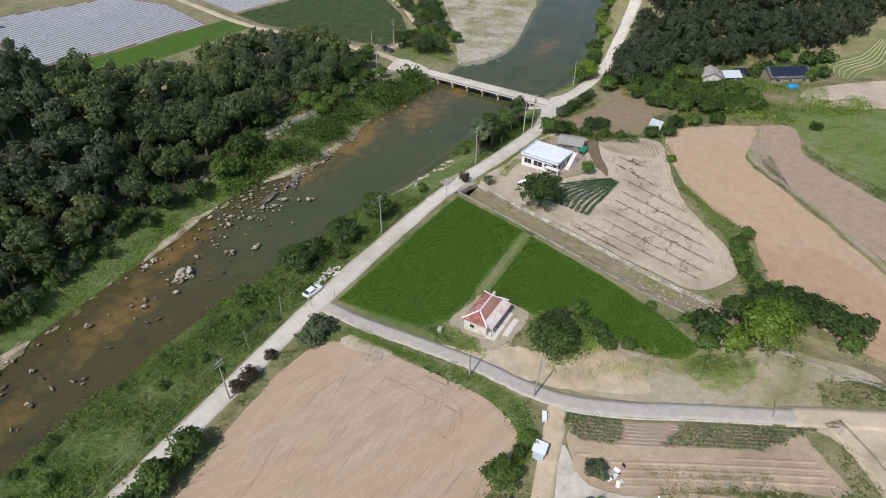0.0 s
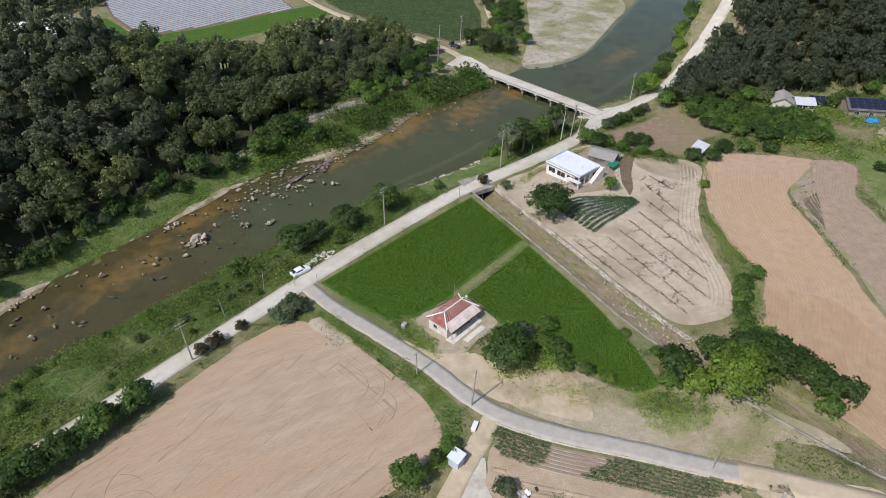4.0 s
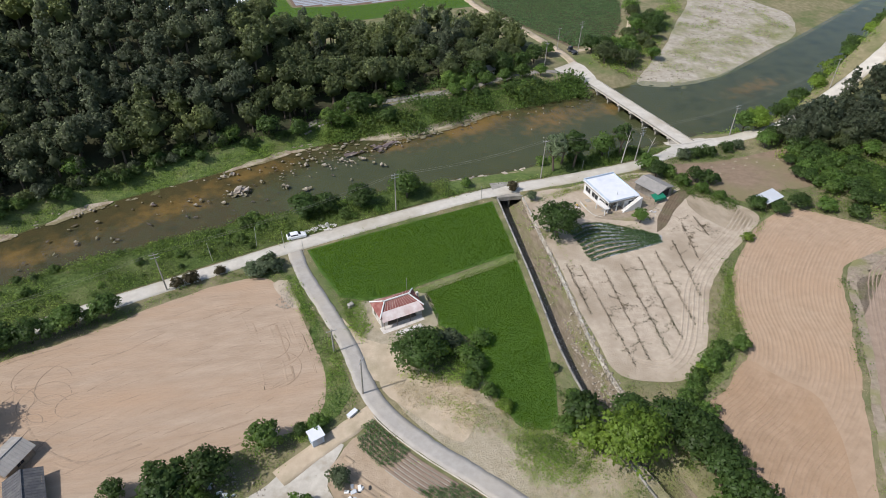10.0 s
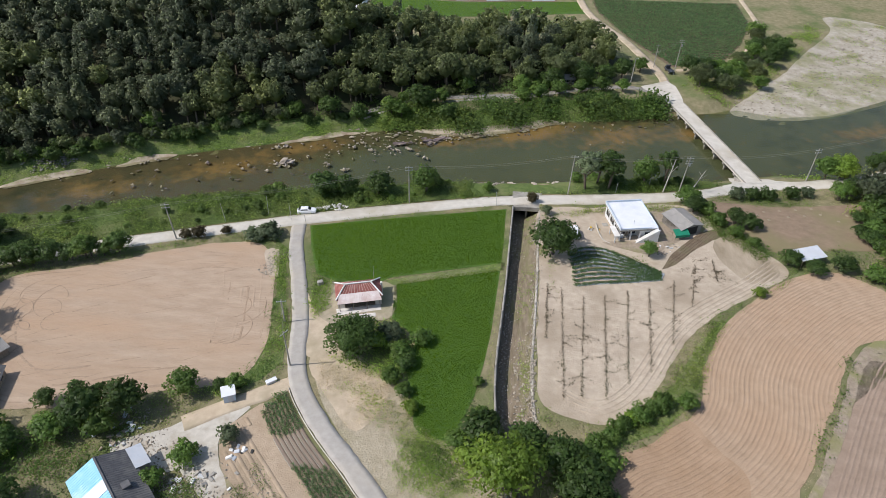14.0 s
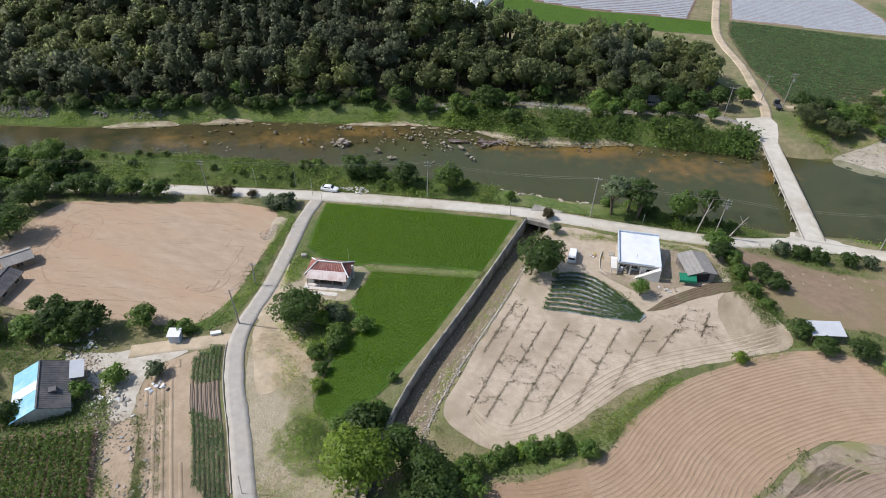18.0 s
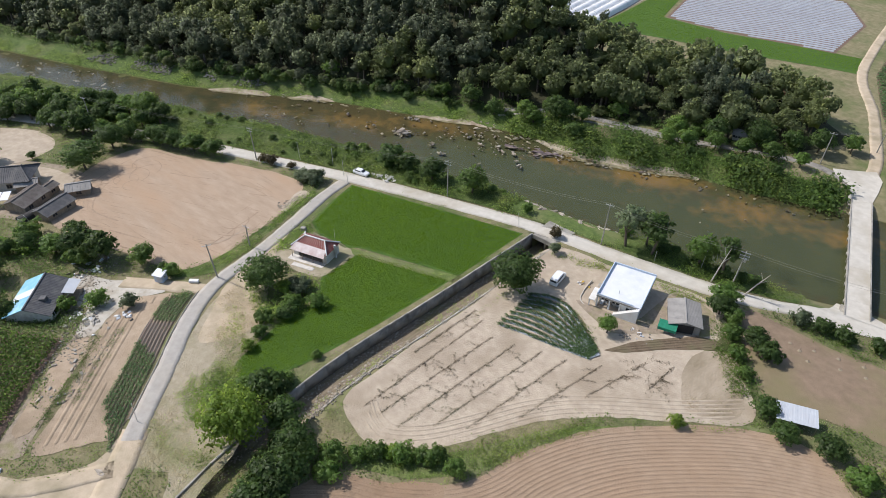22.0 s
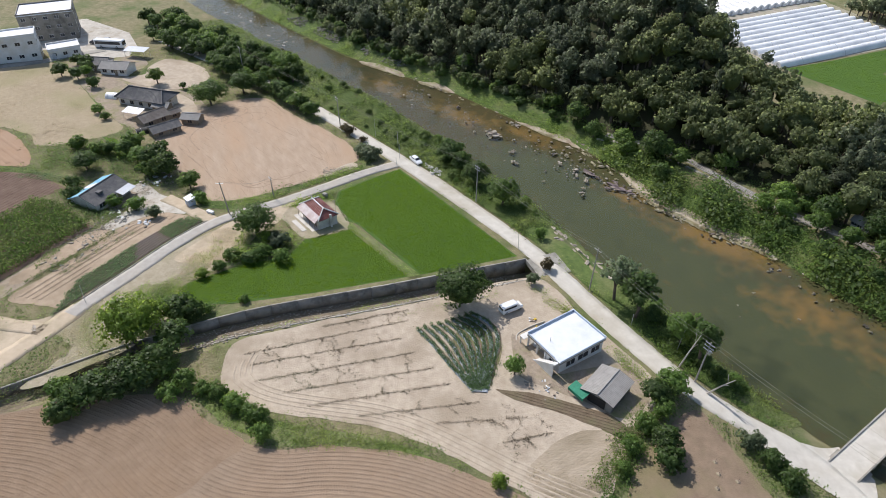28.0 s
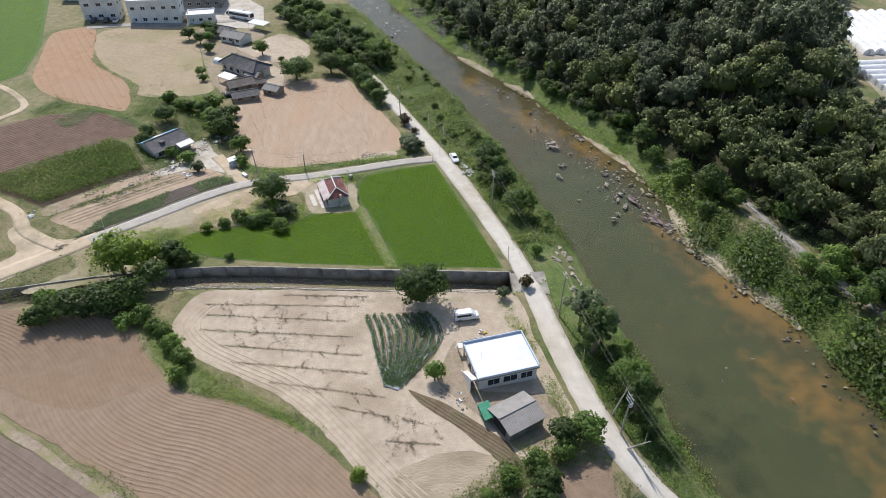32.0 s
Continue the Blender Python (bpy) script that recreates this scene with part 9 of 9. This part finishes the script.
for x, y in ((155, 105), (157, 107), (157, 103), (161, 108), (162, 105), (165, 109), (166, 106), (169, 110), (170, 107), (153, 106), (173, 104), (176, 107)):
    th = thing("planting_pit", pose(x, y, gz(x, y) + 0.08), "small pale planting pit with a sapling stake", "planting pit", "planting pits")
    part("rim", rods(((0, 0, 0), (0, 0, 0.1), 0.4, 0.24), n=9), M["baulk"], th)
    part("stake", rods(((0, 0, 0), (0.05, 0, 0.8), 0.03), n=5), M["wood"], th)

# heaps of rubble and household things
def heap(x, y, n_, spread_, s0, s1, mats, label):
    th = thing("rubble_heap", pose(x, y, gz(x, y)), label, "rubble")
    for i in range(n_):
        dx, dy, s = rr.normal() * spread_, rr.normal() * spread_ * 0.6, rr.uniform(s0, s1)
        p = part("piece", boxes((-s, -s * 0.6, -s * 0.2, s, s * 0.6, s * 0.5), bevel=s * 0.1), M[mats[i % len(mats)]], th)
        p.matrix_local = pose(dx, dy, 0.12 + gz(x + dx, y + dy) - gz(x, y), rr.uniform(-25, 25), rr.uniform(-25, 25), rr.uniform(0, 360))


heap(36.5, 27.5, 22, 2.4, 0.25, 0.7, ["white", "tin", "concrete", "wood"], "scrap and white boards behind the farmhouse")
heap(57.5, 25.5, 12, 1.0, 0.2, 0.5, ["white", "tin", "black"], "white sacks beside the vegetable plot")
heap(53, 20, 20, 2.4, 0.25, 0.6, ["concrete", "white", "concrete"], "pale concrete rubble by the farmhouse")
heap(61, 14, 12, 2.2, 0.2, 0.45, ["concrete", "rock"], "pale stones along the plot edge")
heap(66, 8.5, 10, 2.0, 0.2, 0.4, ["concrete", "rock"], "pale stones along the plot edge")
heap(131.5, 88.2, 18, 1.3, 0.1, 0.26, ["wood", "tin", "dark_wall", "white"], "buckets and boards beside the lean-to")
heap(115.6, 94.0, 8, 0.8, 0.15, 0.35, ["wood", "white", "yellow"], "boards beside the white house")
heap(129.5, 85.6, 12, 0.9, 0.15, 0.3, ["wood", "dark_wall"], "stacked firewood beside the small tree")
heap(76.5, -3.5, 7, 0.9, 0.2, 0.5, ["white", "tin"], "white sheet scrap at the track bend")
rock(87.8, 6.2, 0.75, "rock", 1.4, 20, 0.6, "pale flat stone at the track fork")
